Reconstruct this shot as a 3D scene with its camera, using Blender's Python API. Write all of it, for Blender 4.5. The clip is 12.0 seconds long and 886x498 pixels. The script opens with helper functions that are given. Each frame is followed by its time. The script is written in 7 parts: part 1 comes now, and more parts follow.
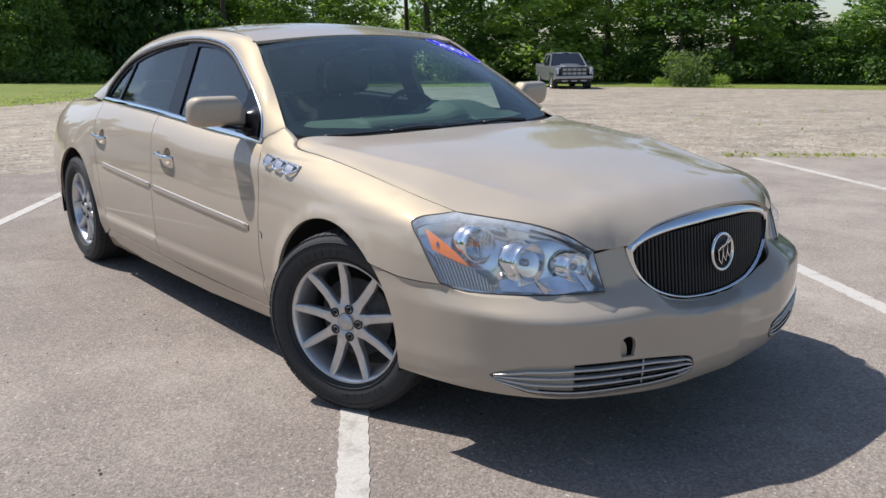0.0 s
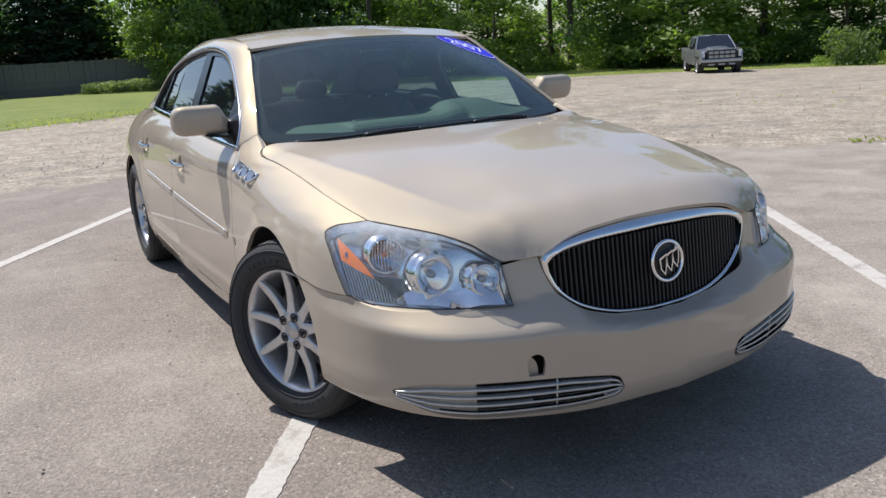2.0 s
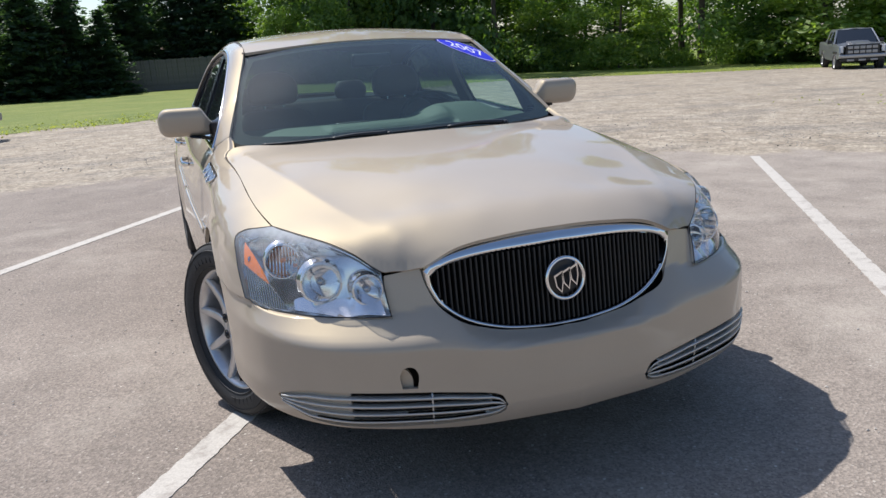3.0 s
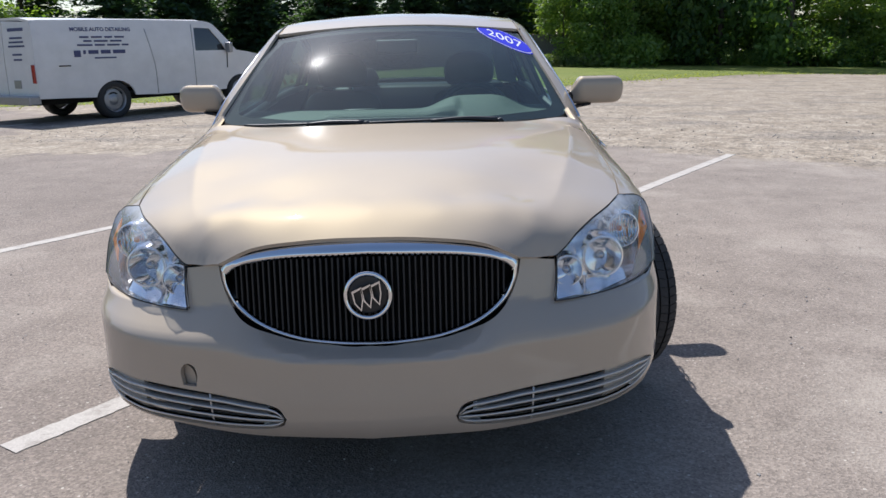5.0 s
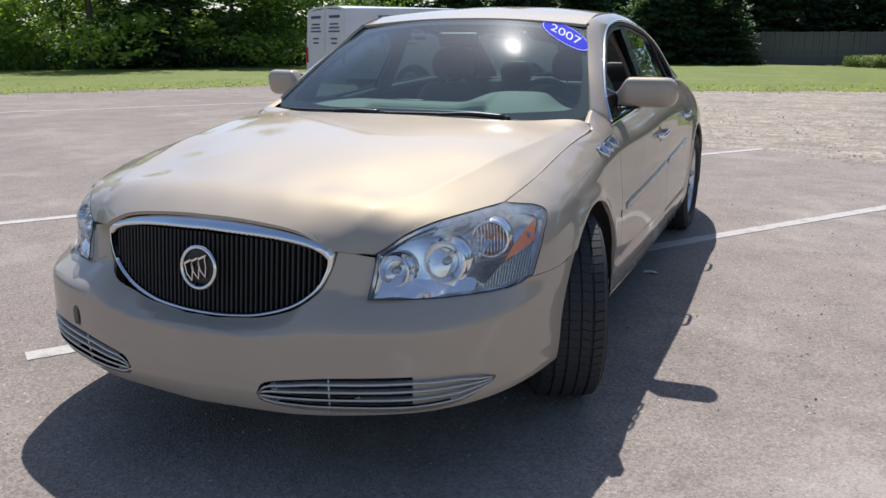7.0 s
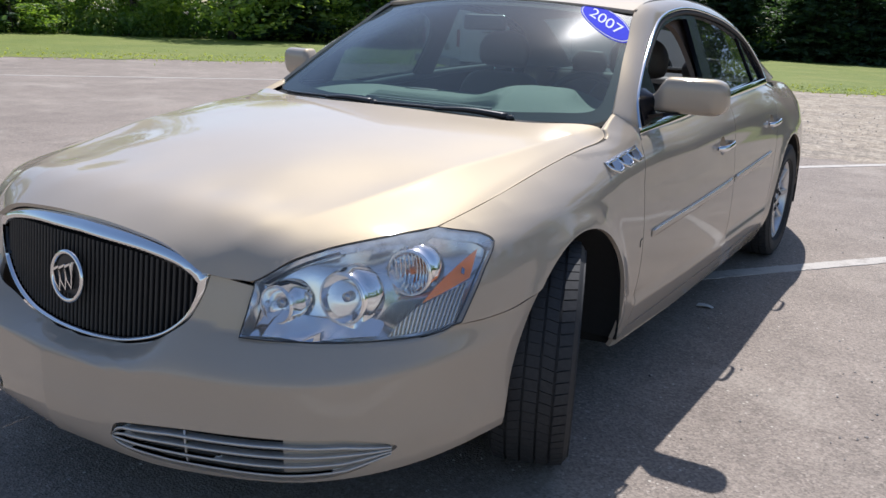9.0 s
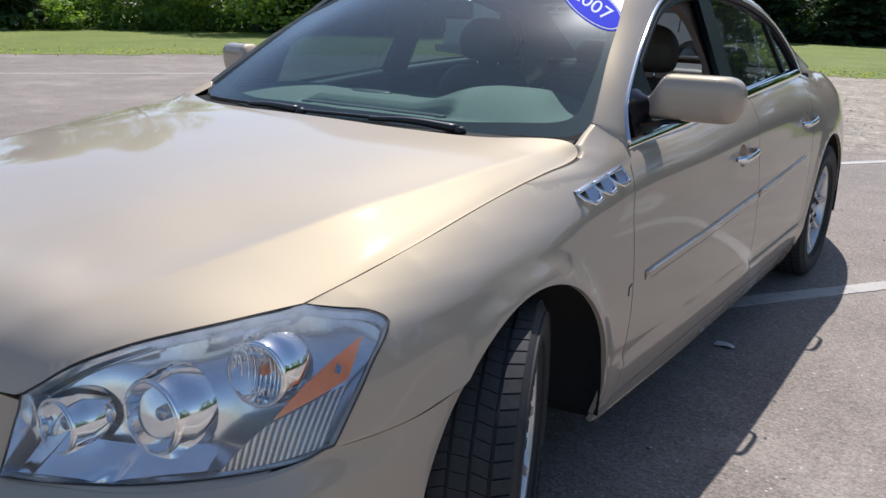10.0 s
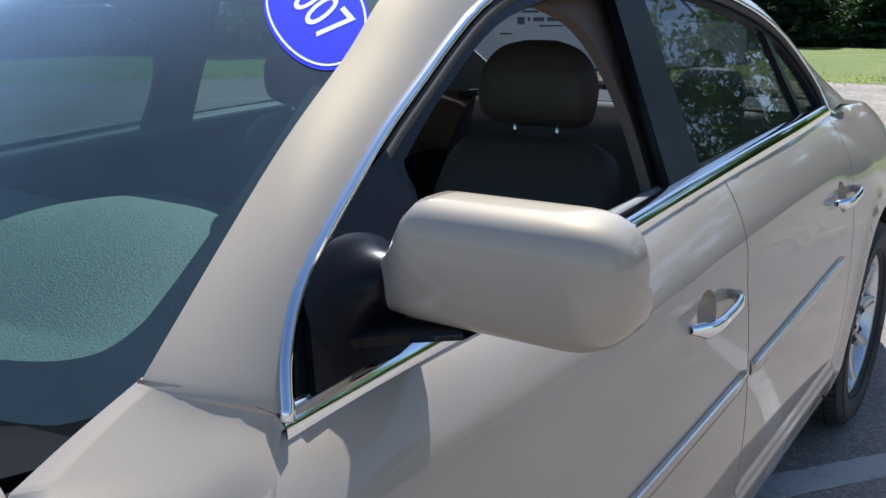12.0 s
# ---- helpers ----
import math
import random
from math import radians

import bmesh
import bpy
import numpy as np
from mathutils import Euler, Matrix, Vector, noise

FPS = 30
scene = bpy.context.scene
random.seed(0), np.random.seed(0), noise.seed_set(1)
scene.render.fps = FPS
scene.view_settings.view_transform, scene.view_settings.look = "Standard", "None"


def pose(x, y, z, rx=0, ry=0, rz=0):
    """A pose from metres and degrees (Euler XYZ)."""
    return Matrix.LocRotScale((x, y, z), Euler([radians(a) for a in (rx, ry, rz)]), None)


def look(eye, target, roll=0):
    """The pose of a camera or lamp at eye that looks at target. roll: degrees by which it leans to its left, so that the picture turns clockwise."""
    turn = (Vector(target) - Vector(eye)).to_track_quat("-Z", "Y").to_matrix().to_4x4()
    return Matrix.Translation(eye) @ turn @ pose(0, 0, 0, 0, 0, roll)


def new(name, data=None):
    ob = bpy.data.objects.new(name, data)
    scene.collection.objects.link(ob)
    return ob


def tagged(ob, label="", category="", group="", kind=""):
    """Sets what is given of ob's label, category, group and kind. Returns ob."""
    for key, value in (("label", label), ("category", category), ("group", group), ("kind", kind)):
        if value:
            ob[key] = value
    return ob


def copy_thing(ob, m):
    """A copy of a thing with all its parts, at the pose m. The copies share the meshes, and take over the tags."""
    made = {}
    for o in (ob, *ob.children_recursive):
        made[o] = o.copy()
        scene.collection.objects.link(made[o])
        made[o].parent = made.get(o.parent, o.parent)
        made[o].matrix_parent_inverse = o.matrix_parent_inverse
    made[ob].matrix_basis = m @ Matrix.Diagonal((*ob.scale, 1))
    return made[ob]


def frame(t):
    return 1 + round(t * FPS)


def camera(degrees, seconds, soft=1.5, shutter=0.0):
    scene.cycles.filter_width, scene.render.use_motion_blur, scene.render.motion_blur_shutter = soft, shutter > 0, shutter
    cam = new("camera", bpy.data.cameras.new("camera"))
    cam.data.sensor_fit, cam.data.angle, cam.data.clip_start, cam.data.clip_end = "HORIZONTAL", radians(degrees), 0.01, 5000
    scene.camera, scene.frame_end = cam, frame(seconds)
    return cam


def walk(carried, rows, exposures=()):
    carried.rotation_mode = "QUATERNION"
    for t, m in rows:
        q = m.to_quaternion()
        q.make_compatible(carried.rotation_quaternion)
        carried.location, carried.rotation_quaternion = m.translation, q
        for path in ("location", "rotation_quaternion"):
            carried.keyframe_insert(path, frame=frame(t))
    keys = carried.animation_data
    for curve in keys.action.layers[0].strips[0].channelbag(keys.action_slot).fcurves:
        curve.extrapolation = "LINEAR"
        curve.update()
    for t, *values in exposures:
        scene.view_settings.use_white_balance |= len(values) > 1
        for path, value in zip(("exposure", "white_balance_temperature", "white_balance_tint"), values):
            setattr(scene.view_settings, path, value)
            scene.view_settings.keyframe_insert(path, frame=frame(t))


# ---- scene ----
cam = camera(57.0, 12.0)
PATH = [
    (0, (-2.412, -2.397, 1.288), (-1.169, -0.904, 0.814), -0.7),
    (0.5, (-2.404, -2.392, 1.287), (-1.192, -0.876, 0.806), -1.3),
    (1, (-2.276, -2.51, 1.285), (-1.125, -0.95, 0.796), -2.1),
    (1.5, (-2.049, -2.682, 1.282), (-0.994, -1.054, 0.796), -3.0),
    (2, (-1.732, -2.727, 1.289), (-0.803, -1.022, 0.81), -3.6),
    (2.5, (-1.422, -2.868, 1.293), (-0.631, -1.094, 0.818), -3.7),
    (3, (-1.094, -3.009, 1.291), (-0.449, -1.176, 0.818), -3.7),
    (3.2, (-0.955, -3.011, 1.277), (-0.368, -1.159, 0.802), -3.6),
    (4.8, (0.081, -3.042, 1.266), (0.161, -1.105, 0.775), -1.4),
    (5, (0.211, -3.045, 1.265), (0.204, -1.104, 0.781), -1.4),
    (5.5, (0.612, -3.073, 1.251), (0.382, -1.146, 0.771), -1.3),
    (6, (0.92, -2.94, 1.227), (0.479, -1.047, 0.756), -0.7),
    (6.5, (1.215, -2.814, 1.251), (0.589, -0.981, 0.754), -0.5),
    (7, (1.559, -2.761, 1.262), (0.783, -0.985, 0.766), 0.2),
    (7.5, (1.738, -2.616, 1.266), (0.849, -0.894, 0.771), 1.0),
    (7.7, (1.8, -2.582, 1.273), (0.877, -0.88, 0.775), 1.2),
    (9.3, (1.789, -1.889, 1.265), (0.725, -0.288, 0.713), 2.4),
    (9.5, (1.762, -1.765, 1.264), (0.679, -0.18, 0.704), 2.0),
    (10, (1.679, -1.386, 1.268), (0.574, 0.181, 0.701), 1.6),
    (10.5, (1.535, -1.036, 1.273), (0.425, 0.528, 0.707), 1.1),
    (11, (1.496, -0.586, 1.274), (0.391, 0.983, 0.71), 0.8),
    (11.5, (1.425, -0.175, 1.265), (0.308, 1.389, 0.711), 0.3),
    (12, (1.327, 0.243, 1.269), (0.152, 1.77, 0.732), -0.2),
]
walk(cam, [(t, look(eye, target, roll)) for t, eye, target, roll in PATH], [(0, 0.15, 6230, 11), (3, 0.19, 6230, 11), (5.5, 0.12, 6130, 13), (7.5, 0.15, 6130, 13), (9.5, 0.22, 6120, 13), (10.5, -0.02, 5980, 12), (11.2, -0.06, 5850, 12), (12, 0.4, 5680, 10)])

# ---- world and sun ----
world = bpy.data.worlds.new("world")
scene.world = world
world.use_nodes = True
wt = world.node_tree
sky = wt.nodes.new("ShaderNodeTexSky")
sky.sky_type = 'NISHITA'
sky.sun_disc = False
sky.sun_elevation = radians(55)
sky.sun_rotation = radians(-25)
sky.dust_density = 0.8
sky.ozone_density = 1.6
wt.nodes["Background"].inputs["Strength"].default_value = 0.118
wt.links.new(sky.outputs[0], wt.nodes["Background"].inputs[0])
sun = new("sun", bpy.data.lights.new("sun", "SUN"))
sun.data.energy = 4.9
sun.data.angle = radians(0.53)
sun.data.color = (1.0, 0.96, 0.90)
sun.matrix_world = look((-3.0, 6.5, 10.2), (0, 0, 0))


# ---- materials ----
def mat(name):
    m = bpy.data.materials.new(name)
    m.use_nodes = True
    return m, m.node_tree, m.node_tree.nodes["Principled BSDF"]


def put_in(node, **kw):
    for k, v in kw.items():
        node.inputs[k.replace("_", " ")].default_value = v


def noise_tex(nt, scale, detail=4.0, rough=0.6, vec=None):
    n = nt.nodes.new("ShaderNodeTexNoise")
    n.inputs["Scale"].default_value = scale
    n.inputs["Detail"].default_value = detail
    n.inputs["Roughness"].default_value = rough
    if vec is None:
        tc = nt.nodes.new("ShaderNodeTexCoord")
        vec = tc.outputs["Object"]
    nt.links.new(vec, n.inputs["Vector"])
    return n


def ramp(nt, src, stops):
    r = nt.nodes.new("ShaderNodeValToRGB")
    while len(r.color_ramp.elements) < len(stops):
        r.color_ramp.elements.new(0.5)
    for e, (p, c) in zip(r.color_ramp.elements, stops):
        e.position = p
        e.color = (c[0], c[1], c[2], 1) if isinstance(c, tuple) else (c, c, c, 1)
    nt.links.new(src, r.inputs[0])
    return r


def mixc(nt, fac, a, b, mode="MIX"):
    m = nt.nodes.new("ShaderNodeMix")
    m.data_type = 'RGBA'
    m.blend_type = mode
    for sock, v in ((m.inputs[0], fac), (m.inputs[6], a), (m.inputs[7], b)):
        if isinstance(v, (int, float)):
            sock.default_value = v
        elif isinstance(v, tuple):
            sock.default_value = (v[0], v[1], v[2], 1)
        else:
            nt.links.new(v, sock)
    return m.outputs[2]


def maths(nt, op, a, b=0.0, clamp=False):
    m = nt.nodes.new("ShaderNodeMath")
    m.operation = op
    m.use_clamp = clamp
    for sock, v in ((m.inputs[0], a), (m.inputs[1], b)):
        if isinstance(v, (int, float)):
            sock.default_value = v
        else:
            nt.links.new(v, sock)
    return m.outputs[0]


def bump(nt, bsdf, src, strength=0.3, dist=0.01):
    b = nt.nodes.new("ShaderNodeBump")
    b.inputs["Strength"].default_value = strength
    b.inputs["Distance"].default_value = dist
    nt.links.new(src, b.inputs["Height"])
    nt.links.new(b.outputs[0], bsdf.inputs["Normal"])
    return b


def plain(name, color, rough=0.5, metal=0.0, grain=0.0, scale=60.0, coat=0.0, vary=0.12):
    """A material of one stuff, with a little mottling and fine relief."""
    m, nt, b = mat(name)
    put_in(b, Roughness=rough, Metallic=metal, Coat_Weight=coat, Coat_Roughness=0.03)
    n = noise_tex(nt, scale, 5.0)
    lo = tuple(c * (1 - vary) for c in color)
    hi = tuple(min(1.0, c * (1 + vary)) for c in color)
    nt.links.new(ramp(nt, n.outputs[0], [(0.3, lo), (0.7, hi)]).outputs[0], b.inputs["Base Color"])
    if grain:
        bump(nt, b, n.outputs[0], grain, 0.002)
    return m


def paint_material():
    """Champagne base coat with golden metal flakes under a clear coat."""
    m, nt, b = mat("champagne_paint")
    big = noise_tex(nt, 2.2, 3.0)
    fine = noise_tex(nt, 900.0, 2.0)
    peel = noise_tex(nt, 130.0, 2.0)
    col = ramp(nt, big.outputs[0], [(0.3, (0.412, 0.352, 0.300)), (0.7, (0.440, 0.377, 0.322))])
    nt.links.new(col.outputs[0], b.inputs["Base Color"])
    put_in(b, Roughness=0.6, Specular_IOR_Level=0.0, Coat_Weight=1.0, Coat_Roughness=0.05, Coat_IOR=1.45)
    f = nt.nodes.new("ShaderNodeBsdfPrincipled")
    flake = ramp(nt, fine.outputs[0], [(0.35, (0.42, 0.345, 0.190)), (0.65, (0.56, 0.462, 0.262))])
    nt.links.new(flake.outputs[0], f.inputs["Base Color"])
    put_in(f, Metallic=1.0, Roughness=0.58, Coat_Weight=1.0, Coat_Roughness=0.05, Coat_IOR=1.45)
    mx = nt.nodes.new("ShaderNodeMixShader")
    mx.inputs[0].default_value = 0.22
    nt.links.new(b.outputs[0], mx.inputs[1])
    nt.links.new(f.outputs[0], mx.inputs[2])
    nt.links.new(mx.outputs[0], nt.nodes["Material Output"].inputs[0])
    bump(nt, b, peel.outputs[0], 0.02, 0.0005)
    return m


def glass_material(name, tint, rough=0.0, ior=1.5, haze=0.0, film_color=(0.50, 0.62, 0.70), smear=0.0):
    m, nt, b = mat(name)
    out = nt.nodes["Material Output"]
    nt.nodes.remove(b)
    tr = nt.nodes.new("ShaderNodeBsdfTransparent")
    tr.inputs[0].default_value = (*tint, 1)
    gl = nt.nodes.new("ShaderNodeBsdfGlossy")
    gl.inputs["Roughness"].default_value = rough
    gl.inputs["Color"].default_value = (1, 1, 1, 1)
    fr = nt.nodes.new("ShaderNodeLayerWeight")
    fr.inputs["Blend"].default_value = 0.5
    f0 = ((ior - 1) / (ior + 1)) ** 2
    gloss = maths(nt, "ADD", maths(nt, "MULTIPLY", maths(nt, "POWER", fr.outputs["Facing"], 5.0), 1 - f0), f0)
    mx = nt.nodes.new("ShaderNodeMixShader")
    nt.links.new(gloss, mx.inputs[0])
    nt.links.new(tr.outputs[0], mx.inputs[1])
    sheen = gl.outputs[0]
    if smear:
        # a greasy film spreads part of the mirror image
        wide = nt.nodes.new("ShaderNodeBsdfGlossy")
        wide.inputs["Roughness"].default_value = 0.22
        soft = nt.nodes.new("ShaderNodeMixShader")
        soft.inputs[0].default_value = smear
        nt.links.new(gl.outputs[0], soft.inputs[1])
        nt.links.new(wide.outputs[0], soft.inputs[2])
        sheen = soft.outputs[0]
    nt.links.new(sheen, mx.inputs[2])
    last = mx.outputs[0]
    if haze:
        # a thin dust film scatters a little light; its blue on windows imitates mirrored sky
        film = nt.nodes.new("ShaderNodeBsdfDiffuse")
        film.inputs["Color"].default_value = (*film_color, 1)
        n = noise_tex(nt, 14.0, 6.0, 0.7)
        m2 = nt.nodes.new("ShaderNodeMixShader")
        nt.links.new(ramp(nt, n.outputs[0], [(0.3, haze * 0.8), (0.75, haze * 1.25)]).outputs[0], m2.inputs[0])
        nt.links.new(last, m2.inputs[1])
        nt.links.new(film.outputs[0], m2.inputs[2])
        last = m2.outputs[0]
    nt.links.new(last, out.inputs[0])
    return m


PAINT = paint_material()
CHROME = plain("chrome", (0.78, 0.79, 0.80), 0.07, 1.0, scale=15, vary=0.03)
BLACK = plain("black_plastic", (0.018, 0.018, 0.019), 0.42, scale=120, grain=0.05)
DARK = plain("dark_void", (0.010, 0.010, 0.010), 0.9)
RUBBER = plain("weatherstrip_rubber", (0.02, 0.02, 0.021), 0.6)
TYRE = plain("tyre_rubber", (0.028, 0.028, 0.029), 0.75, scale=90, grain=0.2, vary=0.25)
ALLOY = plain("alloy_wheel_paint", (0.62, 0.62, 0.63), 0.30, 0.75, scale=30, vary=0.08)
WINDSCREEN = glass_material("windscreen_glass", (0.43, 0.63, 0.58), 0.012, 1.68, haze=0.042, film_color=(0.40, 0.60, 0.70), smear=0.05)
SIDEGLASS = glass_material("tinted_side_glass", (0.36, 0.385, 0.39), 0.015, 1.42, haze=0.012)
FRONTGLASS = glass_material("light_side_glass", (0.20, 0.235, 0.25), 0.02, 1.8, haze=0.012)
GLOSSBLACK = plain("gloss_black_trim", (0.008, 0.008, 0.011), 0.24, scale=80)
GLOSSBLACK.node_tree.nodes["Principled BSDF"].inputs["Specular IOR Level"].default_value = 0.22
SLAT = plain("satin_silver_bar", (0.55, 0.54, 0.51), 0.35, 0.5, vary=0.05)
LENS = glass_material("headlight_lens", (0.96, 0.97, 0.98), 0.02, 1.5, haze=0.05, film_color=(0.86, 0.88, 0.90))


def cloud_lens(m):
    """Years of sun have clouded the upper face of the lamp's cover."""
    nt = m.node_tree
    film = next(n for n in nt.nodes if n.type == 'BSDF_DIFFUSE')
    mx = film.outputs[0].links[0].to_node
    sep = nt.nodes.new("ShaderNodeSeparateXYZ")
    nt.links.new(nt.nodes.new("ShaderNodeTexCoord").outputs["Object"], sep.inputs[0])
    n = noise_tex(nt, 22.0, 6.0, 0.7)
    up = maths(nt, "ADD", maths(nt, "MULTIPLY", maths(nt, "SUBTRACT", sep.outputs[2], 0.70), 9.0), maths(nt, "MULTIPLY", maths(nt, "SUBTRACT", n.outputs[0], 0.5), 0.5))
    nt.links.new(ramp(nt, up, [(0.05, 0.06), (0.45, 0.18), (0.80, 0.58)]).outputs[0], mx.inputs[0])


cloud_lens(LENS)


# ---- geometry helpers ----
from mathutils import geometry


def hermite(keys):
    """A smooth function of one variable through a few keys."""
    xs = np.array([k[0] for k in keys], float)
    vs = np.array([k[1] for k in keys], float)
    d = np.diff(vs) / np.diff(xs)
    m = np.zeros(len(xs))
    m[0], m[-1] = d[0], d[-1]
    for i in range(1, len(xs) - 1):
        h0, h1 = xs[i] - xs[i - 1], xs[i + 1] - xs[i]
        m[i] = (d[i - 1] * h1 + d[i] * h0) / (h0 + h1)

    def f(x):
        x = min(max(x, xs[0]), xs[-1])
        i = min(max(int(np.searchsorted(xs, x)) - 1, 0), len(xs) - 2)
        h = xs[i + 1] - xs[i]
        t = (x - xs[i]) / h
        return float((2 * t**3 - 3 * t**2 + 1) * vs[i] + (t**3 - 2 * t**2 + t) * h * m[i]
                     + (-2 * t**3 + 3 * t**2) * vs[i + 1] + (t**3 - t**2) * h * m[i + 1])
    return f


def curve(points, n=8):
    """A smooth run of points through a few given ones, in two or three dimensions."""
    p = [np.array(q, float) for q in points]
    if len(p) == 2:
        return [p[0] + (p[1] - p[0]) * k / n for k in range(n + 1)]
    p = [2 * p[0] - p[1]] + p + [2 * p[-1] - p[-2]]
    out = []
    for i in range(1, len(p) - 2):
        for k in range(n):
            t = k / n
            out.append(0.5 * (2 * p[i] + (p[i + 1] - p[i - 1]) * t + (2 * p[i - 1] - 5 * p[i] + 4 * p[i + 1] - p[i + 2]) * t * t
                              + (3 * p[i] - p[i - 1] - 3 * p[i + 1] + p[i + 2]) * t**3))
    out.append(p[-2])
    return out


def run(*pieces):
    """Joins curves end to end into one closed outline, without doubled points."""
    out = []
    for piece in pieces:
        for q in piece:
            q = tuple(float(c) for c in q)
            if not out or math.dist(out[-1], q) > 1e-4:
                out.append(q)
    if math.dist(out[0], out[-1]) < 1e-4:
        out.pop()
    return out


def spline_sheet(points, ease=0.0):
    """A thin-plate sheet z = f(x, y), even in x, through a few design points."""
    pts = []
    for x, y, z in points:
        pts.append((x, y, z))
        if abs(x) > 1e-6:
            pts.append((-x, y, z))
    p = np.array(pts, float)
    n = len(p)

    def phi(r2):
        return 0.5 * r2 * np.log(r2 + 1e-12)
    d2 = ((p[:, None, :2] - p[None, :, :2]) ** 2).sum(-1)
    a = np.zeros((n + 3, n + 3))
    a[:n, :n] = phi(d2) + ease * np.eye(n)
    a[:n, n], a[:n, n + 1:] = 1, p[:, :2]
    a[n, :n], a[n + 1:, :n] = 1, p[:, :2].T
    w = np.linalg.solve(a, np.r_[p[:, 2], 0, 0, 0])

    def f(x, y):
        r2 = (p[:, 0] - x) ** 2 + (p[:, 1] - y) ** 2
        return float(phi(r2) @ w[:n] + w[n] + w[n + 1] * x + w[n + 2] * y)
    return f


def part(name, bm, material, parent=None, label="", smooth=True):
    me = bpy.data.meshes.new(name)
    bm.to_mesh(me)
    bm.free()
    me.materials.append(material)
    if smooth:
        me.polygons.foreach_set("use_smooth", [True] * len(me.polygons))
    ob = new(name, me)
    if parent is not None:
        ob.parent = parent
    if label:
        tagged(ob, label)
    return ob


def thing(name, label, category, group="", kind="", at=(0, 0, 0)):
    ob = new(name)
    ob.empty_display_size = 0.1
    ob.location = at
    return tagged(ob, label, category, group, kind)


def inside(poly, x, y):
    c = False
    j = len(poly) - 1
    for i in range(len(poly)):
        (xi, yi), (xj, yj) = poly[i], poly[j]
        if (yi > y) != (yj > y) and x < (xj - xi) * (y - yi) / (yj - yi) + xi:
            c = not c
        j = i
    return c


def shell(name, outline, surf, step, material, parent, side=1, depth=0.014, core=(0, 1.4, 0.45), lift=0.0, label="", holes=()):
    """A body panel: the stretch of a smooth surface inside an outline, with its edges turned in."""
    loops = [outline, *holes]
    verts, edges = [], []
    for lp in loops:
        k = len(verts)
        verts += [Vector(q) for q in lp]
        edges += [(k + i, k + (i + 1) % len(lp)) for i in range(len(lp))]
    us = [q[0] for q in outline]
    vs = [q[1] for q in outline]
    edge_pts = np.array([tuple(v) for v in verts])
    nu, nv = int((max(us) - min(us)) / step) + 1, int((max(vs) - min(vs)) / step) + 1
    for i in range(nu + 1):
        for j in range(nv + 1):
            u, v = min(us) + (i + 0.5 * (j % 2)) * step, min(vs) + j * step
            if inside(outline, u, v) and not any(inside(h, u, v) for h in holes):
                if ((edge_pts - (u, v)) ** 2).sum(1).min() > (0.45 * step) ** 2:
                    verts.append(Vector((u, v)))
    ov, _, of, *_ = geometry.delaunay_2d_cdt(verts, edges, [], 0, 1e-6)
    faces = []
    for f in of:
        cx = sum(ov[i][0] for i in f) / len(f)
        cy = sum(ov[i][1] for i in f) / len(f)
        if inside(outline, cx, cy) and not any(inside(h, cx, cy) for h in holes):
            faces.append(list(f))
    e = 0.004
    ps, ns = [], []
    for q in ov:
        u, v = q
        p = Vector(surf(u, v))
        du = Vector(surf(u + e, v)) - Vector(surf(u - e, v))
        dv = Vector(surf(u, v + e)) - Vector(surf(u, v - e))
        n = du.cross(dv)
        n = n.normalized() if n.length > 1e-12 else Vector((0, 0, 1))
        if n.dot(p - Vector(core)) < 0:
            n.negate()
        p = p + n * lift
        if side < 0:
            p.x, n.x = -p.x, -n.x
        ps.append(p)
        ns.append(n)
    return sheet_object(name, ps, ns, faces, material, parent, depth, label)


def sheet_object(name, ps, ns, faces, material, parent, depth=0.014, label=""):
    """A mesh from places, normals and faces, with its open edges turned in by depth."""
    good = []
    count = {}
    for f in faces:
        a, b, c = ps[f[0]], ps[f[1]], ps[f[2]]
        if (b - a).cross(c - a).dot(ns[f[0]] + ns[f[1]] + ns[f[2]]) < 0:
            f = f[::-1]
        good.append(f)
        for i in range(len(f)):
            k = (f[i], f[(i + 1) % len(f)])
            count[k] = True
    rim = [k for k in count if (k[1], k[0]) not in count]
    verts = [tuple(p) for p in ps]
    low = {}
    extra = []
    if depth:
        for a, b in rim:
            for i in (a, b):
                if i not in low:
                    low[i] = len(verts)
                    verts.append(tuple(ps[i] - ns[i] * depth))
            extra.append([b, a, low[a], low[b]])
    me = bpy.data.meshes.new(name)
    me.from_pydata(verts, [], good + extra)
    me.materials.append(material)
    me.polygons.foreach_set("use_smooth", [True] * len(me.polygons))
    normals = []
    for f in good:
        normals += [tuple(ns[i]) for i in f]
    for f in extra:
        a, b, c = (Vector(verts[f[i]]) for i in (0, 1, 2))
        n = (b - a).cross(c - a)
        n = n.normalized() if n.length > 1e-12 else Vector((0, 0, 1))
        normals += [tuple(n)] * 4
    me.normals_split_custom_set(normals)
    ob = new(name, me)
    if parent is not None:
        ob.parent = parent
    if label:
        tagged(ob, label)
    return ob


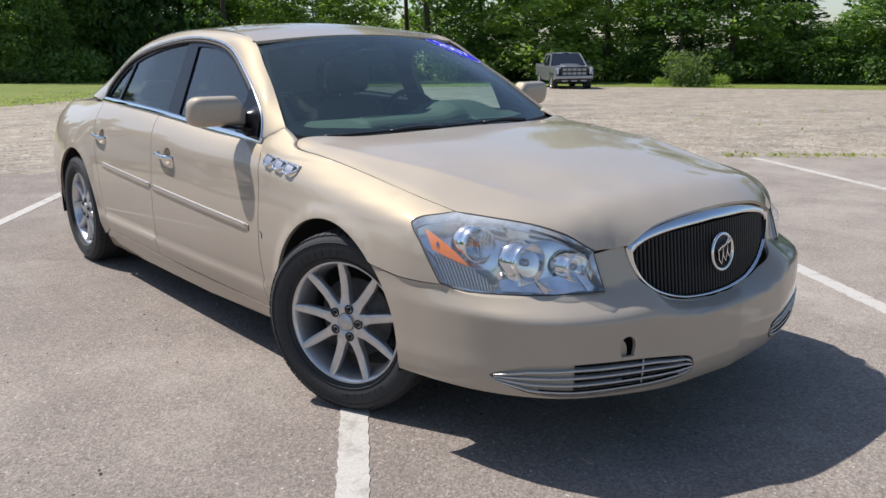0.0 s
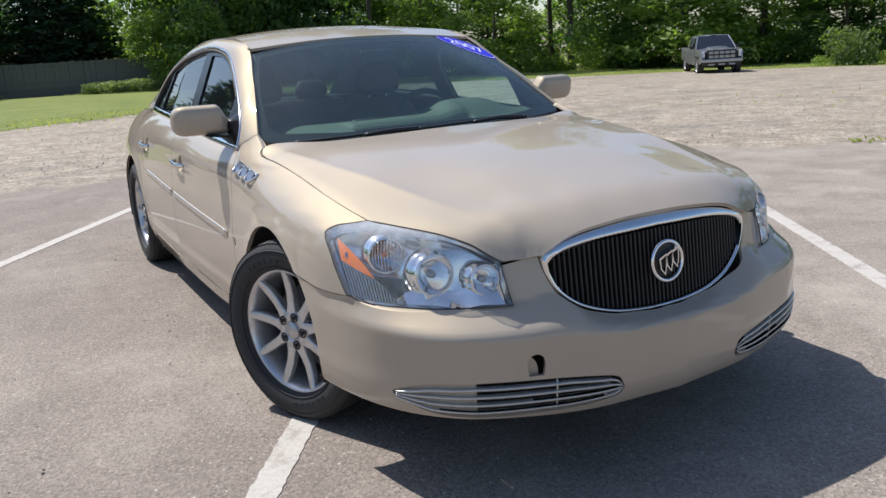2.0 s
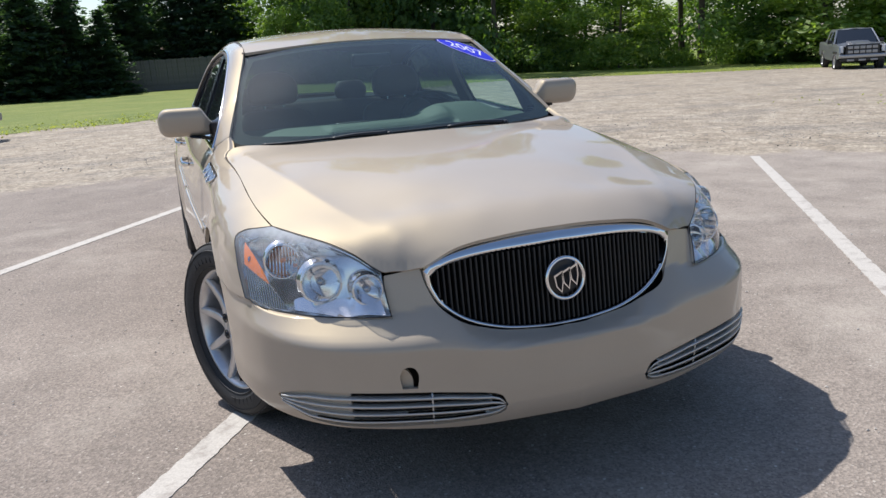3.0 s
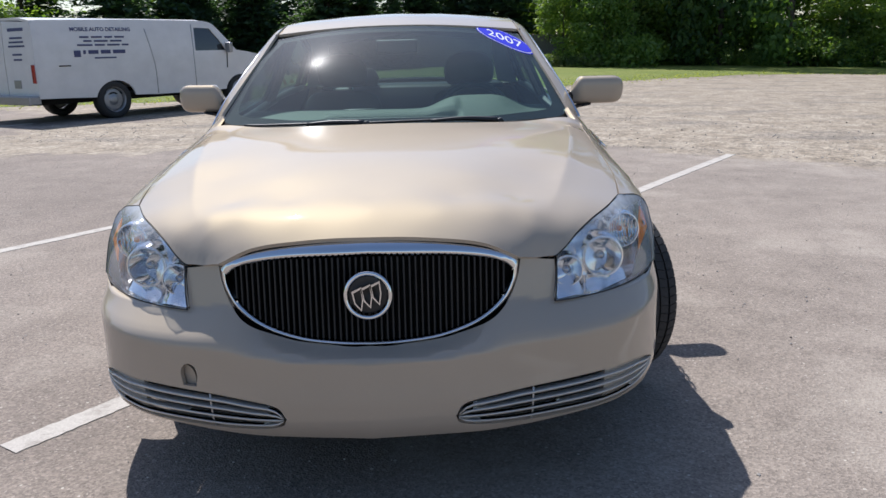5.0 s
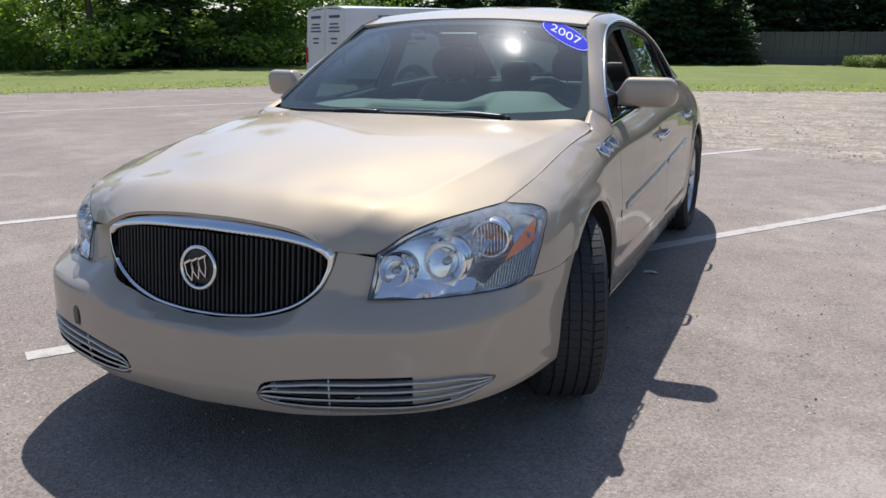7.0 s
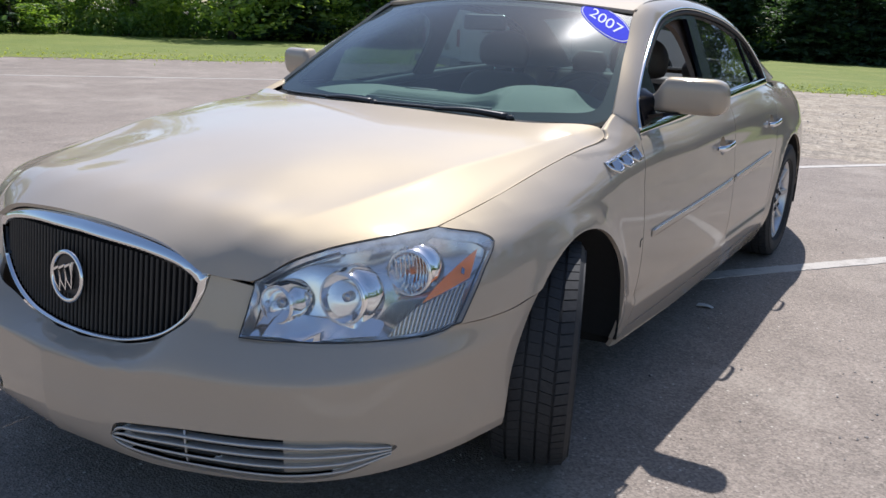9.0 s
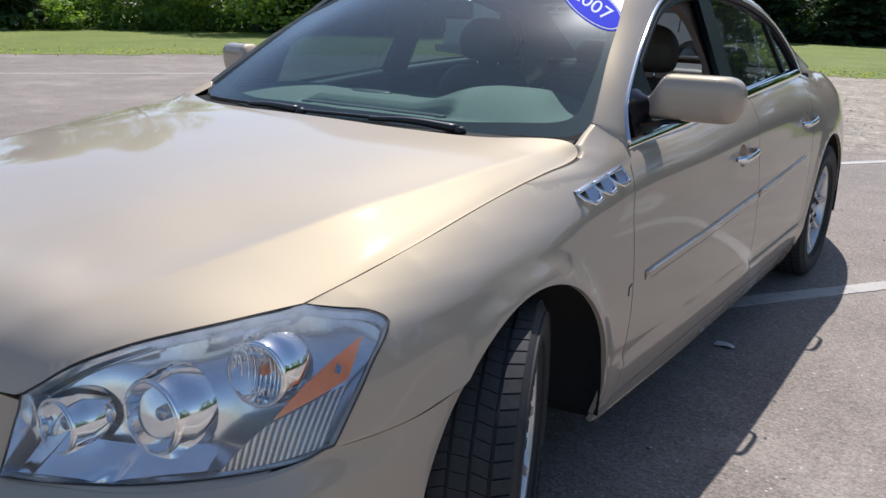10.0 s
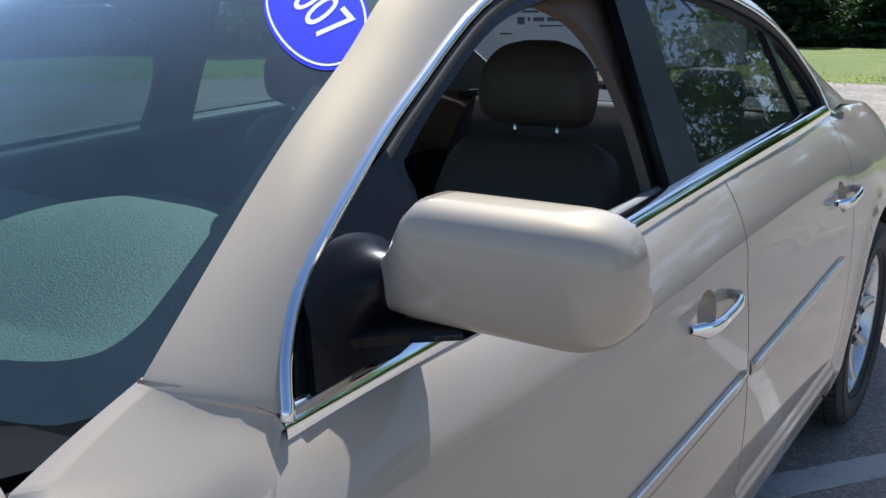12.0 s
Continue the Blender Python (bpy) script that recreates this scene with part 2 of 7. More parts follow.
def loft(name, rows, material, parent, depth=0.0, core=(0, 1.4, 0.45), label="", closed=False, flip=False):
    """A skin over rows of points, each row of the same count."""
    n, m = len(rows), len(rows[0])
    ps = [Vector(q) for row in rows for q in row]
    faces, ns = [], []
    for i in range(n):
        for j in range(m):
            ja, jb = ((j - 1) % m, (j + 1) % m) if closed else (max(j - 1, 0), min(j + 1, m - 1))
            du = ps[min(i + 1, n - 1) * m + j] - ps[max(i - 1, 0) * m + j]
            dv = ps[i * m + jb] - ps[i * m + ja]
            k = du.cross(dv)
            k = k.normalized() if k.length > 1e-12 else Vector((0, 0, 1))
            if core is not None and k.dot(ps[i * m + j] - Vector(core)) < 0:
                k.negate()
            ns.append(-k if flip else k)
    for i in range(n - 1):
        for j in range(m if closed else m - 1):
            faces.append([i * m + j, i * m + (j + 1) % m, (i + 1) * m + (j + 1) % m, (i + 1) * m + j])
    return sheet_object(name, ps, ns, faces, material, parent, depth, label)


def bm_box(bm, size, at=(0, 0, 0), bevel=0.0, turn=None, seg=2):
    g = bmesh.ops.create_cube(bm, size=1.0)
    vs = g["verts"]
    bmesh.ops.scale(bm, vec=size, verts=vs)
    if bevel:
        es = list({e for v in vs for e in v.link_edges})
        r = bmesh.ops.bevel(bm, geom=es, offset=bevel, segments=seg, affect='EDGES', profile=0.5)
        vs = list({v for f in r["faces"] for v in f.verts} | {v for v in vs if v.is_valid})
    if turn is not None:
        bmesh.ops.transform(bm, matrix=turn, verts=vs)
    bmesh.ops.translate(bm, vec=at, verts=vs)
    return vs


def box(name, size, at, material, parent, bevel=0.0, turn=None, label="", seg=2):
    bm = bmesh.new()
    bm_box(bm, size, at, bevel, turn, seg)
    return part(name, bm, material, parent, label, smooth=False)


def tube(name, points, radius, material, parent, sides=8, label="", closed=False):
    """A round bar along a run of points; radius is a number or one a point."""
    pts = [Vector(p) for p in points]
    n = len(pts)
    rs = radius if isinstance(radius, (list, tuple)) else [radius] * n
    rows = []
    last = None
    for i, p in enumerate(pts):
        a = pts[(i - 1) % n] if closed or i > 0 else p
        b = pts[(i + 1) % n] if closed or i < n - 1 else p
        t = (b - a).normalized()
        u = (last - t * last.dot(t)) if last is not None else t.orthogonal()
        u = u.normalized() if u.length > 1e-6 else t.orthogonal().normalized()
        last = u
        w = t.cross(u)
        rows.append([p + (u * math.cos(k * 2 * math.pi / sides) + w * math.sin(k * 2 * math.pi / sides)) * rs[i] for k in range(sides)])
    bm = bmesh.new()
    vs = [[bm.verts.new(q) for q in row] for row in rows]
    for i in range(n if closed else n - 1):
        for k in range(sides):
            bm.faces.new((vs[i][k], vs[i][(k + 1) % sides], vs[(i + 1) % n][(k + 1) % sides], vs[(i + 1) % n][k]))
    if not closed:
        bm.faces.new(vs[0][::-1])
        bm.faces.new(vs[-1])
    bmesh.ops.recalc_face_normals(bm, faces=bm.faces)
    return part(name, bm, material, parent, label)


def lathe(name, profile, material, parent, seg=64, label="", m=None):
    """A turned form about the x axis: profile rows are (x, radius)."""
    bm = bmesh.new()
    rings = []
    for x, r in profile:
        rings.append([bm.verts.new((x, r * math.cos(2 * math.pi * k / seg), r * math.sin(2 * math.pi * k / seg))) for k in range(seg)])
    for a, b in zip(rings, rings[1:]):
        for k in range(seg):
            bm.faces.new((a[k], a[(k + 1) % seg], b[(k + 1) % seg], b[k]))
    bmesh.ops.recalc_face_normals(bm, faces=bm.faces)
    if m is not None:
        bmesh.ops.transform(bm, matrix=m, verts=bm.verts)
    return part(name, bm, material, parent, label)


# ---- ground ----
def ground_z(x, y):
    """The lot is level about the car and falls away gently on its far side."""
    s = x - 1.8
    s = s if s > 6 else math.log1p(math.exp(max(-30.0, s * 1.5))) / 1.5
    return -0.019 * s


def ground_material():
    m, nt, b = mat("worn_lot_surface")
    geo = nt.nodes.new("ShaderNodeNewGeometry")
    pos = geo.outputs["Position"]
    sep = nt.nodes.new("ShaderNodeSeparateXYZ")
    nt.links.new(pos, sep.inputs[0])
    x, y = sep.outputs[0], sep.outputs[1]
    broad = noise_tex(nt, 0.35, 5.0, 0.6, pos)
    mid = noise_tex(nt, 2.3, 6.0, 0.65, pos)
    fine = noise_tex(nt, 55.0, 4.0, 0.7, pos)
    grit = nt.nodes.new("ShaderNodeTexVoronoi")
    grit.inputs["Scale"].default_value = 130.0
    nt.links.new(pos, grit.inputs["Vector"])
    stones = nt.nodes.new("ShaderNodeTexVoronoi")
    stones.inputs["Scale"].default_value = 26.0
    nt.links.new(pos, stones.inputs["Vector"])
    # asphalt: grey-brown, with pale and dark stones in it
    asph = ramp(nt, broad.outputs[0], [(0.3, (0.232, 0.190, 0.158)), (0.55, (0.278, 0.230, 0.191)), (0.75, (0.328, 0.274, 0.228))]).outputs[0]
    asph = mixc(nt, 1.0, asph, ramp(nt, mid.outputs[0], [(0.3, 0.82), (0.7, 1.1)]).outputs[0], "MULTIPLY")
    asph = mixc(nt, 1.0, asph, ramp(nt, fine.outputs[0], [(0.3, 0.74), (0.7, 1.16)]).outputs[0], "MULTIPLY")
    asph = mixc(nt, 1.0, asph, ramp(nt, grit.outputs["Color"], [(0.05, 0.64), (0.5, 0.98), (0.95, 1.28)]).outputs[0], "MULTIPLY")
    asph = mixc(nt, ramp(nt, grit.outputs["Color"], [(0.86, 0.0), (0.97, 0.7)]).outputs[0], asph, (0.45, 0.40, 0.35))
    # single pale pebbles pressed into the surface
    peb = nt.nodes.new("ShaderNodeTexVoronoi")
    peb.inputs["Scale"].default_value = 42.0
    nt.links.new(pos, peb.inputs["Vector"])
    spot = maths(nt, "MULTIPLY", ramp(nt, peb.outputs["Color"], [(0.84, 0.0), (0.88, 0.8)]).outputs[0], ramp(nt, peb.outputs["Distance"], [(0.16, 1.0), (0.24, 0.0)]).outputs[0])
    # pale dust lies in patches on it
    dust = ramp(nt, noise_tex(nt, 0.8, 7.0, 0.7, pos).outputs[0], [(0.52, 0.0), (0.72, 0.75)]).outputs[0]
    dust = maths(nt, "ADD", dust, maths(nt, "MULTIPLY", ramp(nt, maths(nt, "MULTIPLY", maths(nt, "ADD", x, 1.0), 0.18), [(0.1, 0.0), (0.9, 0.5)]).outputs[0], ramp(nt, mid.outputs[0], [(0.3, 0.4), (0.6, 1.0)]).outputs[0]), True)
    asph = mixc(nt, maths(nt, "MULTIPLY", dust, ramp(nt, grit.outputs["Color"], [(0.1, 0.6), (0.8, 1.0)]).outputs[0]), asph, (0.420, 0.365, 0.305))
    asph = mixc(nt, spot, asph, (0.60, 0.55, 0.47))
    crack = nt.nodes.new("ShaderNodeTexVoronoi")
    crack.feature = 'DISTANCE_TO_EDGE'
    crack.inputs["Scale"].default_value = 0.30
    warp = nt.nodes.new("ShaderNodeVectorMath")
    warp.operation = 'ADD'
    wn = noise_tex(nt, 1.1, 6.0, 0.7, pos)
    nt.links.new(pos, warp.inputs[0])
    nt.links.new(wn.outputs["Color"], warp.inputs[1])
    nt.links.new(warp.outputs[0], crack.inputs["Vector"])
    asph = mixc(nt, ramp(nt, crack.outputs[0], [(0.0, 0.22), (0.004, 0.0)]).outputs[0], asph, (0.07, 0.06, 0.055))
    # gravel and dirt
    grav = ramp(nt, mid.outputs[0], [(0.3, (0.270, 0.218, 0.158)), (0.5, (0.375, 0.312, 0.236)), (0.7, (0.485, 0.415, 0.325))]).outputs[0]
    rubble = noise_tex(nt, 7.0, 8.0, 0.8, pos)
    grav = mixc(nt, 1.0, grav, ramp(nt, rubble.outputs[0], [(0.35, 0.62), (0.5, 1.0), (0.68, 1.18)]).outputs[0], "MULTIPLY")
    grav = mixc(nt, 1.0, grav, ramp(nt, stones.outputs["Color"], [(0.1, 0.62), (0.9, 1.25)]).outputs[0], "MULTIPLY")
    grav = mixc(nt, 1.0, grav, ramp(nt, fine.outputs[0], [(0.3, 0.72), (0.7, 1.2)]).outputs[0], "MULTIPLY")
    # dark streaks of raked gravel
    st = nt.nodes.new("ShaderNodeMapping")
    st.inputs["Scale"].default_value = (0.42, 1.0, 1.0)
    st.inputs["Rotation"].default_value = (0, 0, radians(20))
    nt.links.new(pos, st.inputs["Vector"])
    sn = noise_tex(nt, 0.8, 6.0, 0.7, st.outputs[0])
    grav = mixc(nt, ramp(nt, sn.outputs[0], [(0.50, 0.0), (0.64, 0.75)]).outputs[0], grav, mixc(nt, ramp(nt, stones.outputs["Color"], [(0.3, 0.0), (0.8, 1.0)]).outputs[0], (0.135, 0.115, 0.092), (0.285, 0.250, 0.212)))
    # where the paving ends
    a = maths(nt, "ADD", maths(nt, "MULTIPLY", x, 0.616), maths(nt, "MULTIPLY", y, 0.788))
    a = maths(nt, "SUBTRACT", a, 6.95)
    c = maths(nt, "SUBTRACT", y, 7.6)
    c = maths(nt, "MINIMUM", c, maths(nt, "ADD", x, 7.0))
    c = maths(nt, "MINIMUM", c, maths(nt, "MULTIPLY", maths(nt, "SUBTRACT", maths(nt, "MULTIPLY", x, 0.35), maths(nt, "SUBTRACT", y, 14.5)), 1.0))
    d = maths(nt, "MAXIMUM", a, c)
    wob = noise_tex(nt, 1.4, 6.0, 0.7, pos)
    d = maths(nt, "ADD", d, maths(nt, "MULTIPLY", maths(nt, "SUBTRACT", wob.outputs[0], 0.5), 2.6))
    edge = ramp(nt, maths(nt, "ADD", maths(nt, "MULTIPLY", d, 0.9), 0.5), [(0.35, 0.0), (0.65, 1.0)]).outputs[0]
    nt.links.new(mixc(nt, edge, asph, grav), b.inputs["Base Color"])
    put_in(b, Roughness=0.9)
    h = maths(nt, "ADD", maths(nt, "MULTIPLY", fine.outputs[0], 0.5), maths(nt, "MULTIPLY", stones.outputs["Distance"], edge))
    h = maths(nt, "ADD", h, maths(nt, "MULTIPLY", grit.outputs["Distance"], 0.35))
    bump(nt, b, h, 0.55, 0.012)
    return m


def grid_sheet(name, xs, ys, zf, material, label, category, keep=None, kind="structure"):
    verts = [(x, y, zf(x, y)) for x in xs for y in ys]
    n = len(ys)
    faces = []
    for i in range(len(xs) - 1):
        for j in range(n - 1):
            if keep is None or keep((xs[i] + xs[i + 1]) / 2, (ys[j] + ys[j + 1]) / 2):
                faces.append((i * n + j, (i + 1) * n + j, (i + 1) * n + j + 1, i * n + j + 1))
    me = bpy.data.meshes.new(name)
    me.from_pydata(verts, [], faces)
    me.materials.append(material)
    me.polygons.foreach_set("use_smooth", [True] * len(faces))
    return tagged(new(name, me), label, category, kind=kind)


def spread(lo, hi, near, n):
    """Steps that are close near the middle and wide towards far ends."""
    out = sorted({round(math.copysign(abs(k / n) ** 3 * (hi if k > 0 else -lo), k) + near, 3) for k in range(-n, n + 1)})
    return out


grid_sheet("ground", spread(-900, 900, 0, 60), spread(-900, 900, 2, 60), ground_z, ground_material(),
           "worn grey-brown asphalt lot breaking up into pale gravel", "ground")

GRASS_EDGE = [(-60, -52), (-30, -8), (-17.5, 8), (-14, 14), (-11, 18.0), (-6, 18.9), (-1, 19.6), (4, 23), (9, 28.5), (15, 32), (22, 28), (28, 24.3), (36, 12), (52, -14), (80, -60)]
TREE_LINE = [(-60, -40), (-38, 6), (-31, 17), (-25, 27), (-17, 38), (-8, 46), (4, 50), (14, 47), (22, 42.5), (32, 34), (41, 22), (50, 6), (66, -24)]


def lawn_material():
    m, nt, b = mat("mown_grass")
    geo = nt.nodes.new("ShaderNodeNewGeometry")
    pos = geo.outputs["Position"]
    a = noise_tex(nt, 0.5, 6.0, 0.65, pos)
    f = noise_tex(nt, 30.0, 4.0, 0.7, pos)
    col = ramp(nt, a.outputs[0], [(0.3, (0.125, 0.172, 0.018)), (0.5, (0.170, 0.212, 0.024)), (0.72, (0.235, 0.250, 0.050))]).outputs[0]
    col = mixc(nt, 1.0, col, ramp(nt, f.outputs[0], [(0.3, 0.75), (0.7, 1.2)]).outputs[0], "MULTIPLY")
    nt.links.new(col, b.inputs["Base Color"])
    put_in(b, Roughness=0.85)
    bump(nt, b, f.outputs[0], 0.8, 0.05)
    return m


def lawn():
    edge = curve(GRASS_EDGE, 10)
    rnd = random.Random(4)
    near = [(x + rnd.uniform(-.35, .35), y + rnd.uniform(-.35, .35)) for x, y in edge]
    rows = []
    for k in range(7):
        row = []
        for (x, y) in near:
            d = math.hypot(x, y)
            g = 1 + k * 26.0 / d * (1 if k else 0)
            row.append((x * g, y * g, ground_z(x * g, y * g) + (0.03 if k else 0.006)))
        rows.append(row)
    loft("lawn", rows, LAWN, None, core=(0, 0, -500), label="")
    tagged(bpy.data.objects["lawn"], "sunlit mown green grass strip before the trees", "lawn", kind="structure")


LAWN = lawn_material()
lawn()

def line_material():
    m, nt, bs = mat("worn_white_line_paint")
    pos = nt.nodes.new("ShaderNodeNewGeometry").outputs["Position"]
    worn = noise_tex(nt, 9.0, 8.0, 0.75, pos)
    fine = noise_tex(nt, 120.0, 3.0, 0.6, pos)
    col = ramp(nt, fine.outputs[0], [(0.3, (0.43, 0.395, 0.350)), (0.7, (0.56, 0.52, 0.465))]).outputs[0]
    col = mixc(nt, ramp(nt, worn.outputs[0], [(0.52, 0.0), (0.70, 0.9)]).outputs[0], col, (0.26, 0.220, 0.188))
    nt.links.new(col, bs.inputs["Base Color"])
    put_in(bs, Roughness=0.85)
    bump(nt, bs, fine.outputs[0], 0.4, 0.004)
    return m


LINE = line_material()


def parking_line(a, b, width=0.105):
    a, b = Vector((*a, 0)), Vector((*b, 0))
    d = (b - a).normalized()
    w = Vector((-d.y, d.x, 0)) * width / 2
    n = max(8, int((b - a).length / 0.025))
    rnd = random.Random(int(abs(a.x * 91 + a.y * 17) * 10))
    bm = bmesh.new()
    rows = []
    for k in range(n + 1):
        p = a + (b - a) * k / n
        row = []
        for s in (-1, 1):
            q = p + w * s * rnd.uniform(0.90, 1.06)
            row.append((bm.verts.new((q.x, q.y, ground_z(q.x, q.y) + 0.0035)), bm.verts.new((q.x, q.y, ground_z(q.x, q.y) - 0.01))))
        rows.append(row)
    for (l0, r0), (l1, r1) in zip(rows, rows[1:]):
        bm.faces.new((l0[0], r0[0], r1[0], l1[0]))
        bm.faces.new((l0[1], l0[0], l1[0], l1[1]))
        bm.faces.new((r0[0], r0[1], r1[1], r1[0]))
    ob = part("parking_line", bm, LINE, None, smooth=False)
    return tagged(ob, "worn white painted parking bay line on the asphalt", "line", "parking bay lines", "structure")


parking_line((-1.256, -0.58), (3.53, 6.35))
parking_line((-3.60, 1.05), (1.14, 7.86))
parking_line((1.05, -1.95), (5.18, 4.27))
parking_line((3.75, -2.5), (7.33, 3.05))
parking_line((-17.0, -0.6), (-7.66, 12.75))


# ---- the car: shapes ----
car = thing("sedan", "champagne-gold metallic four-door sedan parked across a bay line", "car")

half_width = hermite([(-0.56, 0.868), (-0.39, 0.912), (-0.2, 0.927), (0.1, 0.929), (0.35, 0.919), (0.6, 0.914), (1.2, 0.922), (1.8, 0.924), (2.5, 0.921), (3.0, 0.921), (3.5, 0.888), (3.85, 0.815), (4.12, 0.705)])
top_x = hermite([(-0.56, 0.745), (-0.48, 0.764), (-0.35, 0.780), (-0.2, 0.788), (0.1, 0.787), (0.3, 0.794), (0.42, 0.799), (0.55, 0.811), (0.69, 0.823), (1.2, 0.821), (1.8, 0.811), (2.4, 0.787), (2.8, 0.755), (3.2, 0.715), (3.7, 0.69), (4.12, 0.60)])
top_z = hermite([(-0.56, 0.77), (-0.48, 0.794), (-0.35, 0.818), (-0.2, 0.843), (0.1, 0.885), (0.3, 0.909), (0.42, 0.920), (0.55, 0.925), (0.70, 0.926), (0.90, 0.932), (1.1, 0.943), (1.55, 0.974), (2.16, 1.003), (2.75, 1.018), (3.2, 0.998), (3.7, 0.968), (4.12, 0.915)])


def side_x(y, z):
    """How far out the car's flank lies at a length y and a height z."""
    w, xt, zt = half_width(y), top_x(y), max(top_z(y), 0.70)
    zz = [0.16, 0.26, 0.38, 0.50, 0.62 if zt > 0.76 else 0.58, 0.62 + 0.45 * (zt - 0.62), 0.62 + 0.78 * (zt - 0.62), zt]
    xx = [w - 0.075, w - 0.035, w - 0.008, w, w - 0.004, w - 0.021, w + (xt - w) * 0.43, xt]
    lean = min(1.0, max(0.0, (y - 1.5) / 1.1))
    xx[5] -= 0.012 * lean
    xx[6] -= 0.016 * lean
    if z >= zt:
        return xt - (z - zt) * 1.5
    for i in range(7):
        if z <= zz[i + 1] or i == 6:
            break
    def slope(k):
        if k == 0:
            return (xx[1] - xx[0]) / (zz[1] - zz[0])
        if k == 7:
            return 1.5 * (xx[7] - xx[6]) / (zz[7] - zz[6])
        h0, h1 = zz[k] - zz[k - 1], zz[k + 1] - zz[k]
        return ((xx[k] - xx[k - 1]) / h0 * h1 + (xx[k + 1] - xx[k]) / h1 * h0) / (h0 + h1)
    h = zz[i + 1] - zz[i]
    t = max(0.0, (z - zz[i]) / h)
    return ((2 * t**3 - 3 * t**2 + 1) * xx[i] + (t**3 - 2 * t**2 + t) * h * slope(i)
            + (-2 * t**3 + 3 * t**2) * xx[i + 1] + (t**3 - t**2) * h * slope(i + 1))


ARCH_F, ARCH_R = (0.035, 0.318, 0.395), (3.0, 0.325, 0.40)


def flank(y, z):
    x = side_x(y, z)
    for cy, cz, r in (ARCH_F, ARCH_R):
        d = math.hypot(y - cy, z - cz) - r
        if z > cz - 0.1:
            x += 0.010 * math.exp(-(d / 0.035) ** 2)
    # the flare along the foot of the doors
    t = min(1.0, max(0.0, (0.378 - z) / 0.022))
    along_sill = min(1.0, max(0.0, (y - 0.38) / 0.12)) * min(1.0, max(0.0, (2.66 - y) / 0.10))
    x += 0.013 * t * t * (3 - 2 * t) * along_sill
    return (x, y, z)


def arc(c, a0, a1, n=20):
    cy, cz, r = c
    return [(cy + r * math.cos(radians(a0 + (a1 - a0) * k / n)), cz + r * math.sin(radians(a0 + (a1 - a0) * k / n))) for k in range(n + 1)]


# plan of the front bumper, run by arc length from the middle
PLAN = curve([(0, -1.045), (0.25, -1.026), (0.36, -1.008), (0.50, -0.966), (0.62, -0.918), (0.71, -0.862), (0.79, -0.775), (0.85, -0.66), (0.886, -0.54), (0.908, -0.42), (0.921, -0.33), (0.929, -0.22), (0.931, -0.1)], 12)
PLAN_S = np.r_[0, np.cumsum([math.dist(a, b) for a, b in zip(PLAN, PLAN[1:])])]
PLAN_A = np.array(PLAN)


def plan(u):
    s = abs(u)
    x, y = np.interp(s, PLAN_S, PLAN_A[:, 0]), np.interp(s, PLAN_S, PLAN_A[:, 1])
    a, b = max(s - 0.03, -0.03), s + 0.03
    xa, ya = np.interp(abs(a), PLAN_S, PLAN_A[:, 0]) * (1 if a >= 0 else -1), np.interp(abs(a), PLAN_S, PLAN_A[:, 1])
    xb, yb = np.interp(b, PLAN_S, PLAN_A[:, 0]), np.interp(b, PLAN_S, PLAN_A[:, 1])
    t = Vector((xb - xa, yb - ya)).normalized()
    return x, y, t.y, -t.x


def u_at_x(x):
    return float(np.interp(x, PLAN_A[:, 0], PLAN_S))


def u_at_y(y):
    return float(np.interp(y, PLAN_A[:, 1], PLAN_S))


set_back_k = hermite([(0, 1.0), (0.5, 0.97), (0.70, 0.95), (0.78, 0.78), (0.866, 0.30), (0.91, 0.08), (0.93, 0.0)])
tuck_in = hermite([(0.16, 0.105), (0.18, 0.085), (0.215, 0.045), (0.26, 0.014), (0.33, 0.0), (0.40, 0.0)])
ledge_front = hermite([(0, 0.458), (0.2, 0.464), (0.38, 0.480), (0.6, 0.488), (0.72, 0.494), (0.85, 0.505), (1.0, 0.51)])
ledge_back = hermite([(0, 0.481), (0.2, 0.496), (0.305, 0.529), (0.372, 0.574), (0.42, 0.584), (0.5, 0.574), (0.6, 0.570), (1.0, 0.572)])


def set_back(x, z):
    """How far the bumper's skin stands behind its foremost line: tucked in below, a sloping ledge above."""
    if z < 0.40:
        return tuck_in(z)
    zf, zb = ledge_front(x), ledge_back(x)
    q = (z - zf) / (zb - zf)
    if q < 0:
        return 0.0
    q = q * q / 0.84 if q < 0.42 else q - 0.21
    return min(q / 0.79, 1.0) * 0.092 + 0.24 * max(0.0, z - zb)


def nose(u, z):
    x, y, nx, ny = plan(u)
    d = set_back(x, z) * (set_back_k(x) if z > 0.4 else 1.0)
    return ((x - nx * d) * (1 if u >= 0 else -1), y - ny * d, z)


grille_y = lambda x, z: -0.940 + 0.33 * x * x + 0.10 * (z - 0.6)

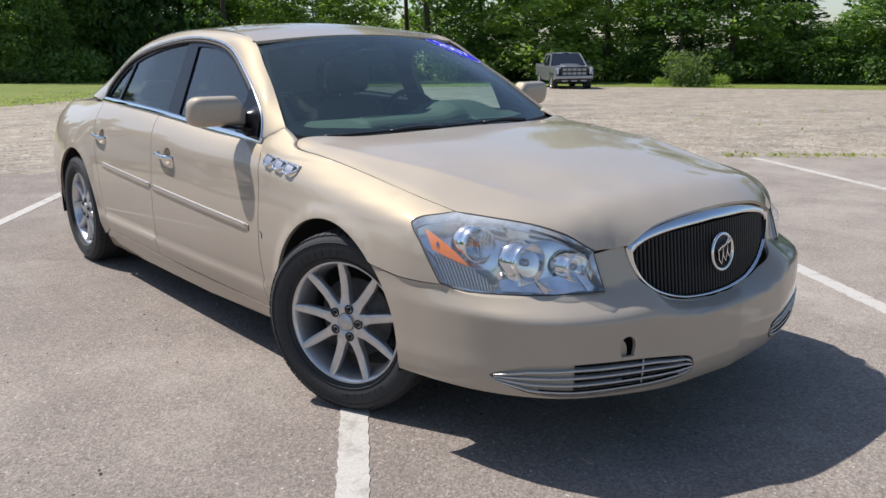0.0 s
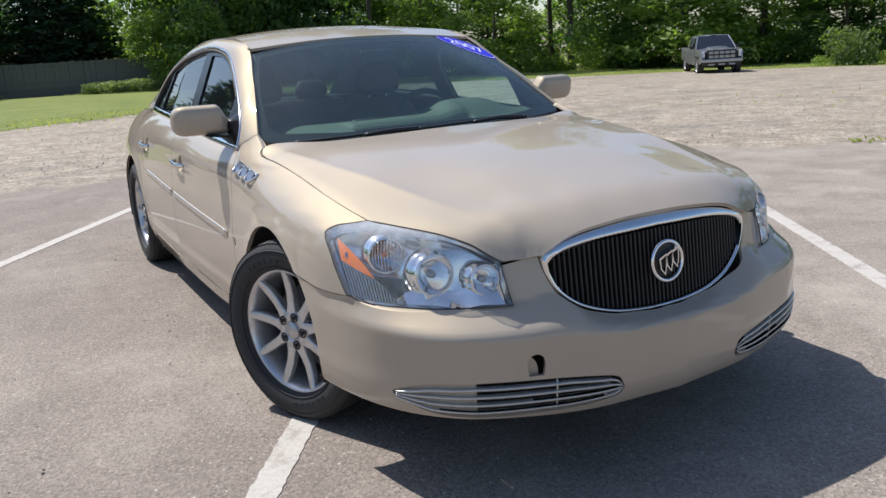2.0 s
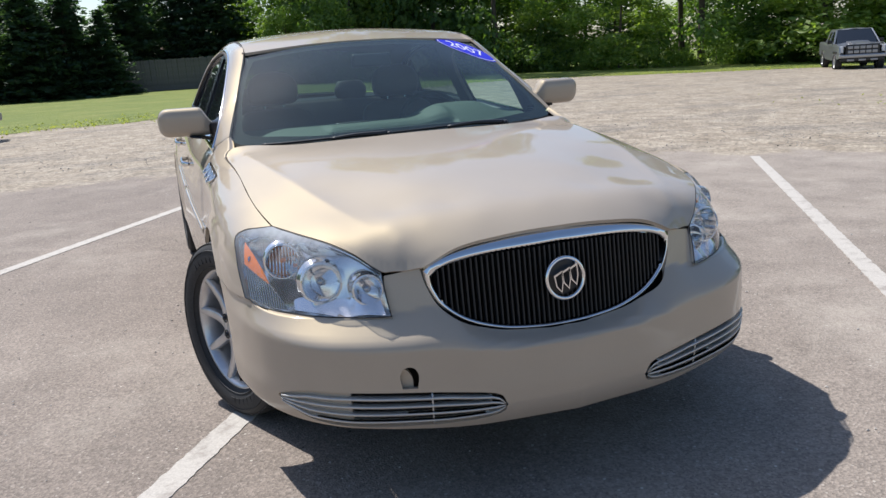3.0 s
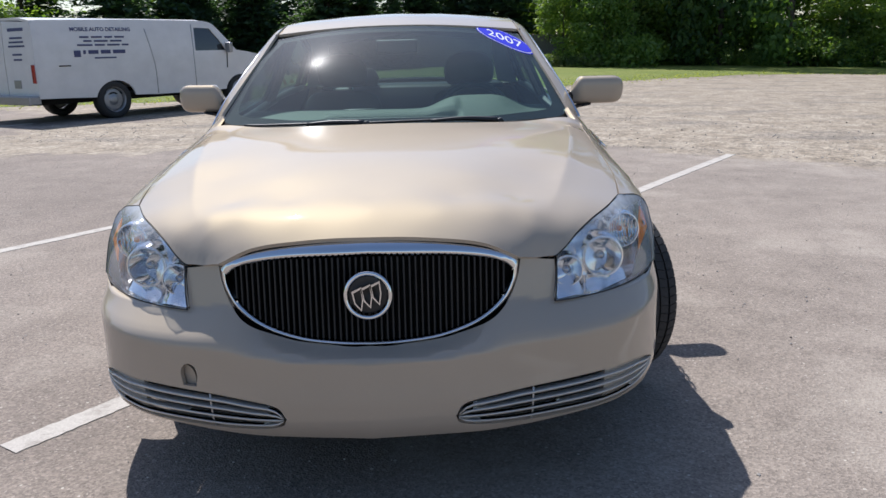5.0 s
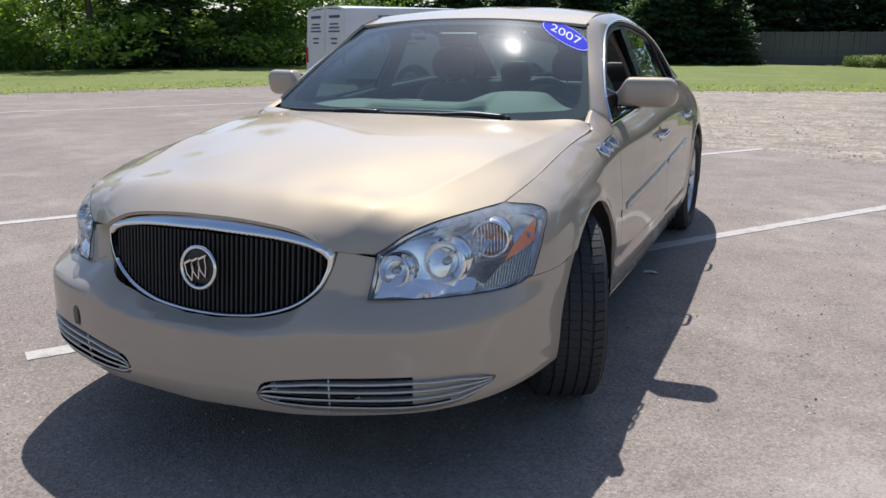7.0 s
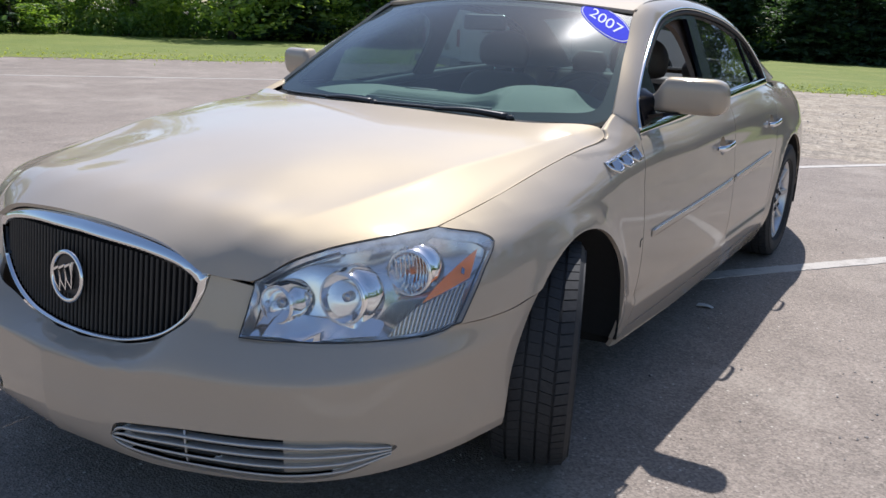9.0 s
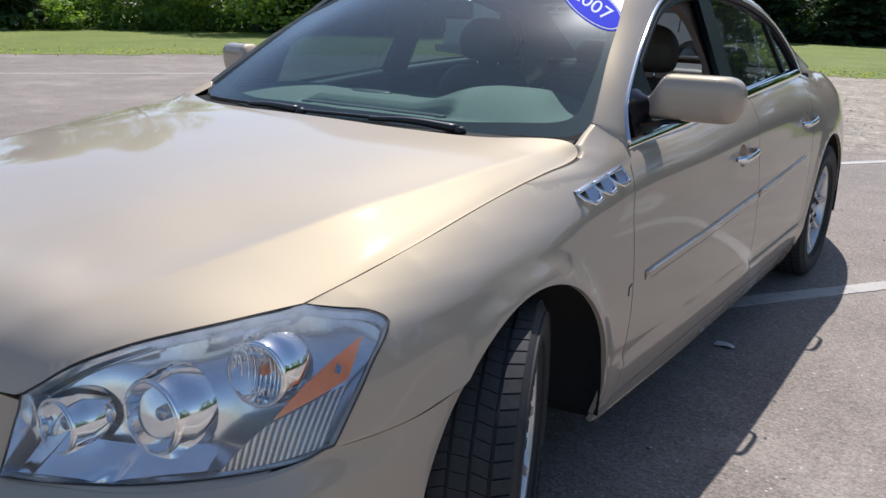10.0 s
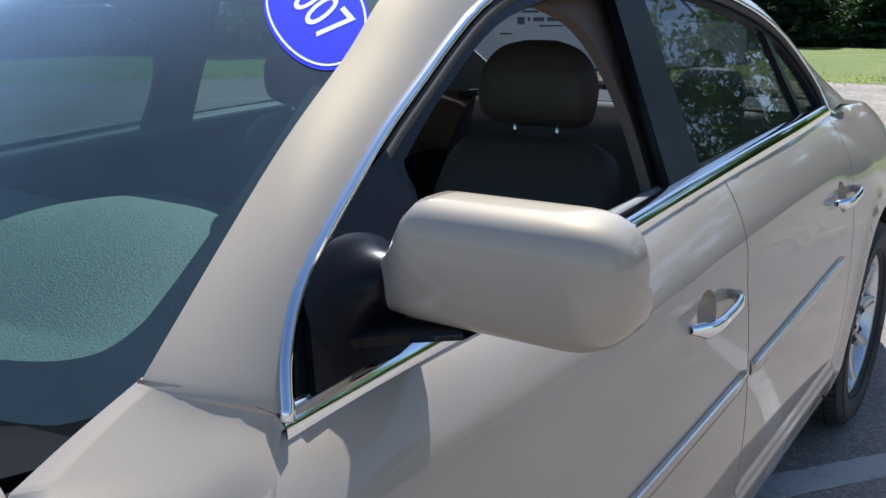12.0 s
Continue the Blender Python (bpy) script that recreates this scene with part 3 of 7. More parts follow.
lip_sheet = spline_sheet([(0, -0.905, 0.768), (0.2, -0.903, 0.760), (0.33, -0.900, 0.741), (0.385, -0.897, 0.716), (0.412, -0.892, 0.697), (0.46, -0.868, 0.687), (0.512, -0.845, 0.681), (0.535, -0.830, 0.703),
                          (0.568, -0.802, 0.735), (0.632, -0.723, 0.766), (0.70, -0.618, 0.783), (0.762, -0.483, 0.793), (0, -0.81, 0.820), (0.2, -0.81, 0.816), (0.36, -0.80, 0.802), (0.46, -0.825, 0.752), (0.47, -0.77, 0.788), (0.56, -0.71, 0.787), (0.63, -0.62, 0.802),
                          (0, -0.70, 0.842), (0.25, -0.70, 0.833), (0.42, -0.66, 0.822), (0.55, -0.58, 0.822), (0.0, -0.5, 0.876), (0.3, -0.5, 0.872), (0.52, -0.42, 0.855), (0.69, -0.45, 0.822),
                          (0.780, -0.35, 0.819), (0.788, -0.2, 0.844), (0.787, 0.1, 0.886), (0.791, 0.3, 0.910), (0.7935, 0.43, 0.921), (0.771, 0.462, 0.957), (0.74, 0.495, 0.966), (0.70, 0.44, 0.958), (0.55, 0.44, 0.956), (0.3, 0.39, 0.961), (0, 0.355, 0.965),
                          (0, -0.1, 0.926), (0.4, -0.1, 0.917), (0.62, -0.2, 0.887), (0.65, 0.2, 0.930), (0.735, 0.1, 0.902), (0.72, -0.3, 0.848), (0.4, 0.2, 0.947)], 0.003)
front_edge = hermite([(0.0, -0.905), (0.33, -0.900), (0.412, -0.892), (0.46, -0.868), (0.512, -0.845), (0.568, -0.802), (0.632, -0.723), (0.70, -0.618), (0.762, -0.483), (0.80, -0.38)])
crease_x = hermite([(-0.95, 0.40), (-0.75, 0.50), (-0.4, 0.605), (0.0, 0.685), (0.3, 0.725), (0.5, 0.742)])


def hood_z(x, y):
    """The crowned hood with a soft crease running back to its rear corner."""
    d = abs(x) - crease_x(y)
    k = min(1.0, max(0.0, (y + 0.80) / 0.35))
    k *= min(1.0, max(0.0, (0.47 - y) / 0.16))
    edge = max(0.0, min(1.0, (abs(x) - 0.745) / 0.04)) ** 2
    # the hood stays flat almost to its front edge and rolls down short before it
    back = max(0.0, y - front_edge(abs(x)))
    roll = 0.020 * math.exp(-((abs(x) - 0.47) / 0.10) ** 2) * back / 0.036 * math.exp(1 - back / 0.036)
    return lip_sheet(abs(x), y) + roll - 0.0035 * edge + 0.010 * k * math.exp(-math.sqrt(d * d + 0.00005) / 0.050)


screen_z = spline_sheet([(0, 0.40, 0.954), (0.4, 0.44, 0.959), (0.66, 0.53, 0.968), (0.75, 0.60, 0.993), (0.69, 0.79, 1.126), (0.594, 1.11, 1.316), (0.3, 1.085, 1.350), (0, 1.075, 1.360), (0, 0.74, 1.186), (0.4, 0.76, 1.182)])
roof_z = spline_sheet([(0, 1.075, 1.366), (0.3, 1.085, 1.358), (0.594, 1.11, 1.334), (0.582, 1.3, 1.378), (0.573, 1.75, 1.404), (0.568, 2.2, 1.386), (0.572, 2.6, 1.322), (0, 1.4, 1.424), (0, 1.8, 1.442), (0, 2.2, 1.430), (0, 2.66, 1.372), (0.3, 1.8, 1.433)])
rear_glass_z = spline_sheet([(0, 2.66, 1.370), (0.572, 2.6, 1.322), (0.60, 2.9, 1.19), (0.655, 3.3, 1.012), (0.3, 3.34, 1.03), (0, 3.36, 1.035), (0, 3.0, 1.225)])
trunk_z = spline_sheet([(0, 3.36, 1.035), (0.3, 3.34, 1.03), (0.655, 3.3, 1.004), (0.69, 3.7, 0.972), (0.60, 4.10, 0.918), (0, 4.12, 0.938), (0, 3.75, 1.015)])
glass_x = lambda y, z: 0.805 - 0.46 * (z - 0.97) - 0.03 * max(0.0, y - 2.2)


def mirror_poly(pts):
    """Both halves of an outline whose run starts and ends on the middle line."""
    return [tuple(q) for q in pts] + [(-q[0], q[1]) for q in reversed(pts) if abs(q[0]) > 1e-6]


# ---- the car: panels ----
hood_half = run(curve([(0, -0.905), (0.2, -0.903), (0.33, -0.900), (0.385, -0.897), (0.412, -0.892)]), curve([(0.412, -0.892), (0.46, -0.868), (0.512, -0.845)]),
                curve([(0.512, -0.845), (0.530, -0.834), (0.568, -0.802), (0.632, -0.723), (0.70, -0.618), (0.762, -0.483)]),
                curve([(0.762, -0.483), (0.779, -0.35), (0.7875, -0.2), (0.7865, 0.1), (0.7895, 0.25), (0.7930, 0.36), (0.7935, 0.422), (0.787, 0.446), (0.770, 0.457), (0.740, 0.455), (0.69, 0.438), (0.536, 0.380), (0.42, 0.348), (0.25, 0.322), (0, 0.312)]))
shell("hood", mirror_poly(hood_half), lambda x, y: (x, y, hood_z(x, y)), 0.0105, PAINT, car, label="champagne metallic hood with two creases")

DOOR_F = curve([(0.660, 0.925), (0.610, 0.86), (0.585, 0.74), (0.578, 0.60), (0.572, 0.45), (0.545, 0.262)])
DOOR_B = curve([(1.775, 0.984), (1.735, 0.86), (1.712, 0.70), (1.705, 0.55), (1.708, 0.40), (1.712, 0.272)])
DOOR_R = curve([(2.745, 1.012), (2.70, 0.92), (2.66, 0.84), (2.60, 0.72), (2.545, 0.60), (2.515, 0.47), (2.50, 0.38), (2.488, 0.285)])
GAP = 0.0024


def shift(pts, d):
    return [(p[0] + d, p[1]) for p in pts]


def belt(y0, y1, n=16, drop=0.0):
    return [(y0 + (y1 - y0) * k / n, top_z(y0 + (y1 - y0) * k / n) - drop) for k in range(n + 1)]


def cup_line(y, z, k=1.0):
    """The rim of the hollow behind a door handle."""
    return [(y + 0.045 * k * math.cos(a), z + 0.040 * k * math.sin(a)) for a in np.linspace(0, 2 * math.pi, 25)[:-1]]


lens_y = spline_sheet([(0.842, 0.774, -0.392), (0.860, 0.69, -0.462), (0.868, 0.592, -0.538), (0.815, 0.568, -0.625), (0.74, 0.565, -0.717), (0.63, 0.566, -0.813), (0.512, 0.568, -0.882), (0.523, 0.682, -0.838),
                       (0.567, 0.737, -0.802), (0.63, 0.767, -0.722), (0.70, 0.785, -0.617), (0.764, 0.792, -0.482), (0.68, 0.67, -0.752), (0.80, 0.66, -0.602), (0.60, 0.65, -0.826), (0.76, 0.735, -0.578)])

for side in (1, -1):
    fender = run(arc(ARCH_F, 132, -9, 34), [(0.433, 0.248), (0.539, 0.238)], shift(DOOR_F, -GAP)[::-1][:-3], curve([(0.637, 0.898), (0.57, 0.888), (0.48, 0.884), (0.40, 0.886), (0.30, 0.889), (0.20, 0.891)], 6), belt(0.19, -0.478, 30, 0.001),
                 curve([(-0.478, 0.793), (-0.445, 0.787), (-0.408, 0.780), (-0.387, 0.769), (-0.384, 0.758)], 5), curve([(-0.384, 0.758), (-0.456, 0.69), (-0.534, 0.590)]),
                 curve([(-0.534, 0.588), (-0.45, 0.586), (-0.35, 0.590), (-0.245, 0.606)]))
    fe = shell("fender", fender, flank, 0.028, PAINT, car, side)
    lo = curve([(0.185, 0.8945), (0.21, 0.890), (0.30, 0.8875), (0.40, 0.8845), (0.48, 0.8825), (0.57, 0.8865), (0.632, 0.897), (0.652, 0.922), (0.662, 0.937)], 8)
    hi = []
    for x, y in curve([(0.7880, 0.185), (0.7890, 0.21), (0.7902, 0.28), (0.7930, 0.36), (0.7935, 0.422), (0.787, 0.446), (0.770, 0.457)], 8):
        d = Vector((x - 0.72, (y - 0.40) * (1 if y > 0.42 else 0))).normalized()
        hi.append((x + 0.0035 * d.x, y + 0.0035 * d.y, hood_z(x, y)))
    hi = hi[:-1] + [tuple(q) for q in curve([hi[-1], (0.764, 0.515, 0.968), (0.7585, 0.579, 0.9905)], 8)]
    rows = []
    for k, (q, p) in enumerate(zip(lo, hi)):
        f = k / (len(lo) - 1)
        o, p = Vector(flank(q[0], q[1])), Vector(p)
        under = Vector(flank(q[0], q[1] - 0.02))
        if f > 0.7:
            o = o.lerp(Vector((0.8195, 0.6645, 0.9415)), ((f - 0.7) / 0.3) ** 2)
        L = (o - p).length
        out = Vector((0.6, 0, 0.245)).normalized()
        up = (o - under).normalized()
        c1 = p + (o - p) / 3 + out * L * (0.20 - 0.09 * f)
        c2 = (o + up * L / 3).lerp(o - (o - p) / 3 + out * L * 0.107, f ** 2)
        row = [((p.x - 0.02) * side, p.y, p.z - 0.03)]
        for t in np.linspace(0, 1, 9):
            w = p * (1 - t) ** 3 + c1 * (3 * t * (1 - t) ** 2) + c2 * (3 * t * t * (1 - t)) + o * t ** 3
            row.append((w.x * side, w.y, w.z))
        w = o + (under - Vector(flank(q[0], q[1]))) * 0.5
        row.append(((w.x - 0.0012) * side, w.y, w.z))
        rows.append(row)
    g = np.array(rows)
    for _ in range(25):
        g[1:-1, 2:7] += 0.5 * ((g[:-2, 2:7] + g[2:, 2:7] + g[1:-1, 1:6] + g[1:-1, 3:8]) / 4 - g[1:-1, 2:7])
    rows = [[tuple(p) for p in row] for row in g]
    rows.append([(p[0] - 0.012 * side, p[1] + 0.006, p[2] - 0.010) for p in rows[-1]])
    loft("fender_cap", rows, PAINT, fe, core=(0, 0.5, 0.3))
    door = run(shift(DOOR_F, GAP), [(0.549, 0.262), (1.708, 0.272)], shift(DOOR_B, -GAP)[::-1], belt(1.77, 0.66, 20, 0.002))
    d = shell("front_door", door, flank, 0.032, PAINT, car, side, holes=[cup_line(1.512, 0.803)])
    rear = run(shift(DOOR_B, GAP), [(1.716, 0.272), (2.48, 0.285)], shift(DOOR_R, -GAP)[::-1], belt(2.74, 1.78, 16, 0.002))
    r = shell("rear_door", rear, flank, 0.032, PAINT, car, side, holes=[cup_line(2.528, 0.826)])
    quarter = run(shift(DOOR_R, GAP), [(2.495, 0.28), (2.56, 0.25)], arc(ARCH_R, 193, 0, 30), [(3.405, 0.26), (3.6, 0.25), (4.10, 0.29), (4.12, 0.40)], [(4.12, 0.55), (4.12, 0.75), (4.12, 0.91)], belt(4.12, 2.75, 24, 0.001))
    shell("quarter_panel", quarter, flank, 0.035, PAINT, car, side)
    rocker = run([(1.2, 0.174), (0.52, 0.200), (0.462, 0.212), (0.458, 0.243), (0.538, 0.234), (0.55, 0.258), (1.71, 0.268), (2.48, 0.281), (2.55, 0.247), (2.575, 0.19), (2.575, 0.168)])
    shell("rocker_panel", rocker, flank, 0.03, PAINT, car, side, lift=0.002)
    for dd, y0, y1 in ((d, 0.662, 1.697), (r, 1.722, 2.475)):
        rows = []
        for k in range(25):
            y = y0 + (y1 - y0) * k / 24
            zc = 0.582 + (y - 0.66) * 0.049
            e = min(1.0, (k + 0.3) / 1.2, (24 - k + 0.3) / 1.2)
            row = []
            for a, b in ((-0.015, 0.000), (-0.0135, 0.0045), (-0.005, 0.0065), (0.003, 0.007), (0.0105, 0.0065), (0.0135, 0.0045), (0.015, 0.0)):
                z = zc + a * (0.75 + 0.25 * e)
                row.append(((side_x(y, z) + b * e + 0.001) * side, y, z))
            rows.append(row)
        loft("side_moulding", rows, PAINT, dd, core=(0, 1.4, 0.6), label="body-coloured rubbing strip")
        line = [((side_x(y, z) + 0.0066) * side, y, z) for y in np.linspace(y0 + 0.01, y1 - 0.01, 22) for z in [0.582 + (y - 0.66) * 0.049 + 0.0105]]
        tube("moulding_strip", line, 0.0026, CHROME, dd, 6, "thin chrome insert")

# ---- the front bumper with its openings ----
def u_for(x, z):
    """The place along the bumper whose surface lies at x for a height z."""
    lo, hi = 0.0, float(PLAN_S[-1])
    for _ in range(30):
        mid_u = (lo + hi) / 2
        if nose(mid_u, z)[0] < x:
            lo = mid_u
        else:
            hi = mid_u
    return (lo + hi) / 2


low_open = lambda s: [(u_at_x(x) * s, z) for x, z in curve([(0.228, 0.298), (0.262, 0.338), (0.40, 0.360), (0.55, 0.369), (0.655, 0.372), (0.76, 0.370), (0.820, 0.342), (0.822, 0.320), (0.76, 0.280), (0.655, 0.264), (0.50, 0.259), (0.36, 0.260), (0.25, 0.272), (0.228, 0.298)], 6)[:-1]]
bump_half = run(curve([(0, 0.231), (u_at_x(0.37), 0.239), (u_at_x(0.62), 0.256), (u_at_x(0.80), 0.268), (u_at_y(-0.36), 0.268)]),
                [(u_at_y(p[0]), p[1]) for p in arc(ARCH_F, 187, 134, 14)],
                curve([(u_at_y(-0.248), 0.600), (u_at_y(-0.35), 0.585), (u_at_y(-0.45), 0.581), (u_at_y(-0.54), 0.585)]),
                [(u_for(x, z), z) for x, z in curve([(0.866, 0.585), (0.846, 0.569), (0.80, 0.562), (0.70, 0.560), (0.60, 0.561), (0.508, 0.563)])],
                [(u_for(x, z), z) for x, z in curve([(0.508, 0.563), (0.513, 0.61), (0.516, 0.650), (0.514, 0.677)])], [(u_for(x, z), z) for x, z in curve([(0.514, 0.678), (0.46, 0.687), (0.416, 0.6935)])],
                [(u_for(x, z) if x > 1e-6 else 0.0, z) for x, z in curve([(0.416, 0.690), (0.405, 0.640), (0.374, 0.578), (0.305, 0.528), (0.20, 0.4945), (0.08, 0.4815), (0, 0.4795)])])
shell("front_bumper", mirror_poly(bump_half), nose, 0.0125, PAINT, car, core=(0, 0.4, 0.4),
      holes=[low_open(1), low_open(-1), curve([(-u_at_x(0.478), 0.378), (-u_at_x(0.473), 0.412), (-u_at_x(0.480), 0.434), (-u_at_x(0.497), 0.442), (-u_at_x(0.515), 0.434), (-u_at_x(0.523), 0.412), (-u_at_x(0.518), 0.378)], 4)])

shell("tow_cover", curve([(-u_at_x(0.490), 0.366), (-u_at_x(0.491), 0.402), (-u_at_x(0.503), 0.424), (-u_at_x(0.522), 0.432), (-u_at_x(0.536), 0.416), (-u_at_x(0.534), 0.366)], 4), nose, 0.0125, PAINT, bpy.data.objects["front_bumper"], lift=-0.019, core=(0, 0.4, 0.4), label="loose cover of the towing eye")

for side in (1, -1):
    rows = []
    for x, z in curve([(0.862, 0.582), (0.846, 0.569), (0.80, 0.562), (0.70, 0.560), (0.60, 0.561), (0.508, 0.563)], 5):
        p = nose(u_for(x, z), z)
        y = max(lens_y(x, z + 0.006), p[1] + 0.006)
        rows.append([(p[0] * side, p[1], p[2] - 0.003), (p[0] * side, p[1] + 0.004, p[2] + 0.001), (p[0] * 0.998 * side, (p[1] + y) / 2, p[2] + 0.004), (p[0] * 0.996 * side, y + 0.004, p[2] + 0.005), (p[0] * 0.99 * side, y + 0.03, p[2] - 0.01)])
    loft("bumper_ledge", rows, PAINT, bpy.data.objects["front_bumper"], core=(0, -0.6, 0.2))

# ---- greenhouse ----
COWL = plain("matt_cowl_plastic", (0.006, 0.0065, 0.0075), 0.7, scale=90)
COWL.node_tree.nodes["Principled BSDF"].inputs["Specular IOR Level"].default_value = 0.12
half_screen = run(curve([(0, 0.385), (0.4, 0.425), (0.66, 0.505), (0.735, 0.545), (0.753, 0.590)]), curve([(0.753, 0.590), (0.693, 0.79), (0.648, 0.94), (0.600, 1.09), (0.575, 1.10)]), curve([(0.575, 1.10), (0.3, 1.085), (0, 1.075)]))
shell("windscreen", mirror_poly(half_screen), lambda x, y: (x, y, screen_z(x, y)), 0.045, WINDSCREEN, car, depth=0.0, label="tinted laminated windscreen").visible_shadow = False
inner = run(curve([(0, 0.432), (0.2, 0.440), (0.405, 0.464), (0.59, 0.530), (0.672, 0.572), (0.696, 0.612), (0.692, 0.66)]), curve([(0.692, 0.66), (0.664, 0.79), (0.620, 0.93), (0.566, 1.055), (0.54, 1.064)]), curve([(0.54, 1.064), (0.3, 1.050), (0, 1.04)]))
border_half = run(curve([(0, 0.375), (0.4, 0.412), (0.66, 0.492), (0.742, 0.538), (0.757, 0.588)]), curve([(0.757, 0.588), (0.700, 0.79), (0.655, 0.94), (0.606, 1.10), (0.575, 1.11)]), curve([(0.575, 1.11), (0.3, 1.095), (0, 1.085)]))
shell("screen_border", mirror_poly(border_half), lambda x, y: (x, y, screen_z(x, y)), 0.03, COWL, car, depth=0.0, lift=-0.008, holes=[mirror_poly(inner)], label="black ceramic border of the windscreen")
cowl = run(curve([(0, 0.28), (0.25, 0.30), (0.5, 0.345), (0.64, 0.40), (0.725, 0.46)]), [(0.745, 0.50), (0.735, 0.54), (0.71, 0.545)], curve([(0.66, 0.505), (0.4, 0.428), (0, 0.388)]))
shell("cowl", mirror_poly(cowl), lambda x, y: (x, y, 0.936 + 0.012 * abs(x) - 0.06 * max(0.0, abs(x) - 0.45) + (y - 0.36) * 0.10), 0.04, COWL, car, label="black cowl panel under the windscreen")
roof_half = run(curve([(0, 1.082), (0.3, 1.092), (0.588, 1.118)]), curve([(0.588, 1.118), (0.578, 1.3), (0.569, 1.75), (0.564, 2.2), (0.568, 2.59)]), curve([(0.568, 2.59), (0.3, 2.635), (0, 2.652)]))
shell("roof", mirror_poly(roof_half), lambda x, y: (x, y, roof_z(x, y)), 0.045, PAINT, car)
rear_half = run(curve([(0, 2.665), (0.3, 2.65), (0.56, 2.61)]), curve([(0.56, 2.61), (0.592, 2.9), (0.645, 3.29)]), curve([(0.645, 3.29), (0.3, 3.335), (0, 3.352)]))
shell("rear_window", mirror_poly(rear_half), lambda x, y: (x, y, rear_glass_z(x, y)), 0.05, SIDEGLASS, car, depth=0.004)
trunk_half = run(curve([(0, 3.365), (0.3, 3.348), (0.645, 3.305)]), curve([(0.645, 3.305), (0.685, 3.7), (0.597, 4.10)]), curve([(0.597, 4.10), (0.3, 4.117), (0, 4.12)]))
shell("trunk_lid", mirror_poly(trunk_half), lambda x, y: (x, y, trunk_z(x, y)), 0.045, PAINT, car)
SEAL = plain("faded_window_rubber", (0.055, 0.047, 0.040), 0.7, scale=120, vary=0.2)
TAIL = plain("red_tail_lens", (0.35, 0.02, 0.02), 0.15, coat=1.0)


def tail(x, z):
    return (x, 4.125 - 0.25 * max(0.0, abs(x) - 0.45) ** 2 * 2 - 0.02 * (z - 0.6) ** 2, z)


shell("rear_panel", [(-0.68, 0.30), (0.68, 0.30), (0.70, 0.55), (0.68, 0.75), (0.60, 0.915), (0.2, 0.934), (-0.2, 0.934), (-0.60, 0.915), (-0.68, 0.75), (-0.70, 0.55)], tail, 0.06, PAINT, car)
for side in (1, -1):
    shell("tail_light", [(0.30, 0.72), (0.675, 0.70), (0.645, 0.82), (0.32, 0.84)], tail, 0.06, TAIL, car, side, lift=0.006, label="red tail lamp")

belt_z = hermite([(0.66, 0.921), (1.1, 0.944), (1.6, 0.975), (2.15, 1.003), (2.79, 1.020)])
belt_x = hermite([(0.66, 0.821), (1.2, 0.821), (1.8, 0.812), (2.4, 0.792), (2.79, 0.764)])
WIN_TOP = [(0.688, 0.938), (0.742, 1.040), (0.86, 1.118), (0.987, 1.190), (1.224, 1.303), (1.467, 1.350), (1.745, 1.363), (2.076, 1.340), (2.35, 1.298), (2.52, 1.250), (2.64, 1.185), (2.735, 1.10), (2.765, 1.022)]
win_outline = run(curve(WIN_TOP, 6), belt(2.765, 0.688, 20, -0.006))
on_glass = lambda y, z: (glass_x(y, z), y, z)
front_pane = run(curve([(0.925, 0.962), (0.93, 1.05), (0.94, 1.118)], 4), curve([(0.94, 1.118), (1.05, 1.182), (1.224, 1.264), (1.42, 1.308), (1.60, 1.320)], 5), [(1.628, 1.318), (1.605, 1.15), (1.585, 0.992)], belt(1.585, 0.925, 8, -0.018))
rear_pane = run(curve([(1.755, 1.335), (1.90, 1.326), (2.10, 1.305), (2.30, 1.270), (2.42, 1.24)], 5), [(2.455, 1.13), (2.49, 1.034)], belt(2.49, 1.735, 8, -0.018))
quarter_pane = run(curve([(2.455, 1.230), (2.53, 1.20), (2.62, 1.14), (2.69, 1.07), (2.715, 1.034)], 4), belt(2.715, 2.525, 3, -0.018), [(2.49, 1.13)])
E_IN = [(0.748, 0.588, 0.982), (0.759, 0.583, 0.994), (0.690, 0.790, 1.137), (0.646, 0.94, 1.228), (0.598, 1.108, 1.333), (0.582, 1.3, 1.378), (0.573, 1.75, 1.404), (0.568, 2.2, 1.386), (0.572, 2.6, 1.322), (0.60, 2.9, 1.19), (0.655, 3.3, 1.012)]
E_OUT = [(0.800, 0.676, 0.936), (0.819, 0.669, 0.945), (0.779, 0.742, 1.042), (0.710, 0.987, 1.193), (0.658, 1.224, 1.305), (0.645, 1.36, 1.337), (0.632, 1.745, 1.365), (0.638, 2.2, 1.326), (0.668, 2.56, 1.236), (0.742, 2.75, 1.09), (0.768, 2.78, 1.014)]
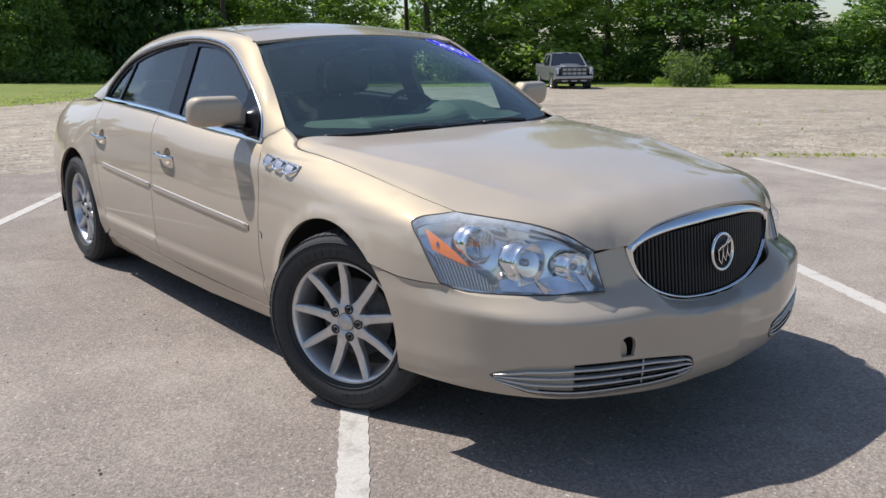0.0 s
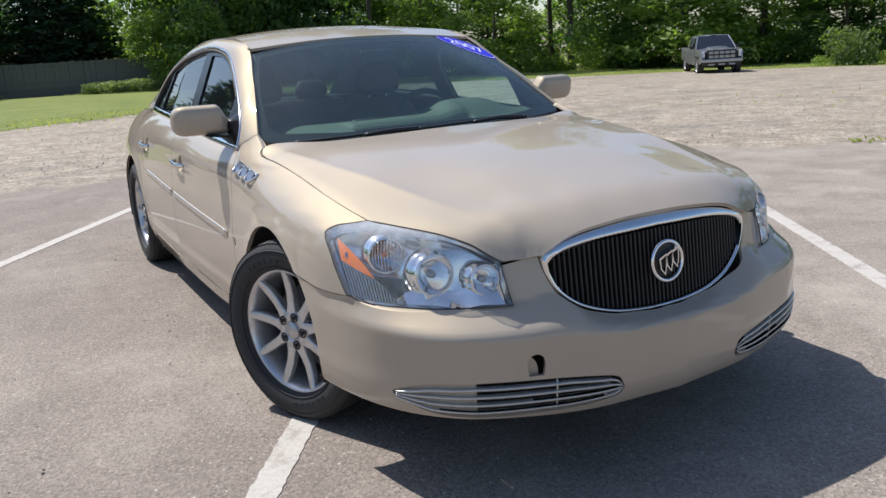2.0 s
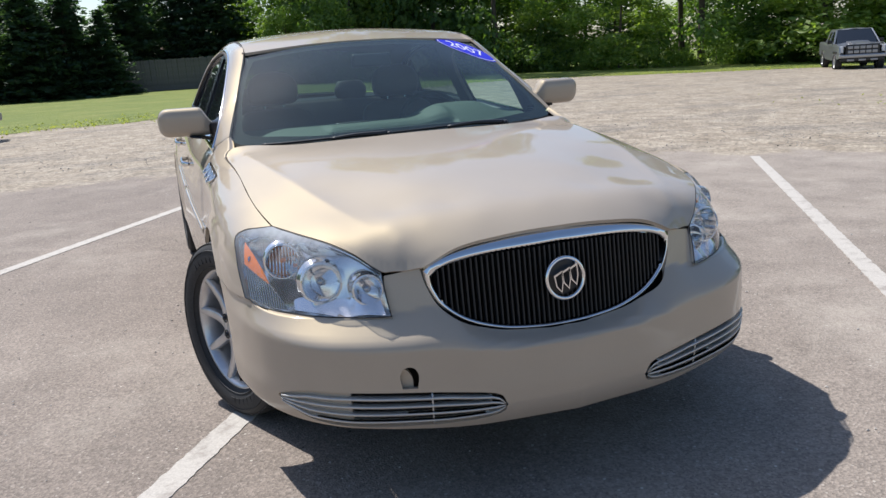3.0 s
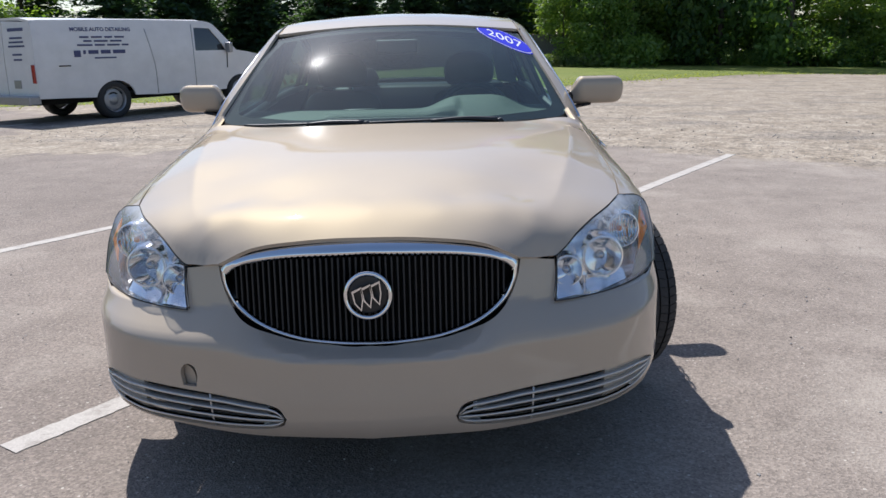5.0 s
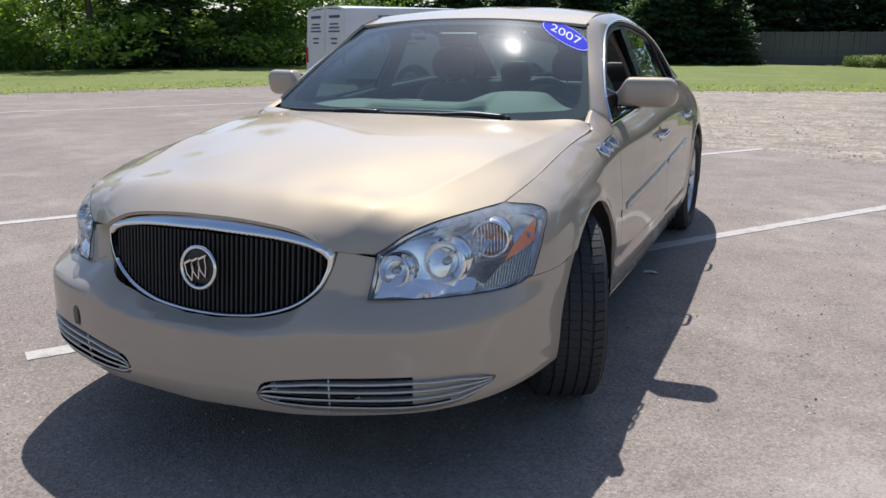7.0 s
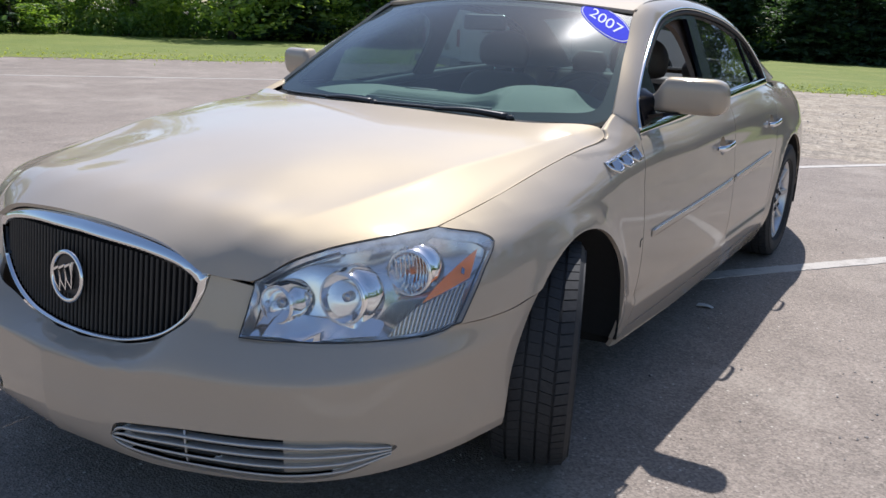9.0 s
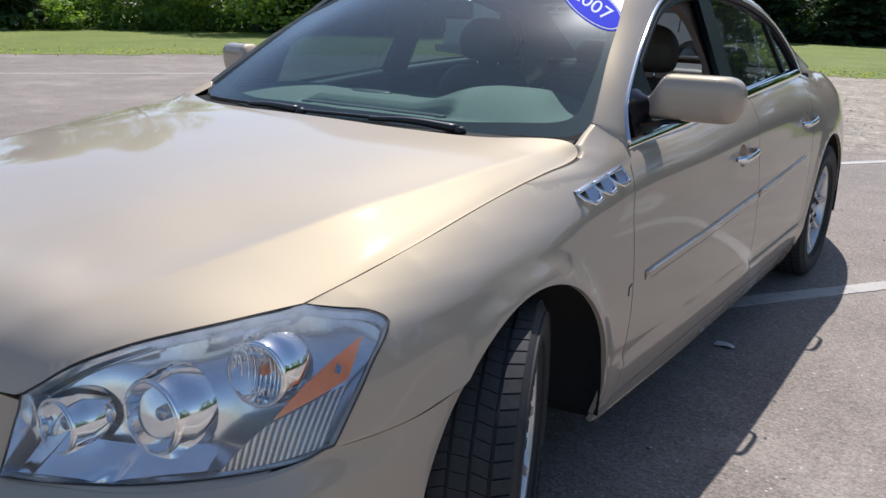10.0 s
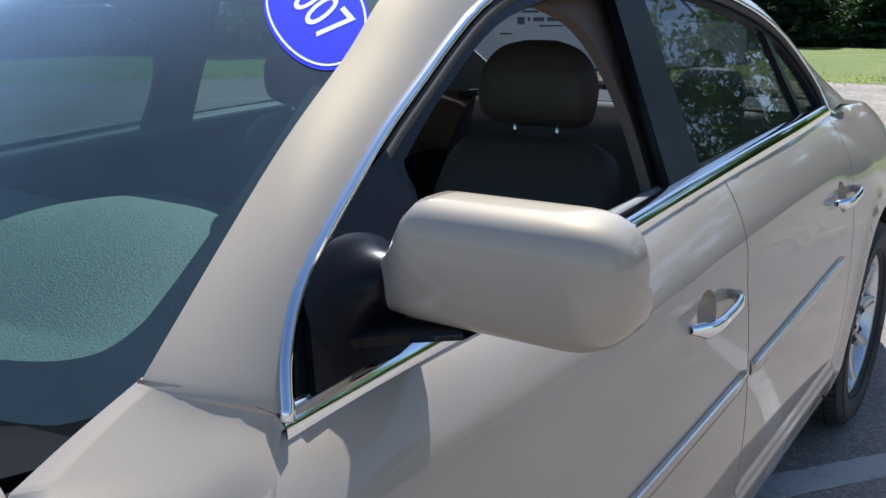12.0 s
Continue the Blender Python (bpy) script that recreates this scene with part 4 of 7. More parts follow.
for side in (1, -1):
    shell("window_frame", win_outline, on_glass, 0.04, GLOSSBLACK, car, side, depth=0.02, lift=-0.002, holes=[front_pane, rear_pane, quarter_pane], label="gloss black window surround")
    for nm, pane in (() if side > 0 else (("front_side_window", front_pane),)) + (("rear_side_window", rear_pane), ("quarter_window", quarter_pane)):
        shell(nm, pane, on_glass, 0.06, FRONTGLASS if nm.startswith("front") else SIDEGLASS, car, side, depth=0.004, lift=-0.010, label="tinted side glass")
    a, b = curve(E_IN, 8), curve(E_OUT, 8)
    rows = []
    for p, q in zip(a, b):
        row = []
        out = Vector((q[0] - 0.2, 0, q[2] - 0.7)).normalized()
        for k in range(9):
            t = k / 8
            w = p * (1 - t) + q * t
            bulge = 0.05 * math.dist(p, q) * 4 * t * (1 - t) * 1.6 + (0.010 if 0 < k < 8 else 0.0) * 0
            row.append(((w[0] + out.x * bulge) * side, w[1], w[2] + out.z * bulge))
        rows.append(row)
    loft("roof_pillar", rows, PAINT, car, depth=0.012, core=(0, 1.7, 0.8), label="body-coloured pillar and roof rail")
    tube("window_trim", [(side * (glass_x(*p) + 0.006), p[0], p[1]) for p in curve([(0.669, 0.934), (0.693, 0.985)] + WIN_TOP[1:], 6)], 0.0075, CHROME, car, 6, "chrome trim round the side windows")
    ring = curve(WIN_TOP[1:], 6)
    seal = []
    for k in range(1, len(ring) - 1):
        ty, tz = ring[k + 1][0] - ring[k - 1][0], ring[k + 1][1] - ring[k - 1][1]
        n = math.hypot(ty, tz)
        seal.append((ring[k][0] + 0.0165 * tz / n, ring[k][1] - 0.0165 * ty / n))
    tube("window_seal", [(side * (glass_x(*p) + 0.003), p[0], p[1]) for p in seal], 0.0075, SEAL, car, 8, "faded rubber window channel")
    rows = []
    for k in range(41):
        y = 0.668 + (2.785 - 0.668) * k / 40
        zt = belt_z(y)
        rows.append([((belt_x(y) + dx) * side, y, zt + dz) for dx, dz in ((0.004, -0.014), (0.0085, -0.011), (0.0075, 0.006), (0.001, 0.018), (-0.004, 0.0215), (-0.022, 0.022))])
    loft("belt_trim", rows, CHROME, car, core=(0, 1.5, 0.4), label="chrome strip along the window sills")
    tube("roof_ditch", [(side * (q[0] + 0.002), q[1], q[2] - 0.002) for q in curve(E_IN[4:9], 6)], 0.004, RUBBER, car, 6, "dark roof seam strip")

# ---- underbody and inner shell, which close the car ----
UNDER = [(-0.45, -0.86), (0.45, -0.86), (0.62, -0.62), (0.62, -0.40), (0.62, 0.45), (0.85, 0.5), (0.85, 2.5), (0.62, 2.6), (0.62, 3.4), (0.80, 3.5), (0.70, 4.05), (-0.70, 4.05), (-0.80, 3.5), (-0.62, 3.4), (-0.62, 2.6), (-0.85, 2.5), (-0.85, 0.5), (-0.62, 0.45), (-0.62, -0.40), (-0.62, -0.62)]
bm = bmesh.new()
f = bm.faces.new([bm.verts.new((x, y, 0.205)) for x, y in UNDER])
g = bmesh.ops.extrude_face_region(bm, geom=[f])
bmesh.ops.translate(bm, vec=(0, 0, 0.04), verts=[v for v in g["geom"] if isinstance(v, bmesh.types.BMVert)])
bmesh.ops.recalc_face_normals(bm, faces=bm.faces)
part("floor_pan", bm, DARK, car, smooth=False)
box("engine_block", (1.1, 0.95, 0.42), (0, -0.15, 0.45), DARK, car, 0.03)
box("firewall", (1.48, 0.04, 0.62), (0, 0.52, 0.56), DARK, car)
box("radiator", (0.96, 0.06, 0.36), (0, -0.74, 0.41), DARK, car, 0.02)
for side in (1, -1):
    for cy, cz, rr in (ARCH_F, ARCH_R):
        rows = []
        for k in range(25):
            a = radians(-9 + 198 * k / 24)
            r1 = rr + 0.012
            rows.append([((0.915 - 0.004) * side, cy + (rr - 0.002) * math.cos(a), cz + (rr - 0.002) * math.sin(a)), (0.87 * side, cy + r1 * math.cos(a), cz + r1 * math.sin(a)), (0.60 * side, cy + r1 * math.cos(a), cz + r1 * math.sin(a)), (0.58 * side, cy + 0.05 * math.cos(a), cz + 0.05 * math.sin(a))])
        loft("wheel_liner", rows, DARK, car, core=None, label="dark wheel arch liner")

# ---- grille ----
top_out = curve([(0.413, 0.690), (0.392, 0.719), (0.335, 0.744), (0.2, 0.761), (0, 0.768)], 8)
bot_out = curve([(0, 0.4795), (0.08, 0.4815), (0.20, 0.4945), (0.305, 0.527), (0.372, 0.577), (0.404, 0.635), (0.413, 0.690)], 8)
ring_out = [(-p[0], p[1]) for p in top_out[:-1]] + [tuple(p) for p in top_out[::-1]]
ring_out = ring_out + [tuple(p) for p in bot_out[::-1]][1:] + [(-p[0], p[1]) for p in bot_out[1:-1]]
top_in = curve([(0.388, 0.664), (0.360, 0.684), (0.312, 0.699), (0.2, 0.711), (0, 0.717)], 8)
bot_in = curve([(0, 0.4925), (0.078, 0.4945), (0.19, 0.507), (0.29, 0.540), (0.353, 0.587), (0.382, 0.636), (0.388, 0.664)], 8)
ring_in = [(-p[0], p[1]) for p in top_in[:-1]] + [tuple(p) for p in top_in[::-1]]
ring_in = ring_in + [tuple(p) for p in bot_in[::-1]][1:] + [(-p[0], p[1]) for p in bot_in[1:-1]]
grille = shell("grille", run(ring_out), lambda x, z: (x, grille_y(x, z) + 0.045, z), 0.05, DARK, car, core=(0, 0.3, 0.5), label="black waterfall grille")
rows = []
for i in range(len(ring_out) + 1):
    o, n_ = ring_out[i % len(ring_out)], ring_in[i % len(ring_in)]
    row = []
    for t, up in ((0.0, -0.012), (0.12, 0.003), (0.35, 0.012), (0.65, 0.012), (0.9, 0.004), (1.0, -0.02)):
        x, z = o[0] + (n_[0] - o[0]) * t, o[1] + (n_[1] - o[1]) * t
        row.append((x, grille_y(x, z) - up + (0.035 * max(0.0, (z - 0.70) / 0.06)), z))
    rows.append(row)
loft("grille_surround", rows, CHROME, grille, core=(0, 0.3, 0.6), label="chrome grille surround")


def span_at(ring, x):
    zs = []
    for p, q in zip(ring, ring[1:] + ring[:1]):
        if (p[0] - x) * (q[0] - x) <= 0 and abs(p[0] - q[0]) > 1e-9:
            zs.append(p[1] + (q[1] - p[1]) * (x - p[0]) / (q[0] - p[0]))
    return min(zs), max(zs)


for k in range(-23, 24):
    x = k * 0.0160
    z0, z1 = span_at(ring_in, x)
    rows = []
    for j in range(9):
        z = z0 - 0.004 + (z1 - z0 + 0.008) * j / 8
        y = grille_y(x, z)
        rows.append([(x - 0.0035, y + 0.045, z), (x - 0.0035, y + 0.006, z), (x - 0.002, y, z), (x + 0.002, y, z), (x + 0.0035, y + 0.006, z), (x + 0.0035, y + 0.045, z)])
    loft("grille_slat", rows, BLACK, grille, core=(x, 0.3, 0.6))

# the round badge: a ring round three slanted bars
cz = 0.622
badge = lathe("badge", [(0.0, 0.0), (0.010, 0.040), (0.008, 0.052)], BLACK, grille, 40, "round badge with three slanted bars", m=Matrix.Translation((0, grille_y(0, cz) - 0.008, cz)) @ pose(0, 0, 0, 6, 0, -90))
ring = [(0.060 * math.cos(a), grille_y(0, cz) - 0.022 + 0.1 * 0.060 * math.sin(a), cz + 0.060 * math.sin(a)) for a in np.linspace(0, 2 * math.pi, 49)[:-1]]
tube("badge_ring", ring, 0.0062, CHROME, badge, 8, closed=True)
for k in (-1, 0, 1):
    bm = bmesh.new()
    ox, oz = k * 0.0245, k * 0.008
    loopv = [(-0.0185, 0.022), (0.009, 0.035), (0.013, 0.0), (0.0075, -0.033), (-0.011, -0.013)]
    outer = [bm.verts.new((ox + a, grille_y(0, cz) - 0.034, cz + oz + b)) for a, b in loopv]
    inner_ = [bm.verts.new((ox + a * 0.72, grille_y(0, cz) - 0.034, cz + oz + b * 0.80)) for a, b in loopv]
    back = [bm.verts.new((ox + a, grille_y(0, cz) - 0.018, cz + oz + b)) for a, b in loopv]
    back2 = [bm.verts.new((ox + a * 0.72, grille_y(0, cz) - 0.022, cz + oz + b * 0.80)) for a, b in loopv]
    for q in range(5):
        r_ = (q + 1) % 5
        bm.faces.new((outer[q], outer[r_], inner_[r_], inner_[q]))
        bm.faces.new((outer[r_], outer[q], back[q], back[r_]))
        bm.faces.new((inner_[q], inner_[r_], back2[r_], back2[q]))
    bmesh.ops.recalc_face_normals(bm, faces=bm.faces)
    part("badge_bar", bm, CHROME, badge, smooth=False)

# ---- lower grilles ----
for side in (1, -1):
    lg = shell("lower_grille", [tuple(p) for p in low_open(1)], lambda u, z: nose(u, z), 0.04, DARK, car, side, lift=-0.05, core=(0, 0.3, 0.4), label="dark lower bumper opening with bright slats")
    fill = [(u_at_x(x), z) for x, z in [(0.657, 0.268)] + curve([(0.657, 0.372), (0.76, 0.370), (0.820, 0.342), (0.822, 0.320), (0.76, 0.280), (0.657, 0.266)], 5)]
    shell("ribbed_filler", run(fill), nose, 0.02, PAINT, lg, side, lift=-0.010, core=(0, 0.3, 0.4), label="body-coloured ribbed panel")
    for k in range(4):
        f = (k + 0.45) / 4
        rows = []
        for j in range(31):
            x = 0.236 + (0.822 - 0.236) * j / 30
            zt = np.interp(x, [0.236, 0.262, 0.40, 0.655, 0.76, 0.822], [0.306, 0.338, 0.360, 0.371, 0.366, 0.338])
            zb = np.interp(x, [0.236, 0.262, 0.40, 0.655, 0.76, 0.822], [0.290, 0.268, 0.259, 0.264, 0.276, 0.312])
            z = zt + (zb - zt) * (0.06 + 0.92 * f)
            h = 0.0042 * min(1.0, (zt - zb) / 0.05)
            u = u_at_x(x)
            row = []
            for a, b in ((-1, -0.018), (-1, 0.002), (0, 0.0035), (1, 0.002), (1, -0.018)):
                px, py, pz = nose(u, z + a * h)
                _, _, nx, ny = plan(u)
                row.append(((px + nx * b) * side, py + ny * b, pz))
            rows.append(row)
        loft("grille_bar", rows, SLAT, lg, core=(0, 0, 0.3), label="bright horizontal bar")
    for xx in (0.44,):
        u = u_at_x(xx)
        tube("grille_rib", [tuple(np.array(nose(u, z)) * (side, 1, 1) + (0, 0.004, 0)) for z in np.linspace(0.262, 0.36, 5)], 0.003, SLAT, lg, 6)

# ---- wheels ----
DISC = plain("brake_steel", (0.16, 0.15, 0.14), 0.5, 0.7)
CAP = plain("centre_cap_silver", (0.55, 0.55, 0.56), 0.35, 0.8)


def tread_mesh(bm):
    """Five ribs of blocks round the tyre, with sloping cross cuts."""
    n = 66
    for lo, hi, slant, cut in ((-0.098, -0.064, 0.5, 0.13), (-0.056, -0.024, -0.6, 0.07), (-0.017, 0.017, 0.25, 0.05), (0.024, 0.056, 0.6, 0.07), (0.064, 0.098, -0.5, 0.13)):
        for k in range(n):
            c = []
            for x in (lo, hi):
                s = slant * (x - (lo + hi) / 2) / 0.034
                for e in (cut / 2, 1 - cut / 2):
                    a = 2 * math.pi * (k + e + s * 0.5) / n
                    drop = 0.006 if abs(x) > 0.09 else 0.0
                    for r in (0.3245, 0.3345 - drop):
                        c.append(bm.verts.new((x, r * math.cos(a), r * math.sin(a))))
            for f in ((1, 3, 7, 5), (0, 1, 5, 4), (2, 6, 7, 3), (0, 2, 3, 1), (4, 5, 7, 6)):
                bm.faces.new([c[i] for i in f])


def build_wheel():
    rim = lathe("wheel", [(-0.095, 0.228), (-0.09, 0.214), (0.0, 0.200), (0.055, 0.208), (0.078, 0.216), (0.087, 0.222), (0.091, 0.228), (0.087, 0.2315)], ALLOY, car, 72, "nine-spoke silver alloy wheel")
    bm = bmesh.new()
    prof = curve([(-0.086, 0.225), (-0.106, 0.246), (-0.114, 0.275), (-0.110, 0.305), (-0.099, 0.322)], 4) + curve([(0.099, 0.322), (0.110, 0.305), (0.114, 0.275), (0.106, 0.246), (0.086, 0.225)], 4)
    prof = prof[:17] + [(-0.085, 0.3262), (0.085, 0.3262)] + prof[17:]
    rings = [[bm.verts.new((x, r * math.cos(2 * math.pi * k / 72), r * math.sin(2 * math.pi * k / 72))) for k in range(72)] for x, r in prof]
    for a, b in zip(rings, rings[1:]):
        for k in range(72):
            bm.faces.new((a[k], a[(k + 1) % 72], b[(k + 1) % 72], b[k]))
    # raised rings and bars on the outer wall
    for r in (0.243, 0.303):
        x = 0.1055 if r < 0.25 else 0.1105
        ra = [[bm.verts.new((xx, rr * math.cos(2 * math.pi * k / 72), rr * math.sin(2 * math.pi * k / 72))) for k in range(72)] for xx, rr in ((x - 0.002, r - 0.003), (x + 0.0035, r - 0.0015), (x + 0.0035, r + 0.0015), (x - 0.002, r + 0.003))]
        for a, b in zip(ra, ra[1:]):
            for k in range(72):
                bm.faces.new((a[k], a[(k + 1) % 72], b[(k + 1) % 72], b[k]))
    for base in (100, 280):
        for k in range(6):
            a = radians(base + k * 7.0)
            m = Matrix.Translation((0.1135, 0.270 * math.cos(a), 0.270 * math.sin(a))) @ Matrix.Rotation(a, 4, 'X')
            bm_box(bm, (0.003, 0.020, 0.022), turn=m)
    bmesh.ops.recalc_face_normals(bm, faces=bm.faces)
    t = part("tyre", bm, TYRE, rim, "black all-season tyre")
    t.data.set_sharp_from_angle(angle=radians(35))
    bm = bmesh.new()
    tread_mesh(bm)
    bmesh.ops.recalc_face_normals(bm, faces=bm.faces)
    tagged(part("tread", bm, TYRE, t, smooth=False), kind="stuff")
    first = None
    for k in range(9):
        rot = Matrix.Rotation(2 * math.pi * (k + 0.25) / 9, 4, 'X')
        if first is None:
            rows = []
            for r, w, x, d in ((0.040, 0.026, 0.074, 0.03), (0.065, 0.0245, 0.076, 0.03), (0.095, 0.0185, 0.072, 0.028), (0.135, 0.0178, 0.070, 0.026), (0.180, 0.0172, 0.076, 0.024), (0.208, 0.0145, 0.083, 0.02), (0.223, 0.0120, 0.0870, 0.012)):
                rows.append([(x - d, -w, r), (x - 0.006, -w, r), (x, -w * 0.72, r), (x - 0.0015, 0, r), (x, w * 0.72, r), (x - 0.006, w, r), (x - d, w, r)])
            first = loft("spoke", rows, ALLOY, rim, core=(-0.4, 0, 0.12))
            first.matrix_basis = rot
        else:
            o = new("spoke", first.data)
            o.parent = rim
            o.matrix_basis = rot
    lathe("hub", [(0.03, 0.075), (0.068, 0.073), (0.076, 0.066), (0.077, 0.035), (0.070, 0.033)], ALLOY, rim, 40)
    lathe("centre_cap", [(0.066, 0.034), (0.078, 0.0325), (0.082, 0.028), (0.084, 0.0)], CAP, rim, 32, "silver centre cap")
    nut = None
    for k in range(5):
        a = 2 * math.pi * (k + 0.1) / 5
        m = Matrix.Translation((0, 0.054 * math.cos(a), 0.054 * math.sin(a)))
        if nut is None:
            nut = lathe("lug_nut", [(0.0775, 0.0180), (0.0798, 0.0178), (0.0795, 0.0125), (0.070, 0.0100), (0.070, 0.0082), (0.084, 0.0078), (0.087, 0.005), (0.087, 0.0)], BLACK, rim, 12, "dark wheel nut")
            nut.matrix_basis = m
        else:
            o = new("lug_nut", nut.data)
            o.parent = rim
            o.matrix_basis = m
    lathe("brake_disc", [(-0.02, 0.05), (-0.02, 0.148), (0.004, 0.148), (0.004, 0.07), (0.03, 0.065), (0.03, 0.0)], DISC, rim, 40)
    return rim


first_wheel = build_wheel()
first_wheel.matrix_basis = pose(0.819, 0.018, 0.334, 14, 0, 23)
copy_thing(first_wheel, pose(-0.819, 0.018, 0.334, -8, 0, 180 + 23))
copy_thing(first_wheel, pose(0.803, 3.0, 0.334, 25, 0, 0))
copy_thing(first_wheel, pose(-0.803, 3.0, 0.334, 0, 0, 180))

# ---- headlights ----
REFLECT = plain("bright_reflector", (0.88, 0.89, 0.90), 0.06, 1.0, scale=12, vary=0.03)
HOUSING = plain("silver_housing", (0.88, 0.89, 0.90), 0.17, 0.85, scale=18, vary=0.05)
# two chromes darkened and blued, so their colour carries a dim sky reflection
DIM_SATIN = plain("dim_satin_chrome", (0.42, 0.43, 0.46), 0.22, 1.0, scale=15, vary=0.05)
DIM_CHROME = plain("shaded_chrome", (0.34, 0.37, 0.43), 0.12, 1.0, scale=15, vary=0.05)
AMBER = plain("amber_lens", (0.90, 0.22, 0.005), 0.3, coat=1.0, vary=0.1)
BULB = plain("bulb_glass", (0.80, 0.50, 0.30), 0.1, 0.6)


def ribbed_material():
    m, nt, b = mat("ribbed_clear_reflector")
    tc = nt.nodes.new("ShaderNodeTexCoord")
    w = nt.nodes.new("ShaderNodeTexWave")
    w.inputs["Scale"].default_value = 55.0
    w.inputs["Distortion"].default_value = 0.4
    nt.links.new(tc.outputs["Object"], w.inputs["Vector"])
    nt.links.new(ramp(nt, w.outputs[0], [(0.2, 0.16), (0.8, 0.62)]).outputs[0], b.inputs["Base Color"])
    put_in(b, Metallic=0.8, Roughness=0.25)
    bump(nt, b, w.outputs[0], 0.6, 0.004)
    return m


RIBBED = ribbed_material()
LN = Vector((0.50, -0.72, 0.48)).normalized()
LA = Vector((0.72, 0.50, 0.0)).normalized()
LB = LN.cross(LA)
lens_rim = [Vector(flank(y, z)) for y, z in curve([(-0.386, 0.758), (-0.457, 0.69), (-0.532, 0.592)], 6)]
lens_rim += [Vector((x, lens_y(x, z), z)) for x, z in curve([(0.866, 0.590), (0.846, 0.575), (0.80, 0.568), (0.70, 0.566), (0.60, 0.567), (0.512, 0.569)], 5)[1:]]
lens_rim += [Vector((x, lens_y(x, z), z)) for x, z in curve([(0.512, 0.569), (0.518, 0.62), (0.520, 0.668)], 4)[1:]]
lens_rim += [Vector((x, y, lip_sheet(x, y) - 0.004)) for x, y in curve([(0.520, -0.840), (0.531, -0.833), (0.569, -0.801), (0.634, -0.722), (0.702, -0.617), (0.763, -0.482)], 6)[1:]]
lens_rim += [Vector(flank(y, z)) - Vector((0.001, 0, 0.003)) for y, z in curve([(-0.476, 0.793), (-0.445, 0.7865), (-0.410, 0.779), (-0.390, 0.768), (-0.386, 0.758)], 4)[1:-1]]
ab = lambda p: (p.dot(LA), p.dot(LB))
bulge = [Vector(p) for p in ((0.68, -0.755, 0.67), (0.80, -0.605, 0.66), (0.60, -0.828, 0.65), (0.76, -0.590, 0.742), (0.66, -0.735, 0.735))]
lens_height = spline_sheet([(*ab(p), p.dot(LN)) for p in lens_rim[::2] + bulge])
rim_ab = [ab(p) for p in lens_rim]


def lens_ab(a, c, deep=0.0):
    return LA * a + LB * c + LN * (lens_height(a, c) - deep)


def lens_at(x, z):
    return tuple(lens_ab(*ab(Vector((x, lens_y(x, z), z)))))


def lens_normal(x, z):
    a, c = ab(Vector((x, lens_y(x, z), z)))
    e = 0.004
    return (LN - LA * ((lens_height(a + e, c) - lens_height(a - e, c)) / (2 * e)) - LB * ((lens_height(a, c + e) - lens_height(a, c - e)) / (2 * e))).normalized()


def shrink(line, c, k):
    return [(c[0] + (x - c[0]) * k, c[1] + (z - c[1]) * k) for x, z in line]


